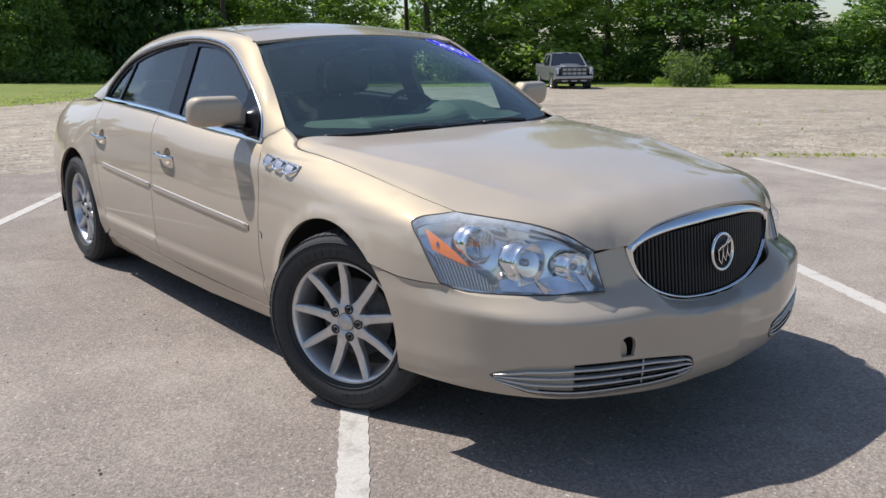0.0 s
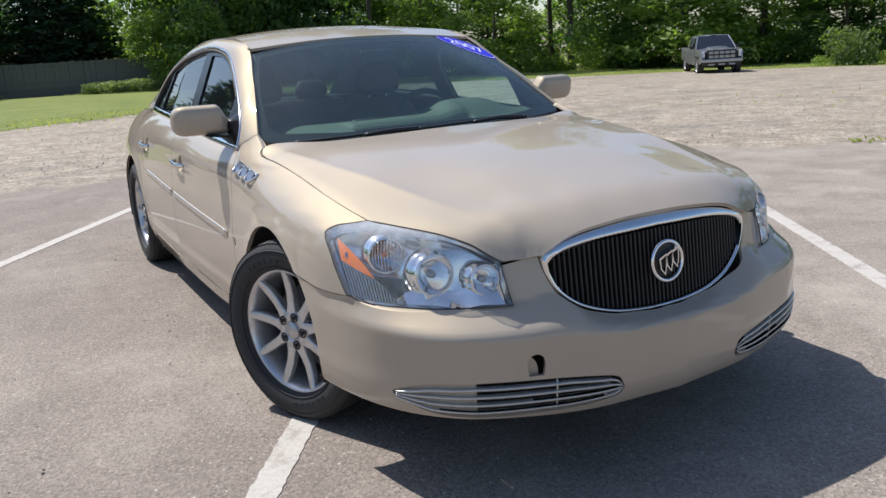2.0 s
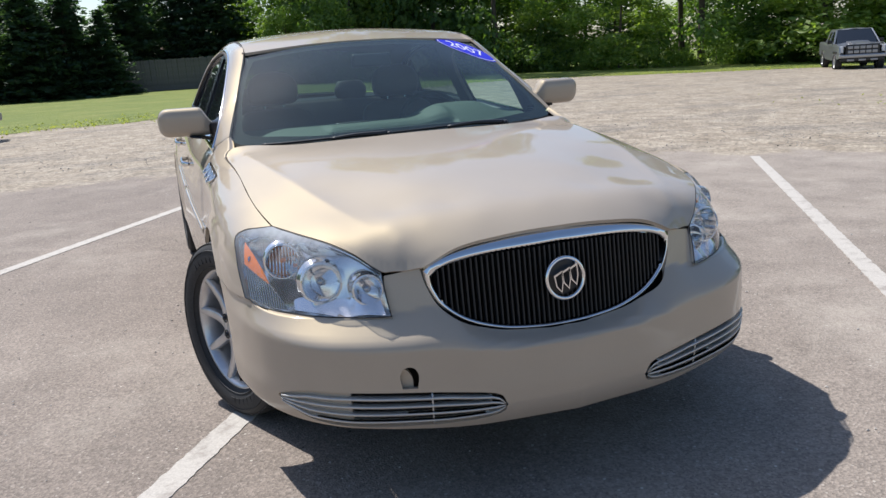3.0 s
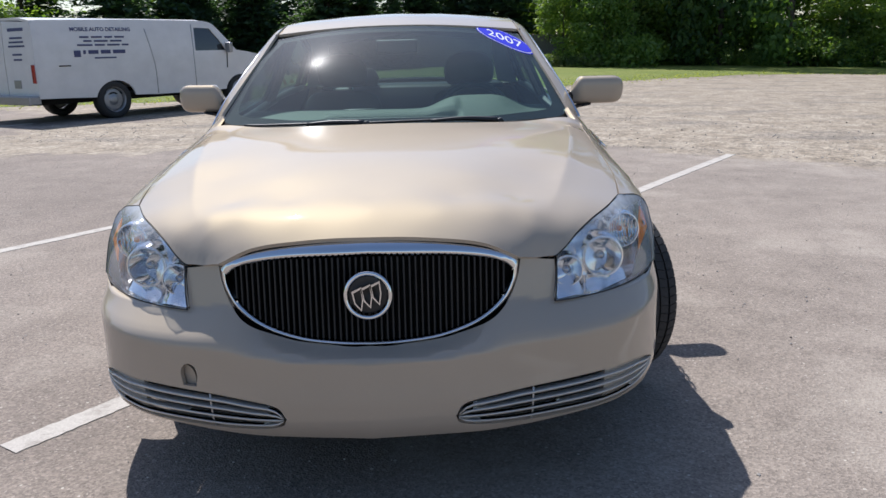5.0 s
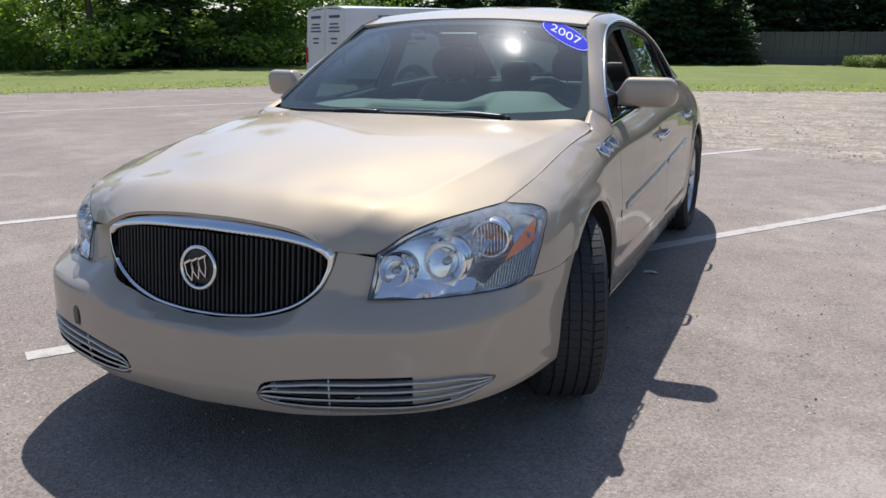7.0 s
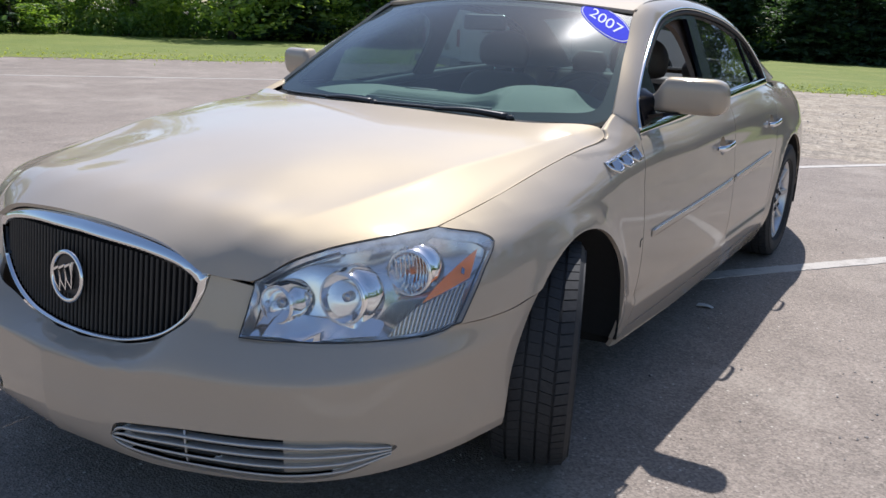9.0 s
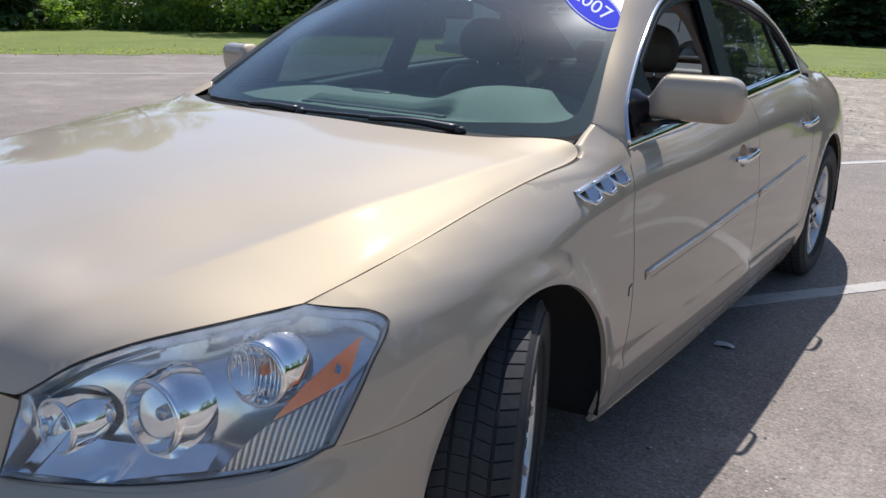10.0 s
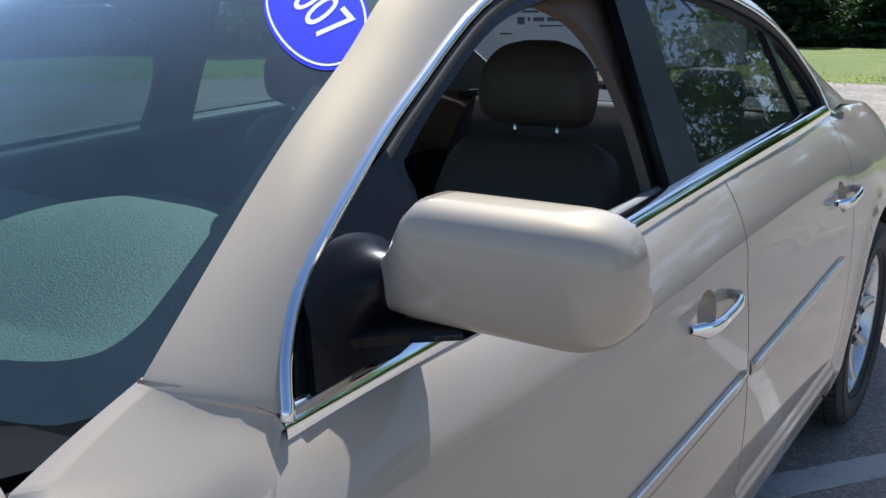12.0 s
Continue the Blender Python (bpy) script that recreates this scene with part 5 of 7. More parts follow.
for side in (1, -1):
    core = (0.4, 0.0, 0.4)
    lamp = shell("headlight", rim_ab, lambda a, c: tuple(lens_ab(a, c)), 0.03, LENS, car, side, depth=0.0, core=core, lift=0.0015, label="clear wraparound headlight with an amber marker")
    tube("gasket", [(p.x * side, p.y, p.z) for p in lens_rim], 0.0019, RUBBER, lamp, 6, "black lamp seal", closed=True)
    mid = (sum(p[0] for p in rim_ab) / len(rim_ab), sum(p[1] for p in rim_ab) / len(rim_ab))
    rim_in = shrink(rim_ab, mid, 0.93)
    shell("housing", rim_in, lambda a, c: tuple(lens_ab(a, c, 0.066 + 0.006 * math.sin(a * 34 + 0.7) * math.cos(c * 24))), 0.012, HOUSING, lamp, side, depth=0.0, core=core, label="silver inner housing")
    rows = []
    for p, q in zip(rim_ab + rim_ab[:1], rim_in + rim_in[:1]):
        mq = ((p[0] + q[0]) / 2, (p[1] + q[1]) / 2)
        rows.append([(v.x * side, v.y, v.z) for v in (lens_ab(*p, 0.001), lens_ab(*mq, 0.032), lens_ab(*q, 0.078))])
    loft("housing_wall", rows, HOUSING, lamp, core=(1.2 * side, -2.2, 1.6), label="silver housing wall")
    for nm, x, z, r, dep, sink in (("low_beam", 0.694, 0.654, 0.056, 0.06, 0.038), ("high_beam", 0.602, 0.650, 0.041, 0.05, 0.052), ("turn_bowl", 0.775, 0.710, 0.050, 0.045, 0.028)):
        n = lens_normal(x, z)
        aim = Vector((0.25 if nm == "turn_bowl" else 0.10, -1, 0.06)).normalized()
        p = Vector(lens_at(x, z)) - n * sink
        q = Vector((1, 0, 0)).rotation_difference(aim)
        m = Matrix.Translation(p) @ q.to_matrix().to_4x4()
        m = Matrix.Diagonal((side, 1, 1, 1)) @ m
        prof = [(-dep, 0.004), (-dep * 0.93, r * 0.35), (-dep * 0.7, r * 0.66), (-dep * 0.35, r * 0.88), (0.0, r), (0.006, r * 1.02), (0.007, r * 1.08), (0.002, r * 1.12), (-0.022, r * 1.14), (-0.024, r * 1.20), (-0.065, r * 1.26)]
        bowl = lathe(nm, prof, REFLECT, lamp, 40, "round chrome reflector bowl", m=m)
        lathe("bulb", [(-dep, 0.009), (-dep * 0.45, 0.009), (-dep * 0.30, 0.0075), (-dep * 0.22, 0.0)], AMBER if nm == "turn_bowl" else BULB, bowl, 16, m=m)
        lathe("trim_ring", [(0.004, r * 0.97), (0.009, r * 0.985), (0.010, r * 1.01), (0.008, r * 1.035), (0.002, r * 1.045)], CHROME, bowl, 40, "thin chrome ring", m=m)
        if nm == "turn_bowl":
            for k in range(-4, 5):
                x0 = k * r * 0.19
                hh = math.sqrt(r * r - x0 * x0) * 0.85
                tube("flute", [m @ Vector((-dep * 0.55 * (1 - (x0 / r) ** 2 - (v / r) ** 2 * 0.8), x0, v)) for v in np.linspace(-hh, hh, 7)], 0.0022, REFLECT, bowl, 6)
        else:
            lathe("bulb_shield", [(-dep * 0.20, 0.0), (-dep * 0.20, 0.011), (-dep * 0.55, 0.0125), (-dep * 0.56, 0.0)], DIM_CHROME, bowl, 20, "dark bulb shield", m=m)
            for q in (0.6, 2.7, 4.6):
                tube("reflector_facet", [m @ Vector((-dep * (1 - 0.93 * (g_ ** 2)) * 0.93, r * g_ * math.cos(q + 0.5 * g_), r * g_ * math.sin(q + 0.5 * g_))) for g_ in np.linspace(0.35, 0.95, 7)], 0.002, DIM_CHROME, bowl, 6)
    amber = run(curve([(0.845, 0.742), (0.851, 0.715), (0.857, 0.682)], 4), curve([(0.857, 0.682), (0.838, 0.664), (0.810, 0.642)], 4), curve([(0.810, 0.642), (0.820, 0.680), (0.832, 0.715), (0.845, 0.742)], 4))
    shell("amber_reflector", amber, lens_at, 0.012, AMBER, lamp, side, depth=0.004, core=core, lift=-0.002, label="amber side marker reflector")
    shell("amber_cell", [(0.838, 0.706), (0.8435, 0.701), (0.8465, 0.690), (0.841, 0.694)], lens_at, 0.006, DIM_CHROME, lamp, side, depth=0.002, core=core, lift=0.0005, label="small dark cell in the amber marker")
    rib = run(curve([(0.858, 0.676), (0.864, 0.600), (0.850, 0.586), (0.815, 0.577), (0.772, 0.574)], 4), curve([(0.772, 0.574), (0.785, 0.600), (0.804, 0.634)], 4), [(0.832, 0.656)])
    shell("ribbed_reflector", rib, lens_at, 0.012, RIBBED, lamp, side, depth=0.004, core=core, lift=-0.002, label="ribbed clear reflector")
    shell("lamp_shelf", run(curve([(0.53, 0.576), (0.64, 0.574), (0.76, 0.575)], 5), curve([(0.76, 0.575), (0.745, 0.604), (0.64, 0.612), (0.53, 0.622)], 5)), lambda x, z: tuple(Vector(lens_at(x, z)) - lens_normal(x, z) * 0.012 + Vector((0, (z - 0.575) * 1.1, 0))), 0.015, REFLECT, lamp, side, depth=0.004, core=core)

# ---- mirrors, handles, fender ports, lamps' marks ----
for side in (1, -1):
    rows = []
    for i in range(27):
        t = 0.5 - 0.5 * math.cos(math.pi * i / 26)
        x = 0.800 + ((1.062 if side > 0 else 1.034) - 0.800) * t
        end = (1 - max(0.0, (t - 0.74) / 0.26) ** 2.8) ** (1 / 2.6)
        grow = min(1.0, t / 0.23)
        neck = grow * grow * (3 - 2 * grow)
        h = (0.029 + 0.035 * neck) * max(0.012, end)
        cz_ = 1.017 + 0.031 * neck
        dpt = 0.060 * max(0.012, end * (0.56 + 0.44 * neck))
        row = []
        for k in range(40):
            a = 2 * math.pi * k / 40
            c, s = math.cos(a), math.sin(a)
            sc = abs(c) ** 0.55 * (1 if c > 0 else -1)
            ss = abs(s) ** 0.55 * (1 if s > 0 else -1)
            tuck = 0.012 * max(0.0, -ss) * neck
            row.append((x * side, 0.846 + (0.026 if side > 0 else 0.062) * t + sc * dpt * (1.0 if sc < 0 else 0.5) + tuck, cz_ + ss * h))
        rows.append(row)
    mir = loft("door_mirror", rows, PAINT, car, core=(0.958 * side, 0.852, 1.045), closed=True, label="body-coloured door mirror")
    mm = Matrix.Translation((0.955 * side if side > 0 else -0.935, 0.888 if side > 0 else 0.902, 1.048)) @ pose(0, 0, 0, 0, 0, 6 if side > 0 else -14)
    bm = bmesh.new()
    bm_box(bm, (0.170 if side > 0 else 0.150, 0.012, 0.100), bevel=0.0055, turn=mm)
    part("mirror_glass", bm, REFLECT, mir, "mirror glass", smooth=False)
    rows = []
    for f, r, w in ((0.0, 1.0, -0.10), (0.0, 1.0, 0.0), (0.2, 0.84, 0.10), (0.38, 0.72, 0.23), (0.55, 0.62, 0.40), (0.72, 0.54, 0.60), (0.87, 0.48, 0.80), (1.0, 0.44, 1.0), (1.0, 0.05, 1.0)):
        ring = []
        for j in range(32):
            a = 2 * math.pi * j / 32
            y, z = 0.806 + 0.036 * f + 0.080 * r * math.cos(a), 1.006 + 0.012 * f + 0.060 * r * math.sin(a)
            ring.append((((glass_x(y, z) + 0.0115) * (1 - w) + 0.820 * w) * side, y, z))
        rows.append(ring)
    loft("mirror_arm", rows, GLOSSBLACK, mir, core=(0.79 * side, 0.835, 1.0), closed=True, label="black mirror arm")
    rows = [[(x * side, y - a, z), (x * side, y - a, z + 0.010), (x * side, y + b, z + 0.010), (x * side, y + b, z)] for x, y, z, a, b in ((0.785, 0.79, 0.962, 0.07, 0.09), (0.82, 0.815, 0.968, 0.046, 0.06), (0.86, 0.838, 0.974, 0.040, 0.04), (0.905, 0.848, 0.980, 0.026, 0.02))]
    loft("mirror_foot", rows, BLACK, mir, core=(0.85 * side, 0.85, 0.965), closed=True, label="black foot under the mirror")
    sail = run(curve([(0.705, 0.942), (0.745, 1.030), (0.84, 1.098), (0.905, 1.132)], 5), curve([(0.905, 1.132), (0.918, 1.04), (0.922, 0.955)], 4))
    shell("mirror_sail", sail, on_glass, 0.03, GLOSSBLACK, mir, side, depth=0.01, lift=0.010, label="black triangular sail panel")

doors = {1: [], -1: []}
for o in list(car.children):
    if o.name.startswith(("front_door", "rear_door")):
        s = 1 if sum(v.co.x for v in o.data.vertices) > 0 else -1
        doors[s].append(o)
for side in (1, -1):
    for o in doors[side]:
        y0, z0 = (1.532, 0.800) if o.name.startswith("front") else (2.548, 0.823)
        cy_, cz_ = y0 - 0.02, z0 + 0.003
        rows = []
        for k, deep in ((1.0, 0.0), (0.97, 0.006), (0.90, 0.017), (0.72, 0.027), (0.40, 0.031), (0.02, 0.032)):
            ring = []
            for y, z in cup_line(cy_, cz_, k):
                p = flank(y, z)
                ring.append(((p[0] - deep) * side, p[1], p[2]))
            rows.append(ring)
        loft("handle_cup", rows, PAINT, o, core=(3.0 * side, cy_, cz_), closed=True, label="hollow behind the handle")
        rows = []
        for k in range(15):
            t = k / 14
            y = y0 - 0.095 + 0.19 * t
            rise = 0.034 * (1 - abs(2 * t - 1) ** 4) ** 0.5
            z = z0 - 0.003 + 0.012 * t
            x = side_x(y, z)
            h = 0.0115 + 0.004 * abs(2 * t - 1) ** 2
            h *= 0.45 if k in (0, 14) else 1
            row = []
            for j in range(10):
                a = 2 * math.pi * j / 10
                row.append(((x + rise - 0.002 + 0.008 * math.cos(a)) * side, y, z + h * math.sin(a)))
            rows.append(row)
        loft("door_handle", rows, CHROME, o, core=((side_x(y0, z0) + 0.02) * side, y0, z0), closed=True, label="chrome door handle")
    for k in range(3):
        y0, z0 = 0.316 + k * 0.0835, 0.857 + k * 0.0085
        out = [(y0 - 0.004, z0 + 0.004), (y0 + 0.080, z0 + 0.0135), (y0 + 0.086, z0 - 0.004), (y0 + 0.074, z0 - 0.017), (y0 + 0.036, z0 - 0.023), (y0 + 0.004, z0 - 0.010)]
        rim = run(*[curve([out[q], out[(q + 1) % 6]], 4) for q in range(6)])
        lip = [Vector(flank(a, b)) for a, b in rim]
        port = tube("fender_port", [((p.x + 0.0045 + 0.009 * min(1.0, max(0.0, (z0 - 0.002 - p.z) / 0.014))) * side, p.y, p.z) for p in lip], 0.0048, CHROME, car, 8, "chrome fender port with a sloping scoop", closed=True)
        cut = y0 + 0.036
        # a black sheet on the fender's skin paints the shade of an open port
        recess = run([(y0 - 0.002, z0 + 0.003), (cut, z0 + 0.008), (cut, z0 - 0.0215), (y0 + 0.034, z0 - 0.0218), (y0 + 0.005, z0 - 0.009)])
        shell("port_recess", recess, flank, 0.01, DARK, port, side, depth=0.0, lift=0.0035, label="dark sheet in place of the port's shaded hollow")
        ramp_line = run([(cut, z0 + 0.008), (y0 + 0.080, z0 + 0.0125), (y0 + 0.085, z0 - 0.004), (y0 + 0.073, z0 - 0.0165), (cut, z0 - 0.022)])
        shell("port_scoop", ramp_line, lambda y, z, c=cut, m=z0: (flank(y, z)[0] + 0.0015 + 0.16 * (y - c) - 0.12 * (z - m), y, z), 0.012, DIM_SATIN, port, side, depth=0.004, lift=0.0, label="chrome scoop inside the port")
    bar = []
    for k in range(16):
        y = 0.310 + 0.258 * k / 15
        z = 0.8615 + (y - 0.312) * 0.108
        bar.append([((flank(y, z + dz)[0] + dx) * side, y, z + dz) for dz, dx in ((0.004, -0.001), (0.004, 0.006), (0.002, 0.0085), (-0.0015, 0.0085), (-0.003, 0.004))])
    loft("port_bar", bar, CHROME, car, core=(0, 0.4, 0.6), label="chrome bar over the fender ports")
    for (y, z) in ((0.560, 0.572),):
        tube("side_mark", [((side_x(a, b) + 0.001) * side, a, b) for a, b in ((y - 0.012, z - 0.016), (y - 0.010, z + 0.006), (y + 0.008, z + 0.012))], 0.0014, BLACK, car, 6)

# ---- wipers and the price-year sticker ----
for pts, reach in (([(0.20, 0.396), (0.10, 0.390), (-0.02, 0.386), (-0.16, 0.385)], ((0.44, 0.424), (0.30, 0.404), (0.16, 0.392))),
                   ([(-0.30, 0.400), (-0.42, 0.418), (-0.54, 0.444), (-0.64, 0.474)], ((-0.12, 0.388), (-0.25, 0.394), (-0.36, 0.408)))):
    w = tube("wiper", [(x, y + 0.006, screen_z(x, y + 0.006) + 0.012) for x, y in curve(pts, 5)], 0.0055, BLACK, car, 8, "black windscreen wiper")
    arm = curve([(x, y - 0.004, screen_z(x, y) + 0.016 + 0.006 * (k == 1)) for k, (x, y) in enumerate(reach)], 6)
    tube("wiper_arm", arm, [0.0125 - 0.006 * k / (len(arm) - 1) for k in range(len(arm))], BLACK, w, 8, "broad black wiper arm")
    x, y = reach[0]
    tube("pivot_cap", [(x + 0.012, y - 0.004, screen_z(x, y) + 0.004), (x + 0.008, y - 0.004, screen_z(x, y) + 0.022)], [0.017, 0.013], BLACK, w, 12)

STICKER_BLUE = plain("sticker_blue", (0.035, 0.045, 0.62), 0.85, vary=0.06)
STICKER_WHITE = plain("sticker_white", (0.82, 0.82, 0.84), 0.85, vary=0.04)
for m_ in (STICKER_BLUE, STICKER_WHITE):
    m_.node_tree.nodes["Principled BSDF"].inputs["Specular IOR Level"].default_value = 0.15
SC = (0.518, 1.021)
SA = Vector((0.896, -0.445))
SB = Vector((-0.10, 0.990))


def on_screen(a, b, up):
    x, y = SC[0] + SA.x * a + SB.x * b, SC[1] + SA.y * a + SB.y * b
    return Vector((x, y, screen_z(x, y) + up))


def disc_sheet(name, ra, rb, up, material, parent, label=""):
    rows = [[on_screen(ra * k / 5 * math.cos(t), rb * k / 5 * math.sin(t), up) for t in np.linspace(0, 2 * math.pi, 49)[:-1]] for k in range(6)]
    rows[0] = [on_screen(0.001 * math.cos(t), 0.001 * math.sin(t), up) for t in np.linspace(0, 2 * math.pi, 49)[:-1]]
    return loft(name, rows, material, parent, core=(0.4, 1.0, 0.5), closed=True, label=label)


sticker = disc_sheet("year_sticker", 0.1500, 0.0780, 0.0012, STICKER_BLUE, car, "oval blue year sticker on the windscreen")
disc_sheet("sticker_border", 0.1440, 0.0735, 0.0020, STICKER_WHITE, sticker, "white border")
disc_sheet("sticker_field", 0.1395, 0.0695, 0.0028, STICKER_BLUE, sticker, "blue field")
txt = bpy.data.curves.new("year", "FONT")
txt.body = "2007"
txt.size = 0.091
txt.align_x = 'CENTER'
txt.align_y = 'CENTER'
txt.offset = 0.0002
tob = new("year_text_source", txt)
dg = bpy.context.evaluated_depsgraph_get()
tme = bpy.data.meshes.new_from_object(tob.evaluated_get(dg))
bpy.data.objects.remove(tob)
for v in tme.vertices:
    v.co = on_screen(v.co.x * 1.03, v.co.y * 1.0, 0.0036)
tme.materials.clear()
tme.materials.append(STICKER_WHITE)
tt = new("year", tme)
tt.parent = sticker
tagged(tt, "white numerals 2007")

# ---- interior ----
DASH = plain("grey_dash_vinyl", (0.100, 0.122, 0.096), 0.62, scale=330, grain=0.9, vary=0.42)
SEAT = plain("taupe_leather", (0.125, 0.094, 0.076), 0.5, scale=140, grain=0.15, vary=0.15)
PILLAR_TRIM = plain("brown_pillar_plastic", (0.13, 0.095, 0.075), 0.7, scale=200, grain=0.1)
LINER = plain("grey_headliner", (0.30, 0.29, 0.27), 0.9, scale=200, grain=0.1)
LEDGE = plain("grey_window_ledge", (0.16, 0.165, 0.16), 0.55, scale=150, grain=0.1)
TRIM = plain("dark_door_trim", (0.045, 0.043, 0.042), 0.6, scale=150, grain=0.1)


def soft_step(a, b, v):
    t = min(1.0, max(0.0, (v - a) / (b - a)))
    return t * t * (3 - 2 * t)


rows = []
for i in range(121):
    x = -0.69 + 1.38 * i / 120
    edge = 0.47 + 0.14 * (abs(x) / 0.7) ** 2.4
    hump = math.exp(-((x - 0.37) / 0.19) ** 4)
    row = []
    for k in range(57):
        t = k / 56
        y = edge + (1.00 - edge) * t
        z = 0.945 + 0.035 * math.sin(t * 2.2) + 0.058 * hump * max(0.0, math.sin((t - 0.18) / 0.82 * 2.6)) * (t > 0.18) - 0.05 * max(0.0, t - 0.85) / 0.15 * 0.6
        mid_ = 1 - soft_step(0.275, 0.315, abs(x + 0.015))
        z += mid_ * (0.012 * soft_step(0.628, 0.660, y) * (1 - soft_step(0.70, 0.86, y)) - 0.020 * soft_step(0.572, 0.586, y) * (1 - soft_step(0.614, 0.628, y)))
        row.append((x, y, z))
    row += [(x, 1.015, 0.90), (x, 1.02, 0.80), (x, 0.95, 0.60), (x, 0.90, 0.40)]
    rows.append(row)
dash = loft("dashboard", rows, DASH, car, core=(0, 0.8, 0.5), label="grey grained dashboard with a driver's binnacle")
bm = bmesh.new()
bm_box(bm, (0.575, 0.040, 0.010), (-0.015, 0.600, 0.9565), 0.003)
part("defroster_vent", bm, BLACK, dash, "black defroster slot", smooth=False)
lathe("speaker_grille", [(0.0, 0.0), (0.0, 0.9), (-0.002, 1.0), (-0.012, 1.0)], BLACK, dash, 32, "oval speaker grille", m=Matrix.Translation((-0.17, 0.785, 0.989)) @ pose(0, 0, 0, 0, -90, 0) @ Matrix.Diagonal((1, 0.036, 0.085, 1)))
wheel_m = Matrix.Translation((0.37, 1.16, 0.90)) @ pose(0, 0, 0, 65, 0, 0)
sw = tube("steering_wheel", [wheel_m @ Vector((0.185 * math.cos(a), 0.185 * math.sin(a), 0)) for a in np.linspace(0, 2 * math.pi, 37)[:-1]], 0.015, TRIM, car, 10, closed=True, label="dark steering wheel")
bm = bmesh.new()
bm_box(bm, (0.34, 0.05, 0.03), bevel=0.012, turn=wheel_m)
bm_box(bm, (0.15, 0.15, 0.05), bevel=0.02, turn=wheel_m)
part("steering_hub", bm, TRIM, sw, smooth=False)


def cushion(name, rows_c, parent, material=SEAT, label=""):
    """A padded form: rows of (centre, half width, half thickness, forward direction)."""
    rows = []
    fw = Vector(rows_c[0][3]).normalized()
    for px, py, pz, w, t in curve([(*c, w, t) for c, w, t, _ in rows_c], 5):
        c = Vector((px, py, pz))
        row = []
        for k in range(24):
            a = 2 * math.pi * k / 24
            ca, sa = math.cos(a), math.sin(a)
            ca = abs(ca) ** 0.72 * (1 if ca > 0 else -1)
            sa = abs(sa) ** 0.7 * (1 if sa > 0 else -1)
            row.append(c + Vector((w * ca, 0, 0)) + fw * t * sa)
        rows.append(row)
    mid_ = Vector(rows_c[len(rows_c) // 2][0])
    ob = loft(name, rows, material, parent, core=None, closed=True, label=label)
    return ob


def fix_normals(ob):
    bm = bmesh.new()
    bm.from_mesh(ob.data)
    bmesh.ops.remove_doubles(bm, verts=bm.verts, dist=1e-5)
    bmesh.ops.holes_fill(bm, edges=bm.edges, sides=0)
    bmesh.ops.recalc_face_normals(bm, faces=bm.faces)
    bm.to_mesh(ob.data)
    bm.free()
    ob.data.polygons.foreach_set("use_smooth", [True] * len(ob.data.polygons))
    return ob


for x in (0.37, -0.37):
    fw = (0, -0.94, 0.30)
    rows_c = [((x, 1.86, 0.55), 0.20, 0.03, fw), ((x, 1.87, 0.58), 0.235, 0.065, fw), ((x, 1.92, 0.75), 0.25, 0.075, fw), ((x, 1.985, 0.95), 0.235, 0.065, fw), ((x, 2.02, 1.04), 0.205, 0.052, fw), ((x, 2.03, 1.075), 0.15, 0.025, fw)]
    seat = fix_normals(cushion("front_seat", rows_c, car, label="dark taupe leather front seat"))
    up = (0, -0.15, 1)
    fix_normals(cushion("seat_cushion", [((x, 1.30, 0.50), 0.18, 0.03, up), ((x, 1.34, 0.50), 0.235, 0.07, up), ((x, 1.6, 0.49), 0.25, 0.08, up), ((x, 1.88, 0.47), 0.24, 0.07, up)], seat))
    fix_normals(cushion("headrest", [((x, 2.03, 1.105), 0.10, 0.02, fw), ((x, 2.025, 1.125), 0.135, 0.05, fw), ((x, 2.03, 1.19), 0.145, 0.06, fw), ((x, 2.04, 1.235), 0.130, 0.055, fw), ((x, 2.048, 1.268), 0.098, 0.040, fw), ((x, 2.05, 1.285), 0.05, 0.016, fw)], seat))
    for dx in (-0.055, 0.055):
        tube("headrest_post", [(x + dx, 2.03, 1.05), (x + dx, 2.032, 1.13)], 0.006, CHROME, seat, 8, "chrome headrest post")
    seat.matrix_basis = Matrix.Translation((0, -0.20, -0.06))
fw = (0, -0.92, 0.36)
bench = fix_normals(cushion("rear_bench", [((0, 2.72, 0.52), 0.55, 0.05, fw), ((0, 2.75, 0.60), 0.62, 0.08, fw), ((0, 2.86, 0.85), 0.62, 0.08, fw), ((0, 2.92, 0.98), 0.58, 0.05, fw)], car, label="dark leather rear bench"))
for x in (0.36, -0.36):
    fix_normals(cushion("rear_headrest", [((x, 2.93, 0.98), 0.10, 0.03, fw), ((x, 2.94, 1.05), 0.12, 0.045, fw), ((x, 2.96, 1.11), 0.09, 0.03, fw)], bench))
box("parcel_shelf", (1.3, 0.42, 0.03), (0, 3.12, 0.985), TRIM, car, 0.01)
box("cabin_floor", (1.5, 2.6, 0.03), (0, 1.85, 0.27), TRIM, car)
box("centre_console", (0.24, 1.0, 0.30), (0, 1.45, 0.45), TRIM, car, 0.03)
box("rear_mirror", (0.20, 0.03, 0.065), (0.0, 0.985, 1.265), BLACK, car, 0.012)
roof_in = [(x * 0.97, 1.85 + (y - 1.85) * 0.98) for x, y in mirror_poly(roof_half)]
shell("headliner", roof_in, lambda x, y: (x, y, roof_z(x, y) - 0.035), 0.07, LINER, car, depth=0.0, core=(0, 1.8, 5), label="grey cloth headliner")
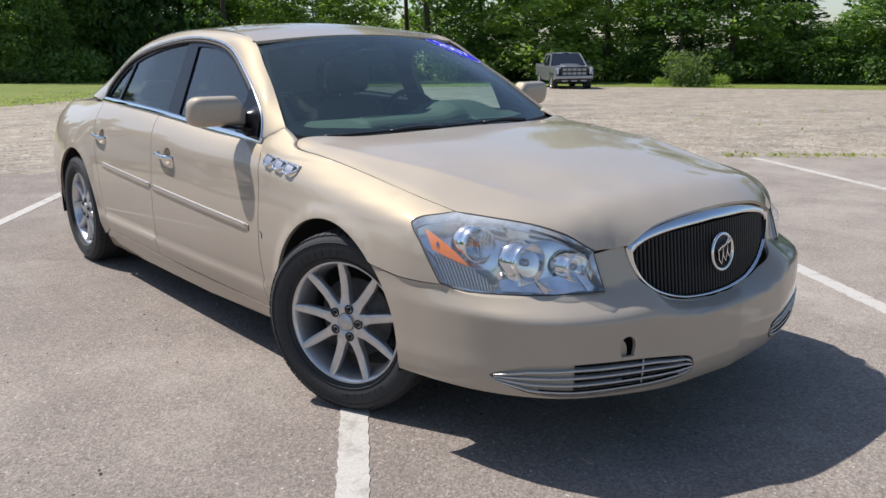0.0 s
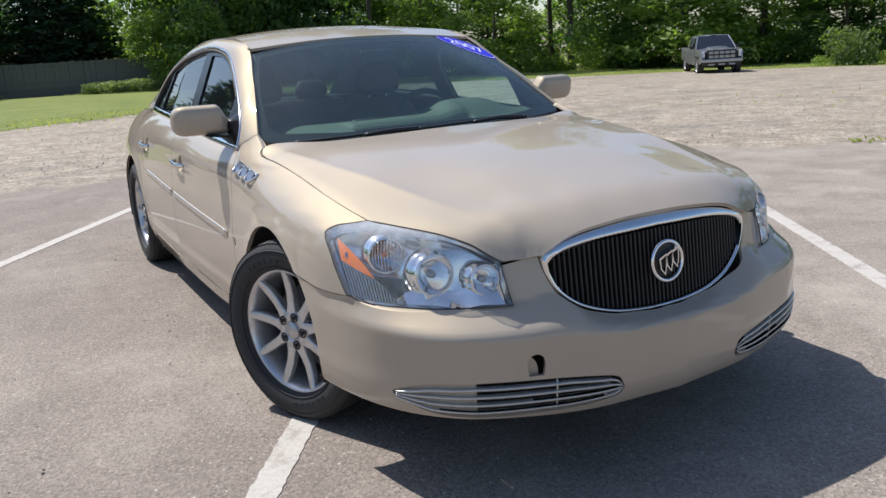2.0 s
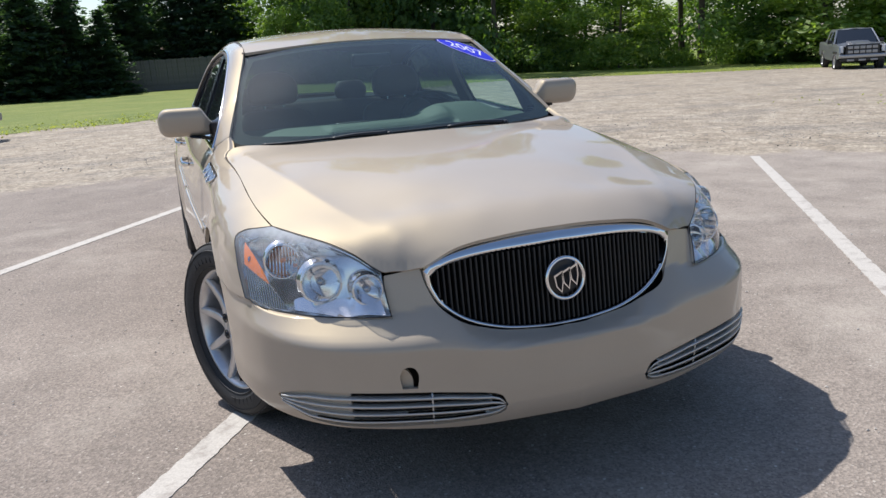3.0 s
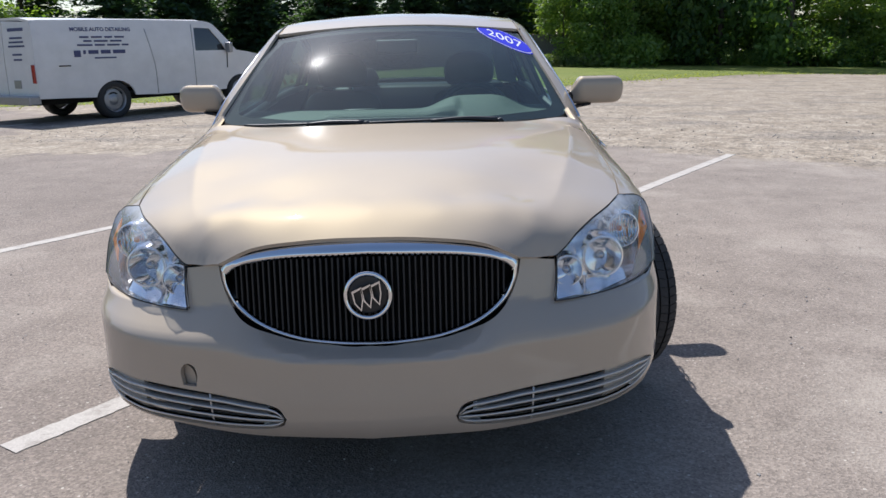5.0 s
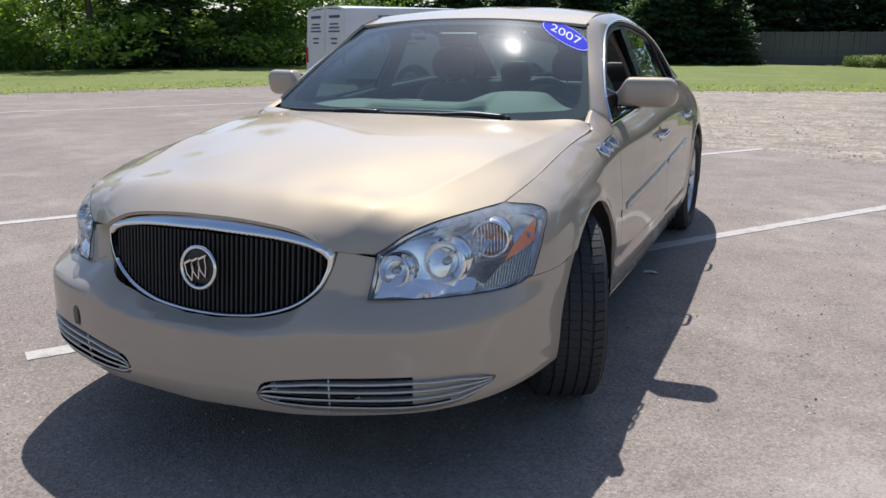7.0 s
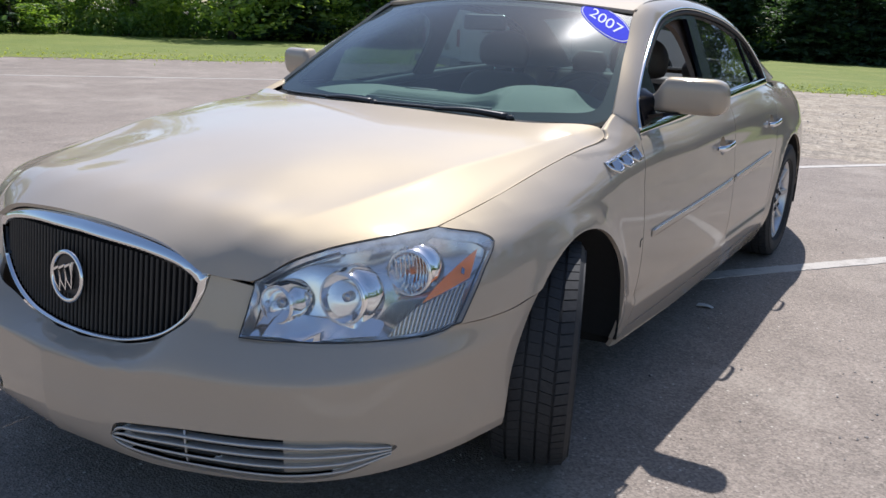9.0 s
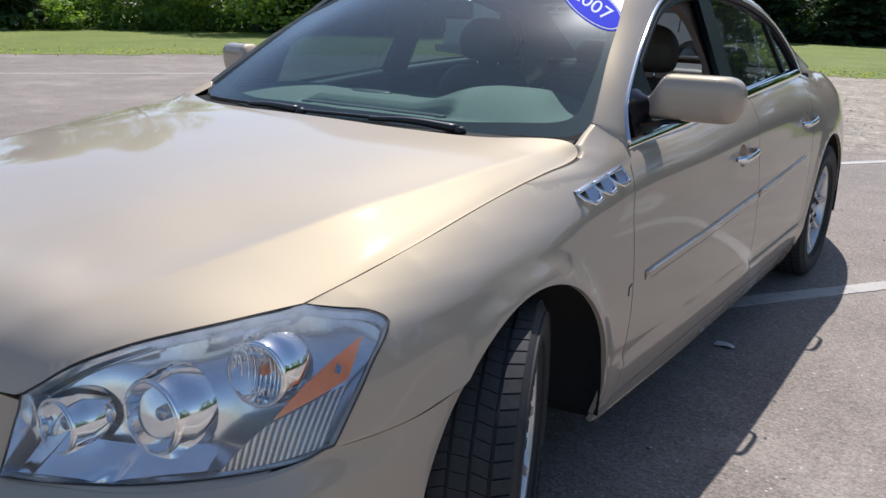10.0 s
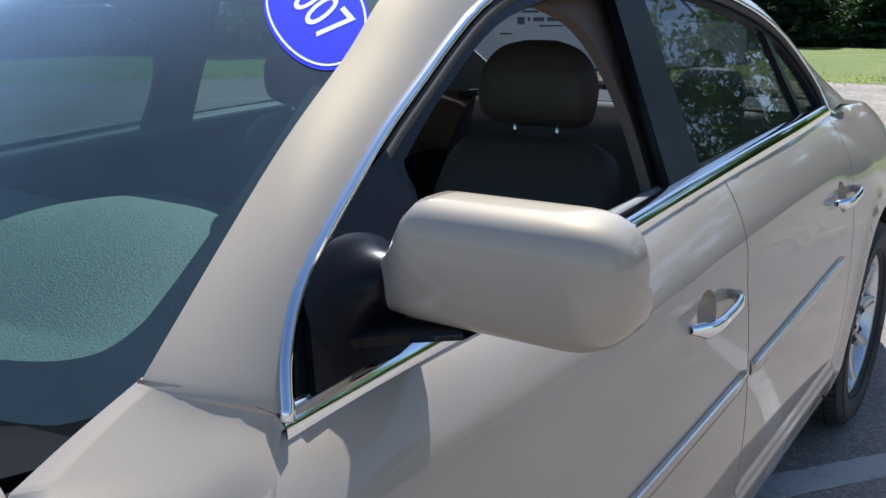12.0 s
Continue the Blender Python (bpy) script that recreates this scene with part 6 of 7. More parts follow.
for side in (1, -1):
    trim = [(0.70, 0.915), (0.70, 0.40), (2.70, 0.40), (2.72, 1.0), (2.1, 0.985), (1.6, 0.965), (1.1, 0.93)]
    shell("door_trim", trim, lambda y, z: (side_x(y, min(z, top_z(y) - 0.01)) - 0.075, y, z), 0.10, TRIM, car, side, depth=0.0, core=(4, 1.5, 0.6), label="dark inner door trim")
    tube("window_ledge", [((glass_x(y, 0.97) - 0.036) * side, y, top_z(y) - 0.008) for y in np.linspace(0.80, 2.66, 24)], 0.022, LEDGE, car, 8, "grey padded ledge under the side windows")
    rows = []
    for p, q in zip(curve(E_IN, 6), curve(E_OUT, 6)):
        rows.append([((p[0] - 0.02) * side, p[1] + 0.005, p[2] - 0.02), ((q[0] - 0.03) * side, q[1] + 0.01, q[2] - 0.012)])
    loft("pillar_trim", rows, LINER, car, core=(4 * side, 1.7, 3), label="grey inner pillar trim")
    shell("centre_pillar_trim", run(curve([(1.56, 0.98), (1.575, 1.10), (1.555, 1.20), (1.50, 1.262), (1.40, 1.295)], 4), [(1.40, 1.345), (1.70, 1.345)], curve([(1.70, 1.345), (1.72, 1.2), (1.72, 0.98)], 3)), lambda y, z: (glass_x(y, z) - 0.05, y, z), 0.06, PILLAR_TRIM, car, side, depth=0.02, core=(4, 1.6, 1.1))

# ---- the white van and the silver pickup ----
VAN_WHITE = plain("aged_white_van_paint", (0.72, 0.71, 0.70), 0.35, scale=3, vary=0.06, coat=0.4)
INK = plain("faded_blue_lettering", (0.06, 0.07, 0.16), 0.6, vary=0.2)
PICKUP_PAINT = plain("silver_grey_pickup_paint", (0.40, 0.41, 0.43), 0.28, 0.55, scale=3, vary=0.05, coat=0.8)
AUTO_GLASS = plain("dark_vehicle_glass", (0.012, 0.014, 0.016), 0.05, vary=0.1, coat=1.0)
STEEL = plain("dull_steel", (0.36, 0.36, 0.37), 0.45, 0.7)


def small_wheel(parent, at, r, w, material, spokes=0):
    """A wheel of a vehicle far off: tyre, rim and hub."""
    rim = lathe("wheel", [(-w * 0.4, r * 0.66), (0.0, r * 0.60), (w * 0.36, r * 0.64), (w * 0.46, r * 0.68), (w * 0.44, r * 0.70)], material, parent, 32)
    lathe("tyre", [(-w * 0.5, r * 0.66), (-w * 0.56, r * 0.85), (-w * 0.45, r * 0.99), (-w * 0.2, r), (w * 0.2, r), (w * 0.45, r * 0.99), (w * 0.56, r * 0.85), (w * 0.46, r * 0.67)], TYRE, rim, 40)
    if spokes:
        for k in range(spokes):
            a = 2 * math.pi * k / spokes
            bm = bmesh.new()
            bm_box(bm, (w * 0.14, r * 0.16, r * 0.60), (w * 0.33, 0, r * 0.36), 0.008)
            bmesh.ops.rotate(bm, cent=(0, 0, 0), matrix=Matrix.Rotation(a, 3, 'X'), verts=bm.verts)
            part("spoke", bm, material, rim, smooth=False)
    else:
        lathe("wheel_disc", [(w * 0.12, r * 0.60), (w * 0.30, r * 0.48), (w * 0.14, r * 0.34), (w * 0.30, r * 0.26), (w * 0.36, r * 0.12), (w * 0.36, 0.0)], material, rim, 32)
    rim.matrix_basis = Matrix.Translation(at) @ pose(0, 0, 0, 0, 0, 90 if at[1] > 0 else -90)
    return rim


def arch_cut(x, r, z0, c=0.36):
    a0 = math.asin((z0 - c) / r)
    return [(x - r * math.cos(a0 + (math.pi - 2 * a0) * k / 14), c + r * math.sin(a0 + (math.pi - 2 * a0) * k / 14)) for k in range(15)]


def van():
    v = thing("cargo_van", "old white cargo van with faded lettering on its flank", "van")
    wall = lambda x, z: (x, -(1.0 - 0.10 * max(0.0, (z - 0.95) / 1.1) ** 1.8 - 0.03 * max(0.0, 0.75 - z) - 0.10 * max(0.0, (x - 4.3)) ** 2), z)
    base = run([(0.0, 0.50), (0.6, 0.48)], arch_cut(1.5, 0.43, 0.46), [(2.4, 0.44), (3.7, 0.43)], arch_cut(4.55, 0.42, 0.45), [(5.15, 0.46), (5.36, 0.52)], curve([(5.36, 0.52), (5.38, 0.85), (5.33, 1.14), (5.22, 1.24)], 4),
               curve([(5.22, 1.24), (4.85, 1.31), (4.50, 1.36)], 4), curve([(4.50, 1.36), (4.22, 1.68), (3.95, 1.96), (3.72, 2.03)], 4), [(2.0, 2.04), (0.12, 2.01), (0.03, 1.95)])
    door_win = [(3.42, 1.36), (4.22, 1.36), (4.10, 1.56), (3.86, 1.86), (3.46, 1.88)]
    for s in (-1, 1):
        f = (lambda x, z: wall(x, z)) if s < 0 else (lambda x, z: (x, -wall(x, z)[1], z))
        side_ob = shell("side_wall", base, f, 0.12, VAN_WHITE, v, core=(2.5, 0, 1.0), depth=0.04, holes=[door_win])
        shell("door_window", door_win, f, 0.12, AUTO_GLASS, v, core=(2.5, 0, 1.0), depth=0.0, lift=-0.02, label="dark cab side window")
        for pts in ([(2.42, 0.46), (2.40, 1.1), (2.28, 1.85)], [(3.36, 0.46), (3.36, 1.2), (3.40, 1.95)], [(4.20, 0.95), (4.24, 1.36)], [(0.42, 1.12), (0.64, 1.12)]):
            tube("seam", [Vector(f(x, z)) + Vector((0, 0.002 * s, 0)) for x, z in curve(pts, 6)], 0.009 if len(pts) == 3 else 0.013, STEEL if len(pts) == 3 else BLACK, side_ob, 6, "dark panel seam")
    roofl = [(0.03, -0.90), (3.72, -0.90), (3.78, -0.6), (3.80, 0), (3.78, 0.6), (3.72, 0.90), (0.03, 0.90)]
    shell("roof", roofl, lambda x, y: (x, y, 2.085 - 0.055 * (y / 0.9) ** 4 - 0.02 * y * y - 0.05 * max(0, 0.25 - x)), 0.15, VAN_WHITE, v, core=(2, 0, 1), depth=0.05)
    scr = [(3.74, -0.86), (4.50, -0.93), (4.50, 0.93), (3.74, 0.86)]
    shell("windscreen", scr, lambda x, y: (x, y, 2.02 - (x - 3.74) * 0.87 - 0.04 * y * y), 0.15, AUTO_GLASS, v, core=(2, 0, 1), depth=0.02)
    shell("hood", [(4.46, -0.95), (5.26, -0.90), (5.26, 0.90), (4.46, 0.95)], lambda x, y: (x, y, 1.37 - (x - 4.46) * 0.16 - 0.05 * y * y), 0.15, VAN_WHITE, v, core=(4, 0, 0.5))
    shell("front_panel", [(-0.90, 0.50), (0.90, 0.50), (0.90, 1.22), (-0.90, 1.22)], lambda y, z: (5.36 - 0.08 * y * y - 0.15 * max(0, z - 0.9) ** 2, y, z), 0.15, VAN_WHITE, v, core=(4, 0, 0.8))
    box("front_bumper", (0.12, 1.9, 0.18), (5.42, 0, 0.52), STEEL, v, 0.03)
    for s in (-1, 1):
        d = shell("rear_cargo_door", [(0.01 * s, 0.52), (0.985 * s, 0.52), (0.985 * s, 1.0), (0.88 * s, 1.97), (0.01 * s, 2.02)], lambda y, z: (0.0 + 0.05 * max(0, z - 1.2) ** 2, y, z), 0.15, VAN_WHITE, v, core=(2, 0, 1))
        bm = bmesh.new()
        bm_box(bm, (0.04, 0.07, 0.36), (-0.015, 0.915 * s, 0.98), 0.01)
        part("tail_light", bm, TAIL, v, "red tail light", smooth=False)
        bm = bmesh.new()
        for k, (w, z) in enumerate(((0.50, 1.84), (0.40, 1.68), (0.46, 1.60), (0.52, 1.52), (0.30, 1.36), (0.26, 1.26))):
            bm_box(bm, (0.004, w, 0.035 if k else 0.06), (-0.004 + 0.05 * max(0, z - 1.2) ** 2, 0.45 * s, z))
        part("lettering", bm, INK, d, "faded rows of blue lettering", smooth=False)
        for at in ((1.46, 0.88 * s, 0.0), (4.55, 0.86 * s, 0.0)):
            w = small_wheel(v, at, 0.345, 0.22, STEEL)
            w.matrix_basis = Matrix.Translation((at[0], at[1], 0.345 * 1.137)) @ Matrix.Diagonal((1, 1, 1.137, 1)) @ pose(0, 0, 0, 0, 0, 90 * s)
        box("wing_mirror", (0.10, 0.16, 0.24), (4.22, 1.08 * s, 1.42), STEEL, v, 0.03)
    box("door_plate", (0.01, 0.22, 0.16), (-0.008, -0.35, 0.78), STEEL, v, 0.004)
    box("rear_bumper", (0.22, 1.95, 0.17), (-0.08, 0, 0.47), STEEL, v, 0.02)
    box("chassis", (4.9, 1.2, 0.14), (2.6, 0, 0.42), DARK, v, 0.02)
    box("cargo_floor", (3.3, 1.85, 0.05), (1.75, 0, 0.52), DARK, v)
    box("cab_bulkhead", (0.05, 1.8, 1.35), (3.2, 0, 1.25), DARK, v)
    # the flank's lettering
    txt = bpy.data.curves.new("sign", "FONT")
    txt.body = "MOBILE AUTO DETAILING"
    txt.size = 0.105
    txt.align_x = 'CENTER'
    txt.offset = 0.003
    src = new("sign_source", txt)
    me = bpy.data.meshes.new_from_object(src.evaluated_get(bpy.context.evaluated_depsgraph_get()))
    bpy.data.objects.remove(src)
    for q in me.vertices:
        x, z = 1.35 + q.co.x, 1.80 + q.co.y
        q.co = (x, wall(x, z)[1] - 0.006, z)
    me.materials.clear()
    me.materials.append(INK)
    sign = new("sign_heading", me)
    sign.parent = v
    tagged(sign, "blue heading MOBILE AUTO DETAILING")
    bm = bmesh.new()
    rnd = random.Random(8)
    for z, h, spans in ((1.68, 0.035, (0.18, 0.22, 0.16, 0.2)), (1.60, 0.035, (0.16, 0.28, 0.24)), (1.52, 0.035, (0.3, 0.2, 0.26, 0.14)), (1.38, 0.075, (0.05, 0.20, 0.20, 0.26)), (1.26, 0.03, (0.45,))):
        x = 1.35 - (sum(spans) + 0.05 * (len(spans) - 1)) / 2
        for w in spans:
            bm_box(bm, (w, 0.004, h), (x + w / 2, wall(x, z)[1] - 0.006, z))
            x += w + 0.05
    bm_box(bm, (0.13, 0.004, 0.13), (0.80, wall(0.8, 1.36)[1] - 0.006, 1.35))
    part("sign_rows", bm, INK, v, "unreadable rows of small blue lettering", smooth=False)
    v.matrix_basis = pose(-8.129, 12.961, 0.0, 0, 0, 55.4) @ Matrix.Diagonal((1.074, 1.074, 0.945, 1))
    return v


van()


def pickup():
    v = thing("pickup_truck", "silver-grey crew-cab pickup parked on the grass", "truck")
    wall = lambda x, z: (x, -(0.93 - 0.22 * max(0.0, (z - 1.12) / 0.7) ** 1.1 - 0.03 * max(0.0, 0.7 - z) - 0.08 * max(0.0, x - 4.7) ** 2), z)
    base = run([(0.0, 0.62), (0.5, 0.58)], arch_cut(1.15, 0.46, 0.52, 0.40), [(1.9, 0.45), (3.5, 0.44)], arch_cut(4.42, 0.46, 0.52, 0.40), [(5.05, 0.55), (5.28, 0.60)], curve([(5.28, 0.60), (5.32, 0.85), (5.25, 1.10)], 4),
               curve([(5.25, 1.10), (4.7, 1.19), (3.95, 1.21)], 4), [(1.62, 1.16), (1.58, 1.24), (0.02, 1.22)])
    for s in (-1, 1):
        f = (lambda x, z: wall(x, z)) if s < 0 else (lambda x, z: (x, -wall(x, z)[1], z))
        shell("side_wall", base, f, 0.12, PICKUP_PAINT, v, core=(2.5, 0, 0.8), depth=0.05)
        cab = run([(1.68, 1.16), (3.93, 1.21)], curve([(3.93, 1.21), (3.55, 1.55), (3.25, 1.78), (2.9, 1.83), (2.2, 1.82), (1.85, 1.76)], 4))
        w1, w2 = [(1.86, 1.24), (2.55, 1.25), (2.55, 1.72), (1.98, 1.70)], [(2.66, 1.25), (3.66, 1.27), (3.20, 1.70), (2.66, 1.73)]
        shell("cab_side", cab, f, 0.12, PICKUP_PAINT, v, core=(2.5, 0, 0.8), depth=0.05, lift=0.002, holes=[w1, w2])
        for w in (w1, w2):
            shell("side_window", w, f, 0.12, AUTO_GLASS, v, core=(2.5, 0, 0.8), depth=0.0, lift=-0.015)
        small_wheel(v, (1.15, 0.82 * s, 0.40), 0.40, 0.26, ALLOY, 6)
        small_wheel(v, (4.42, 0.82 * s, 0.40), 0.40, 0.26, ALLOY, 6)
        box("wing_mirror", (0.10, 0.20, 0.16), (3.62, 1.02 * s, 1.28), BLACK, v, 0.03)
        box("headlight", (0.10, 0.17, 0.30), (5.21, 0.81 * s, 0.97), LENS_FAR, v, 0.03, label="pale headlight")
        box("wheel_flare", (0.95, 0.06, 0.08), (4.42, 0.93 * s, 0.84), BLACK, v, 0.02)
    shell("roof", [(1.85, -0.70), (3.2, -0.70), (3.25, 0), (3.2, 0.70), (1.85, 0.70)], lambda x, y: (x, y, 1.86 - 0.09 * (y / 0.7) ** 4 - 0.03 * (x - 2.6) ** 2), 0.15, PICKUP_PAINT, v, core=(2.5, 0, 0.8))
    shell("windscreen", [(3.22, -0.68), (3.95, -0.80), (3.95, 0.80), (3.22, 0.68)], lambda x, y: (x, y, 1.82 - (x - 3.22) * 0.82 - 0.05 * y * y), 0.15, AUTO_GLASS, v, core=(2.5, 0, 0.8))
    shell("hood", [(3.90, -0.90), (5.24, -0.84), (5.24, 0.84), (3.90, 0.90)], lambda x, y: (x, y, 1.25 - (x - 3.9) * 0.06 + 0.03 * math.cos(y * 4) - 0.04 * y * y), 0.12, PICKUP_PAINT, v, core=(2.5, 0, 0.5))
    shell("tailgate", [(-0.9, 0.62), (0.9, 0.62), (0.9, 1.22), (-0.9, 1.22)], lambda y, z: (0.02, y, z), 0.2, PICKUP_PAINT, v, core=(2.5, 0, 0.8))
    g = box("front_grille", (0.08, 1.30, 0.44), (5.26, 0, 0.96), BLACK, v, 0.03, label="black grille with silver blocks")
    for i in range(-2, 3):
        for k in (0, 1):
            bm = bmesh.new()
            bm_box(bm, (0.05, 0.20, 0.13), (5.29, i * 0.235, 0.86 + k * 0.19), 0.02)
            part("grille_block", bm, STEEL, g, smooth=False)
    box("front_bumper", (0.18, 1.82, 0.16), (5.27, 0, 0.68), PICKUP_PAINT, v, 0.05)
    box("air_dam", (0.12, 1.70, 0.16), (5.24, 0, 0.53), BLACK, v, 0.03, label="black lower bumper")
    for y in (-0.45, 0.0, 0.45):
        box("skid_plate", (0.10, 0.28, 0.09), (5.28, y, 0.50), STEEL, v, 0.02)
    for s in (-1, 1):
        box("fog_lamp", (0.10, 0.16, 0.16), (5.26, 0.74 * s, 0.66), BLACK, v, 0.03)
    shell("hood_bulge", [(3.98, -0.42), (5.16, -0.36), (5.16, 0.36), (3.98, 0.42)], lambda x, y: (x, y, 1.315 - (x - 3.9) * 0.06 - 0.10 * abs(y) ** 2), 0.12, PICKUP_PAINT, v, core=(2.5, 0, 0.5), depth=0.05)
    box("bed_floor", (1.6, 1.7, 0.05), (0.82, 0, 0.75), DARK, v)
    box("cab_back", (0.05, 1.5, 1.1), (1.75, 0, 1.15), PICKUP_PAINT, v, 0.02)
    box("chassis", (4.9, 1.2, 0.16), (2.6, 0, 0.46), DARK, v, 0.02)
    box("cab_floor", (3.4, 1.7, 0.05), (3.3, 0, 0.55), DARK, v)
    h = radians(233.7)
    p = Vector((25.55, 22.15, 0)) - Vector((math.cos(h), math.sin(h), 0)) * 4.42
    v.matrix_basis = pose(p.x, p.y, ground_z(p.x - 1, p.y) + 0.01, 0, 0.6, 233.7) @ Matrix.Diagonal((0.92, 0.92, 0.87, 1))
    return v


LENS_FAR = plain("pale_lamp_plastic", (0.7, 0.72, 0.74), 0.15, coat=1.0)
pickup()

# ---- trees, fence, hedge and ground cover ----
def leaf_material(name, lo, mid_, hi):
    m, nt, b = mat(name)
    out = nt.nodes["Material Output"]
    geo = nt.nodes.new("ShaderNodeNewGeometry")
    info = nt.nodes.new("ShaderNodeObjectInfo")
    k = maths(nt, "ADD", maths(nt, "MULTIPLY", geo.outputs["Random Per Island"], 0.40), maths(nt, "MULTIPLY", info.outputs["Random"], 0.60))
    col = ramp(nt, k, [(0.1, lo), (0.5, mid_), (0.95, hi)]).outputs[0]
    nt.links.new(col, b.inputs["Base Color"])
    put_in(b, Roughness=0.55)
    tr = nt.nodes.new("ShaderNodeBsdfTranslucent")
    nt.links.new(mixc(nt, 1.0, col, (1.5, 1.6, 0.6), "MULTIPLY"), tr.inputs[0])
    mx = nt.nodes.new("ShaderNodeMixShader")
    mx.inputs[0].default_value = 0.5
    nt.links.new(b.outputs[0], mx.inputs[1])
    nt.links.new(tr.outputs[0], mx.inputs[2])
    nt.links.new(mx.outputs[0], out.inputs[0])
    return m


LEAF = leaf_material("broad_leaves", (0.055, 0.112, 0.034), (0.150, 0.240, 0.060), (0.310, 0.385, 0.095))
NEEDLE = leaf_material("dark_needles", (0.034, 0.070, 0.044), (0.060, 0.110, 0.064), (0.105, 0.165, 0.088))
HEDGE_LEAF = leaf_material("pale_hedge_leaves", (0.10, 0.15, 0.05), (0.17, 0.22, 0.09), (0.32, 0.36, 0.22))
BARK = plain("rough_bark", (0.085, 0.066, 0.050), 0.9, scale=9, grain=0.6, vary=0.35)


def leaf_mesh(name, centres, normals, sizes, material, rng):
    """Many small bent leaves, each of two triangles, at given places."""
    n = len(centres)
    t = rng.normal(size=(n, 3))
    t -= normals * (t * normals).sum(1)[:, None]
    t /= np.linalg.norm(t, axis=1)[:, None] + 1e-9
    w = np.cross(normals, t)
    s = sizes[:, None]
    v = np.empty((n, 4, 3))
    v[:, 0] = centres - t * s
    v[:, 1] = centres + w * s * 0.55 + normals * s * 0.12
    v[:, 2] = centres + t * s
    v[:, 3] = centres - w * s * 0.55 + normals * s * 0.12
    me = bpy.data.meshes.new(name)
    idx = np.arange(n * 4).reshape(n, 4)
    faces = np.concatenate([idx[:, [0, 1, 2]], idx[:, [0, 2, 3]]])
    me.from_pydata(v.reshape(-1, 3).tolist(), [], faces.tolist())
    me.materials.append(material)
    return me


def clumps(rng, spots, radii, per, size):
    cs, ns, ss = [], [], []
    for c, r in zip(spots, radii):
        d = rng.normal(size=(per, 3))
        d /= np.linalg.norm(d, axis=1)[:, None]
        k = r * rng.uniform(0.35, 1.08, per) ** 0.55
        cs.append(c + d * k[:, None] * (1, 1, 0.72))
        q = d + rng.normal(size=(per, 3)) * 0.7 + (0, 0, 0.4)
        ns.append(q / np.linalg.norm(q, axis=1)[:, None])
        ss.append(rng.uniform(0.6, 1.25, per) * size)
    return np.concatenate(cs), np.concatenate(ns), np.concatenate(ss)


def trunk_object(parent, height, r, limbs, seed):
    rnd = random.Random(seed)
    bm = bmesh.new()

    def stick(pts, rs, sides=7):
        rings = []
        for p, q in zip(pts, rs):
            rings.append([bm.verts.new((p[0] + q * math.cos(2 * math.pi * k / sides), p[1] + q * math.sin(2 * math.pi * k / sides), p[2])) for k in range(sides)])
        for a, b in zip(rings, rings[1:]):
            for k in range(sides):
                bm.faces.new((a[k], a[(k + 1) % sides], b[(k + 1) % sides], b[k]))
    x = y = 0.0
    pts, rs = [(0, 0, -0.3)], [r * 1.35]
    for k in range(1, 9):
        x, y = x + rnd.uniform(-.12, .12), y + rnd.uniform(-.12, .12)
        pts.append((x, y, height * k / 8))
        rs.append(r * (1 - 0.85 * k / 8))
    stick(pts, rs, 9)
    for k in range(limbs):
        z = height * rnd.uniform(0.18, 0.85)
        a = rnd.uniform(0, 6.28)
        ln = rnd.uniform(1.2, 2.8) * (1.1 - z / height)
        p = pts[min(8, int(z / height * 8))]
        stick([(p[0], p[1], z), (p[0] + math.cos(a) * ln * 0.5, p[1] + math.sin(a) * ln * 0.5, z + ln * 0.35), (p[0] + math.cos(a) * ln, p[1] + math.sin(a) * ln, z + ln * 0.6)], [r * 0.35, r * 0.2, r * 0.06], 5)
    return part("trunk", bm, BARK, parent)


def broad_tree(seed, height, wide, low, label):
    rng = np.random.default_rng(seed)
    t = thing("tree", label, "tree", "trees at the edge of the lot")
    trunk_object(t, height * 0.86, 0.09 + 0.006 * height, 12, seed)
    n = 32
    z = rng.uniform(low, height, n)
    f = (z - low) / (height - low)
    prof = wide * np.sqrt(np.clip(1 - (2 * f - 0.85) ** 2 / 1.45, 0.06, 1))
    a = rng.uniform(0, 2 * math.pi, n)
    rr = prof * rng.uniform(0.25, 1.0, n) ** 0.5
    spots = np.stack([rr * np.cos(a), rr * np.sin(a), z], 1)
    c, nn, s = clumps(rng, spots, rng.uniform(0.9, 1.9, n), 215, 0.18)
    me = leaf_mesh("crown", c, nn, s, LEAF, rng)
    o = new("crown", me)
    o.parent = t
    return t


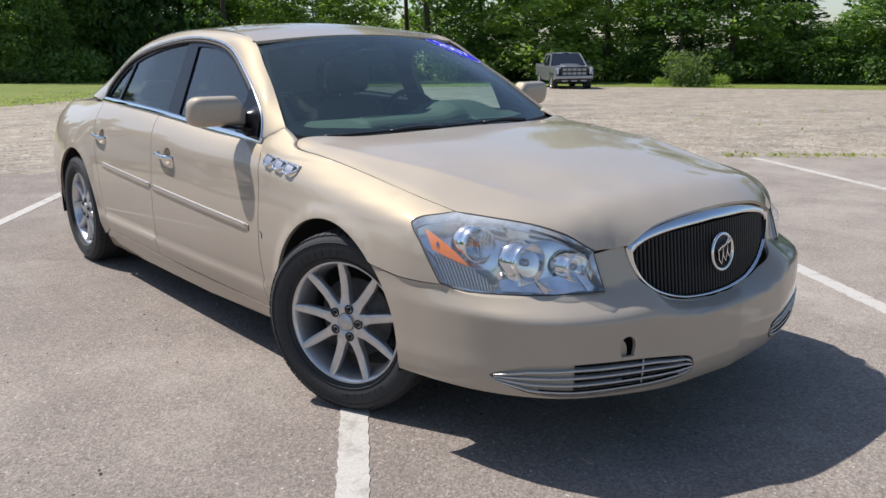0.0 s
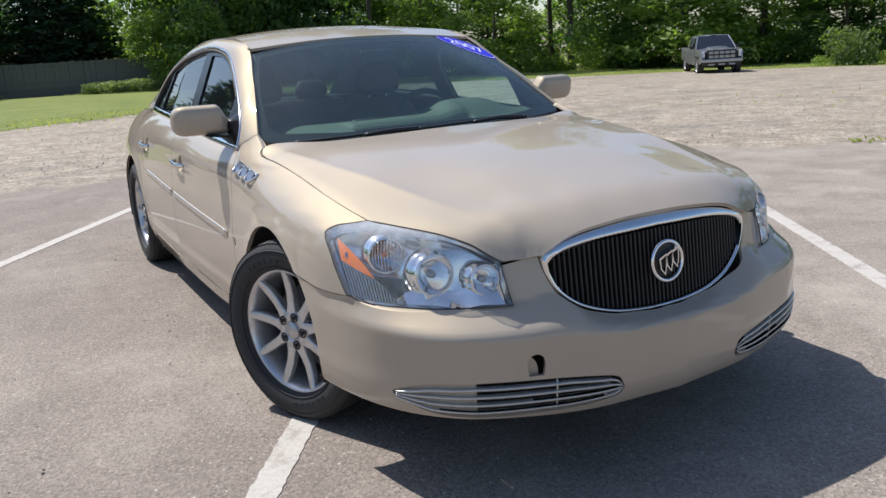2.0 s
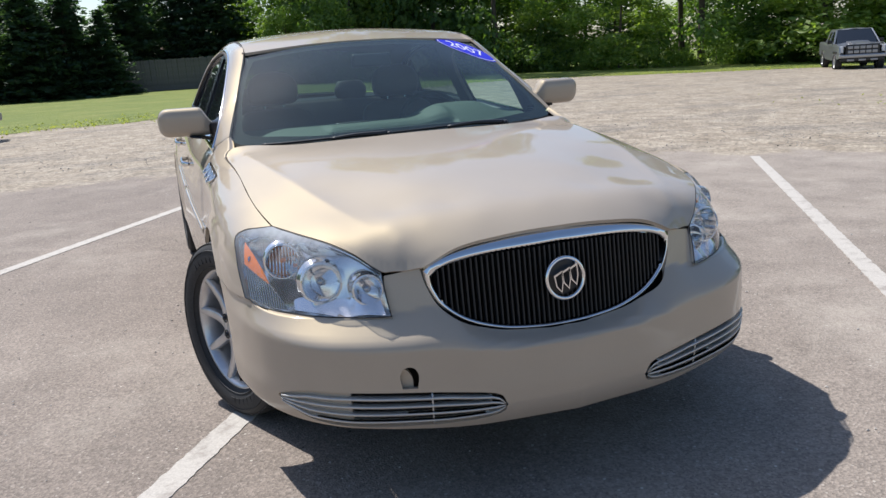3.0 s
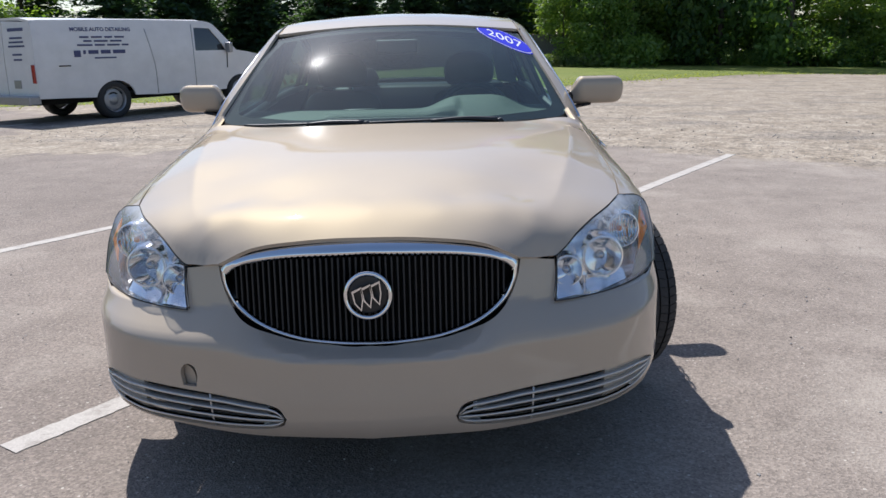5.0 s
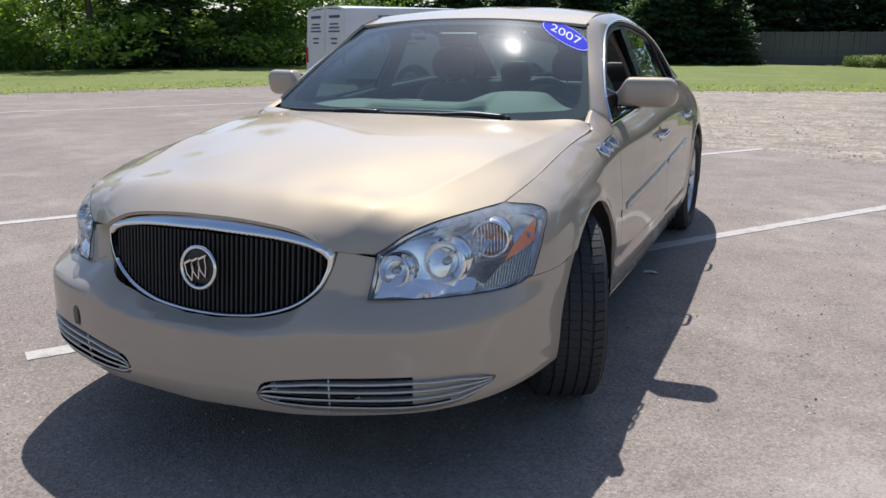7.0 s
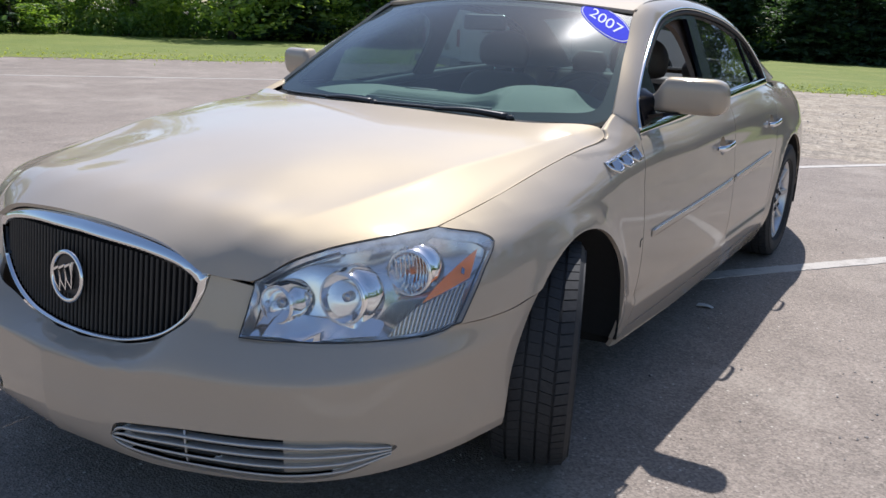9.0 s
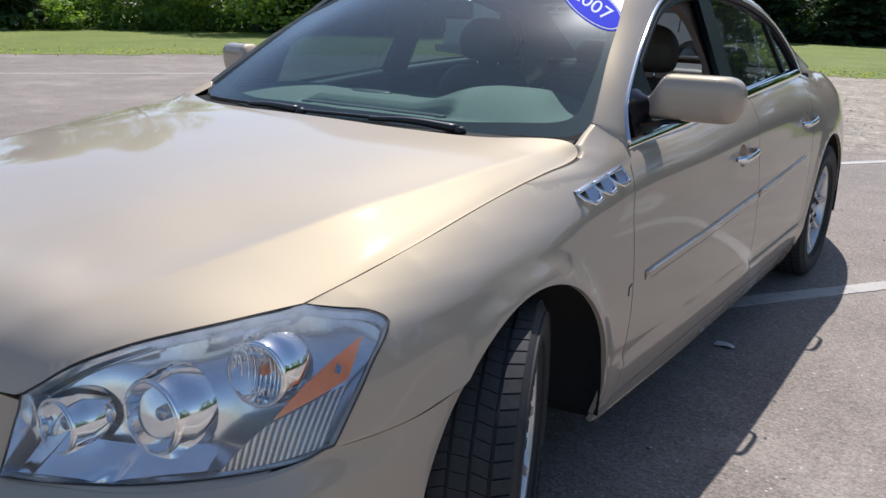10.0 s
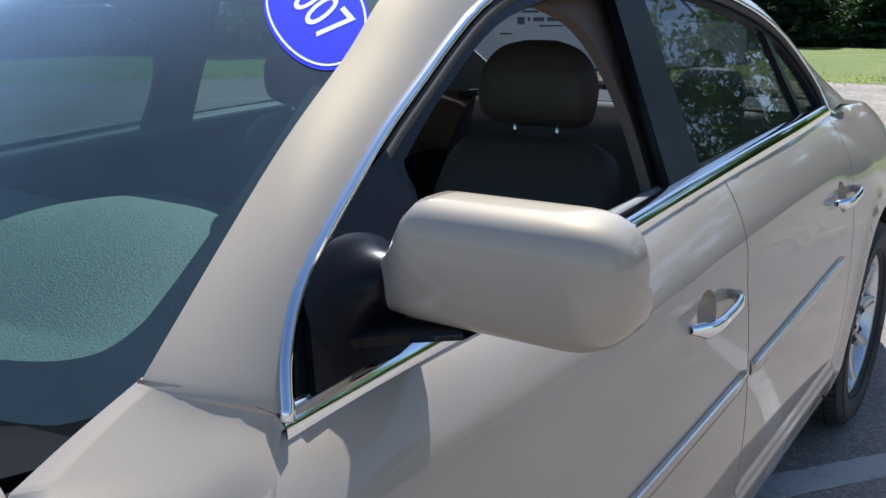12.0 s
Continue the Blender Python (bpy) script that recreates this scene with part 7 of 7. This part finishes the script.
def conifer(seed, height, label):
    rng = np.random.default_rng(seed)
    t = thing("conifer", label, "tree", "conifers at the edge of the lot")
    trunk_object(t, height, 0.2, 2, seed)
    cs, ns, ss = [], [], []
    z = 0.7
    while z < height:
        ln = 0.25 + 3.0 * (1 - z / height) ** 0.85
        k = int(7 + 5 * (1 - z / height))
        for j in range(k):
            a = rng.uniform(0, 2 * math.pi)
            l2 = ln * rng.uniform(0.7, 1.1)
            m = int(12 + 38 * l2 / 3)
            u = rng.uniform(0.15, 1.0, m)
            p = np.stack([np.cos(a) * u * l2, np.sin(a) * u * l2, z - 0.35 * u * l2 + 0.12 * u * u * l2], 1)
            cs.append(p + rng.normal(size=(m, 3)) * (0.16, 0.16, 0.10))
            q = rng.normal(size=(m, 3)) * 0.5 + (0, 0, 0.8)
            ns.append(q / np.linalg.norm(q, axis=1)[:, None])
            ss.append(rng.uniform(0.12, 0.26, m))
        z += 0.36
    me = leaf_mesh("crown", np.concatenate(cs), np.concatenate(ns), np.concatenate(ss), NEEDLE, rng)
    o = new("crown", me)
    o.parent = t
    return t


def shrub(seed, wide, high, material, label, name="shrub", group="undergrowth at the wood's edge", size=0.10):
    rng = np.random.default_rng(seed)
    t = thing(name, label, "bush", group)
    n = 12
    a, rr = rng.uniform(0, 6.28, n), wide * rng.uniform(0, 1, n) ** 0.5
    spots = np.stack([rr * np.cos(a), rr * np.sin(a), rng.uniform(0.15, 1.0, n) * high * 0.8], 1)
    c, nn, s = clumps(rng, spots, rng.uniform(0.35, 0.7, n) * min(wide, high), 110, size)
    c[:, 2] = np.abs(c[:, 2]) + 0.02
    o = new("foliage", leaf_mesh("foliage", c, nn, s, material, rng))
    o.parent = t
    bm = bmesh.new()
    bmesh.ops.create_cone(bm, segments=6, radius1=0.05, radius2=0.02, depth=high * 0.7, cap_ends=True)
    bmesh.ops.translate(bm, vec=(0, 0, high * 0.33), verts=bm.verts)
    part("stem", bm, BARK, t)
    return t


kinds = [broad_tree(11, 13.5, 3.3, 0.6, "tall leafy green tree at the wood's edge"), broad_tree(12, 11.0, 3.0, 0.4, "leafy green tree at the wood's edge"),
         broad_tree(13, 15.0, 3.6, 0.9, "tall leafy green tree at the wood's edge"), broad_tree(14, 9.0, 2.8, 0.6, "low spreading leafy tree at the wood's edge"),
         conifer(21, 13.0, "dark green conifer at the wood's edge"), conifer(22, 15.5, "tall dark conifer at the wood's edge")]
low_kinds = [shrub(31, 1.5, 1.6, LEAF, "leafy undergrowth under the trees"), shrub(32, 1.1, 1.0, LEAF, "low leafy undergrowth under the trees"), shrub(33, 1.8, 2.4, LEAF, "tall leafy undergrowth under the trees")]
line = [Vector((p[0], p[1])) for p in curve(TREE_LINE, 40)]
cum = [0.0]
for a, b in zip(line, line[1:]):
    cum.append(cum[-1] + (b - a).length)


def along(s):
    i = min(max(int(np.searchsorted(cum, s)) - 1, 0), len(line) - 2)
    t = (s - cum[i]) / max(1e-6, cum[i + 1] - cum[i])
    d = (line[i + 1] - line[i]).normalized()
    return line[i] + (line[i + 1] - line[i]) * t, Vector((-d.y, d.x))


rnd = random.Random(77)
used = set()


def plant(src, x, y, scale):
    # height factors by x shape the skyline mirrored in hood and glass
    m = Matrix.Translation((x, y, ground_z(x, y) - 0.05)) @ pose(0, 0, 0, rnd.uniform(-2, 2), rnd.uniform(-2, 2), rnd.uniform(0, 360)) @ Matrix.Diagonal((scale, scale, scale * rnd.uniform(0.92, 1.1) * ((0.72 if x < 5 else 1.12 if x < 20 else 0.74) if src in kinds else 1.0), 1))
    if src.name not in used:
        used.add(src.name)
        src.matrix_basis = m
        return
    copy_thing(src, m)


start, stop = 34.0, cum[-1] - 18.0
for row, (back, gap) in enumerate(((0.5, 3.9), (5.0, 4.0), (10.5, 4.6))):
    s = start
    while s < stop:
        p, nrm = along(s + rnd.uniform(-0.8, 0.8))
        q = p + nrm * (back + rnd.uniform(-1.0, 1.2))
        spruce = -14 < q.x < 3.5 and q.y > 30
        behind_fence = -4.5 < q.x < 8 and q.y > 30
        if behind_fence:
            q = q + nrm * 3.0
        pick = rnd.random()
        if spruce:
            src = kinds[4] if pick < 0.50 else kinds[5] if pick < 0.86 else kinds[1]
        else:
            src = kinds[0] if pick < 0.28 else kinds[1] if pick < 0.52 else kinds[2] if pick < 0.70 else kinds[3] if pick < 0.88 else kinds[4]
        plant(src, q.x, q.y, rnd.uniform(0.85, 1.2) * (1.0 if row < 2 else 1.18) * (0.8 if q.x < -28 else 1.0))
        s += gap * rnd.uniform(0.8, 1.2)
s = start
while s < stop:
    p, nrm = along(s)
    q = p + nrm * rnd.uniform(-0.6, 1.6)
    if not (-5.5 < q.x < 9 and q.y > 30):
        plant(low_kinds[int(rnd.random() * 3)], q.x, q.y, rnd.uniform(0.7, 1.2))
    s += rnd.uniform(1.1, 2.0)
for x, y, k in ((32.6, 20.6, 0.42), (33.5, 20.0, 0.36), (31.6, 21.6, 0.3), (9.5, 44.6, 1.1), (10.8, 44.0, 1.2)):
    plant(low_kinds[0], x, y, k)
pale = shrub(41, 0.9, 1.0, HEDGE_LEAF, "pale flowering bush on the grass", "pale_bush", "pale bushes", 0.08)
pale.matrix_basis = Matrix.Translation((32.2, 21.0, ground_z(32.2, 21))) @ Matrix.Diagonal((1.1, 1.1, 1.5, 1))
for x, y, sc_ in ((-4.4, 45.6, 0.92), (-2.7, 46.0, 0.72), (-6.3, 45.2, 1.0)):
    plant(kinds[4], x, y, sc_)
for x, y, sc_ in ((-1.0, 51.5, 1.0), (1.6, 52.5, 0.85), (4.4, 51.5, 1.0)):
    plant(kinds[5], x, y, sc_)
# the last four are extras, added to darken the side glass's mirrored skyline
for x, y, sc_ in ((7.4, 45.9, 0.8), (9.6, 45.2, 0.85), (12.2, 49.5, 1.2), (14.6, 48.5, 1.25), (10.4, 51.0, 1.25), (17.0, 47.5, 1.2)):
    plant(kinds[3], x, y, sc_)
for k in range(9):
    copy_thing(pale, Matrix.Translation((3.9 + k * 0.62, 45.3 - 0.12 * k + rnd.uniform(-.2, .2), 0.0)) @ pose(0, 0, 0, 0, 0, rnd.uniform(0, 360)) @ Matrix.Diagonal((0.62, 0.62, 0.34 + 0.08 * rnd.random(), 1)))

FENCE_WOOD = plain("weathered_fence_boards", (0.135, 0.128, 0.118), 0.85, scale=4, grain=0.3, vary=0.25)
fence = thing("board_fence", "weathered grey-brown board fence behind the grass", "fence")
bm = bmesh.new()
bm_box(bm, (0.149, 0.022, 1.75), (0, 0, 0.89), 0.004, seg=1)
board = part("fence_board", bm, FENCE_WOOD, fence, smooth=False)
fa, fb = Vector((-5.2, 47.6, 0)), Vector((7.6, 46.6, 0))
n = 86
ang = math.atan2(fb.y - fa.y, fb.x - fa.x)
for k in range(n):
    p = fa + (fb - fa) * k / (n - 1)
    o = board if k == 0 else new("fence_board", board.data)
    o.parent = fence
    o.matrix_basis = Matrix.Translation((p.x, p.y, rnd.uniform(-0.02, 0.02))) @ pose(0, 0, 0, 0, rnd.uniform(-0.6, 0.6), math.degrees(ang))
for z in (0.35, 1.45):
    tube("fence_rail", [fa + Vector((0, 0.05, z)), fb + Vector((0, 0.05, z))], 0.045, FENCE_WOOD, fence, 4)

ROOF_TILE = plain("brown_shingles", (0.20, 0.13, 0.10), 0.85, scale=6, grain=0.3, vary=0.2)
house = thing("house", "low house with a brown roof beyond the fence", "house")
bm = bmesh.new()
bm_box(bm, (7.0, 5.0, 1.5), (0, 0, 0.75))
part("wall", bm, plain("pale_siding", (0.45, 0.42, 0.38), 0.8), house, smooth=False)
bm = bmesh.new()
vs = [bm.verts.new(p) for p in ((-3.8, -2.8, 1.45), (3.8, -2.8, 1.45), (3.8, 2.8, 1.45), (-3.8, 2.8, 1.45), (-2.4, 0, 2.9), (2.4, 0, 2.9))]
for f in ((0, 1, 5, 4), (2, 3, 4, 5), (1, 2, 5), (3, 0, 4), (3, 2, 1, 0)):
    bm.faces.new([vs[i] for i in f])
part("roof", bm, ROOF_TILE, house, smooth=False)
house.matrix_basis = pose(3.2, 55.5, 0.0, 0, 0, 12)

# ragged grass along the lawn's edge, weeds and loose stones
rng = np.random.default_rng(5)


def tufts(name, places, size, material, label):
    n = len(places)
    z = np.array([ground_z(x, y) for x, y in places])
    c = np.stack([places[:, 0], places[:, 1], z + size * 0.5], 1)
    nn = rng.normal(size=(n, 3)) * (0.8, 0.8, 0.15) + (0, 0, 0.9)
    nn /= np.linalg.norm(nn, axis=1)[:, None]
    me = leaf_mesh(name, c, nn, rng.uniform(0.5, 1.2, n) * size, material, rng)
    return tagged(new(name, me), label, "grass", kind="stuff")


GRASS_BLADE = leaf_material("grass_blades", (0.22, 0.26, 0.07), (0.30, 0.33, 0.10), (0.42, 0.40, 0.18))
edge_line = [Vector((p[0], p[1])) for p in curve(GRASS_EDGE, 40)]
pl_ = []
for k in range(7000):
    i = int(rng.integers(40, len(edge_line) - 40))
    p = edge_line[i]
    d = (edge_line[i + 1] - p).normalized()
    o = float(rng.normal()) * 0.7 + abs(float(rng.normal())) * 1.2
    pl_.append((p.x + d.x * rng.uniform(-0.6, 0.6) - d.y * o, p.y + d.y * rng.uniform(-0.6, 0.6) + d.x * o))
tufts("grass", np.array(pl_), 0.04, GRASS_BLADE, "ragged grass blades along the lawn's edge")
wp = np.concatenate([np.stack([rng.uniform(7.2, 8.9, 120), np.zeros(120)], 1), np.stack([rng.uniform(11, 19, 90), np.zeros(90)], 1)])
wp[:120, 1] = 3.3 - (wp[:120, 0] - 7.4) * 0.80 + rng.normal(size=120) * 0.16
wp[120:, 1] = 9.0 - (wp[120:, 0] - 12) * 0.6 + rng.normal(size=90) * 2.2
tufts("weeds", wp, 0.035, GRASS_BLADE, "low weeds where the paving breaks up")

STONE = plain("loose_stones", (0.42, 0.385, 0.345), 0.9, scale=40, vary=0.4)
n = 5200
px = np.empty((n, 2))
px[:2600] = np.stack([rng.uniform(-7.5, 12, 2600), np.zeros(2600)], 1)
px[:2600, 1] = np.where(px[:2600, 0] < 1.2, 8.6, 7.4 - 0.62 * (px[:2600, 0] - 1.2)) + 0.4 + rng.uniform(0, 1, 2600) ** 1.5 * 6
px[2600:, 0], px[2600:, 1] = rng.uniform(-6, 6, 2600), rng.uniform(-3.0, 8, 2600)
size = np.where(np.arange(n) < 2600, 0.005 + 0.013 * rng.uniform(0, 1, n) ** 3, rng.uniform(0.003, 0.007, n))
octo = np.array([(1, 0, 0), (-1, 0, 0), (0, 1, 0), (0, -1, 0), (0, 0, 0.7), (0, 0, -0.7)])
of = np.array([(0, 2, 4), (2, 1, 4), (1, 3, 4), (3, 0, 4), (2, 0, 5), (1, 2, 5), (3, 1, 5), (0, 3, 5)])
vv = octo[None] * size[:, None, None] * rng.uniform(0.6, 1.3, (n, 6, 1))
vv[:, :, 0] += px[:, 0, None]
vv[:, :, 1] += px[:, 1, None]
vv[:, :, 2] += np.array([ground_z(x, y) for x, y in px])[:, None] + size[:, None] * 0.35
dark = rng.permutation(n)[:420]
me = bpy.data.meshes.new("dark_pebbles")
me.from_pydata(vv[dark].reshape(-1, 3).tolist(), [], (of[None] + np.arange(len(dark))[:, None, None] * 6).reshape(-1, 3).tolist())
me.materials.append(plain("dark_pebbles", (0.05, 0.045, 0.04), 0.9, scale=40, vary=0.4))
tagged(new("dark_pebbles", me), "small dark pebbles scattered over the asphalt", "stones", kind="stuff")
keep = np.setdiff1d(np.arange(n), dark)
vv, n = vv[keep], len(keep)
me = bpy.data.meshes.new("loose_stones")
me.from_pydata(vv.reshape(-1, 3).tolist(), [], (of[None] + np.arange(n)[:, None, None] * 6).reshape(-1, 3).tolist())
me.materials.append(STONE)
tagged(new("loose_stones", me), "loose grey stones scattered over the broken paving", "stones", kind="stuff")

# a pale scrap lying beside the car
scrap_mat = plain("pale_scrap", (0.62, 0.60, 0.56), 0.8, scale=30, vary=0.1)
rows = []
for i in range(7):
    f = i / 6
    rows.append([(0.862 + (f - 0.5) * 0.075, 1.748 + (j / 5 - 0.5) * (0.045 - 0.012 * f), 0.006 + 0.010 * math.sin(3.1 * f + 0.6 * j / 5) * f) for j in range(6)])
scrap = loft("scrap", rows, scrap_mat, None, core=(0.86, 1.75, -1), depth=0.003)
tagged(scrap, "small curled pale scrap lying on the asphalt", "litter")
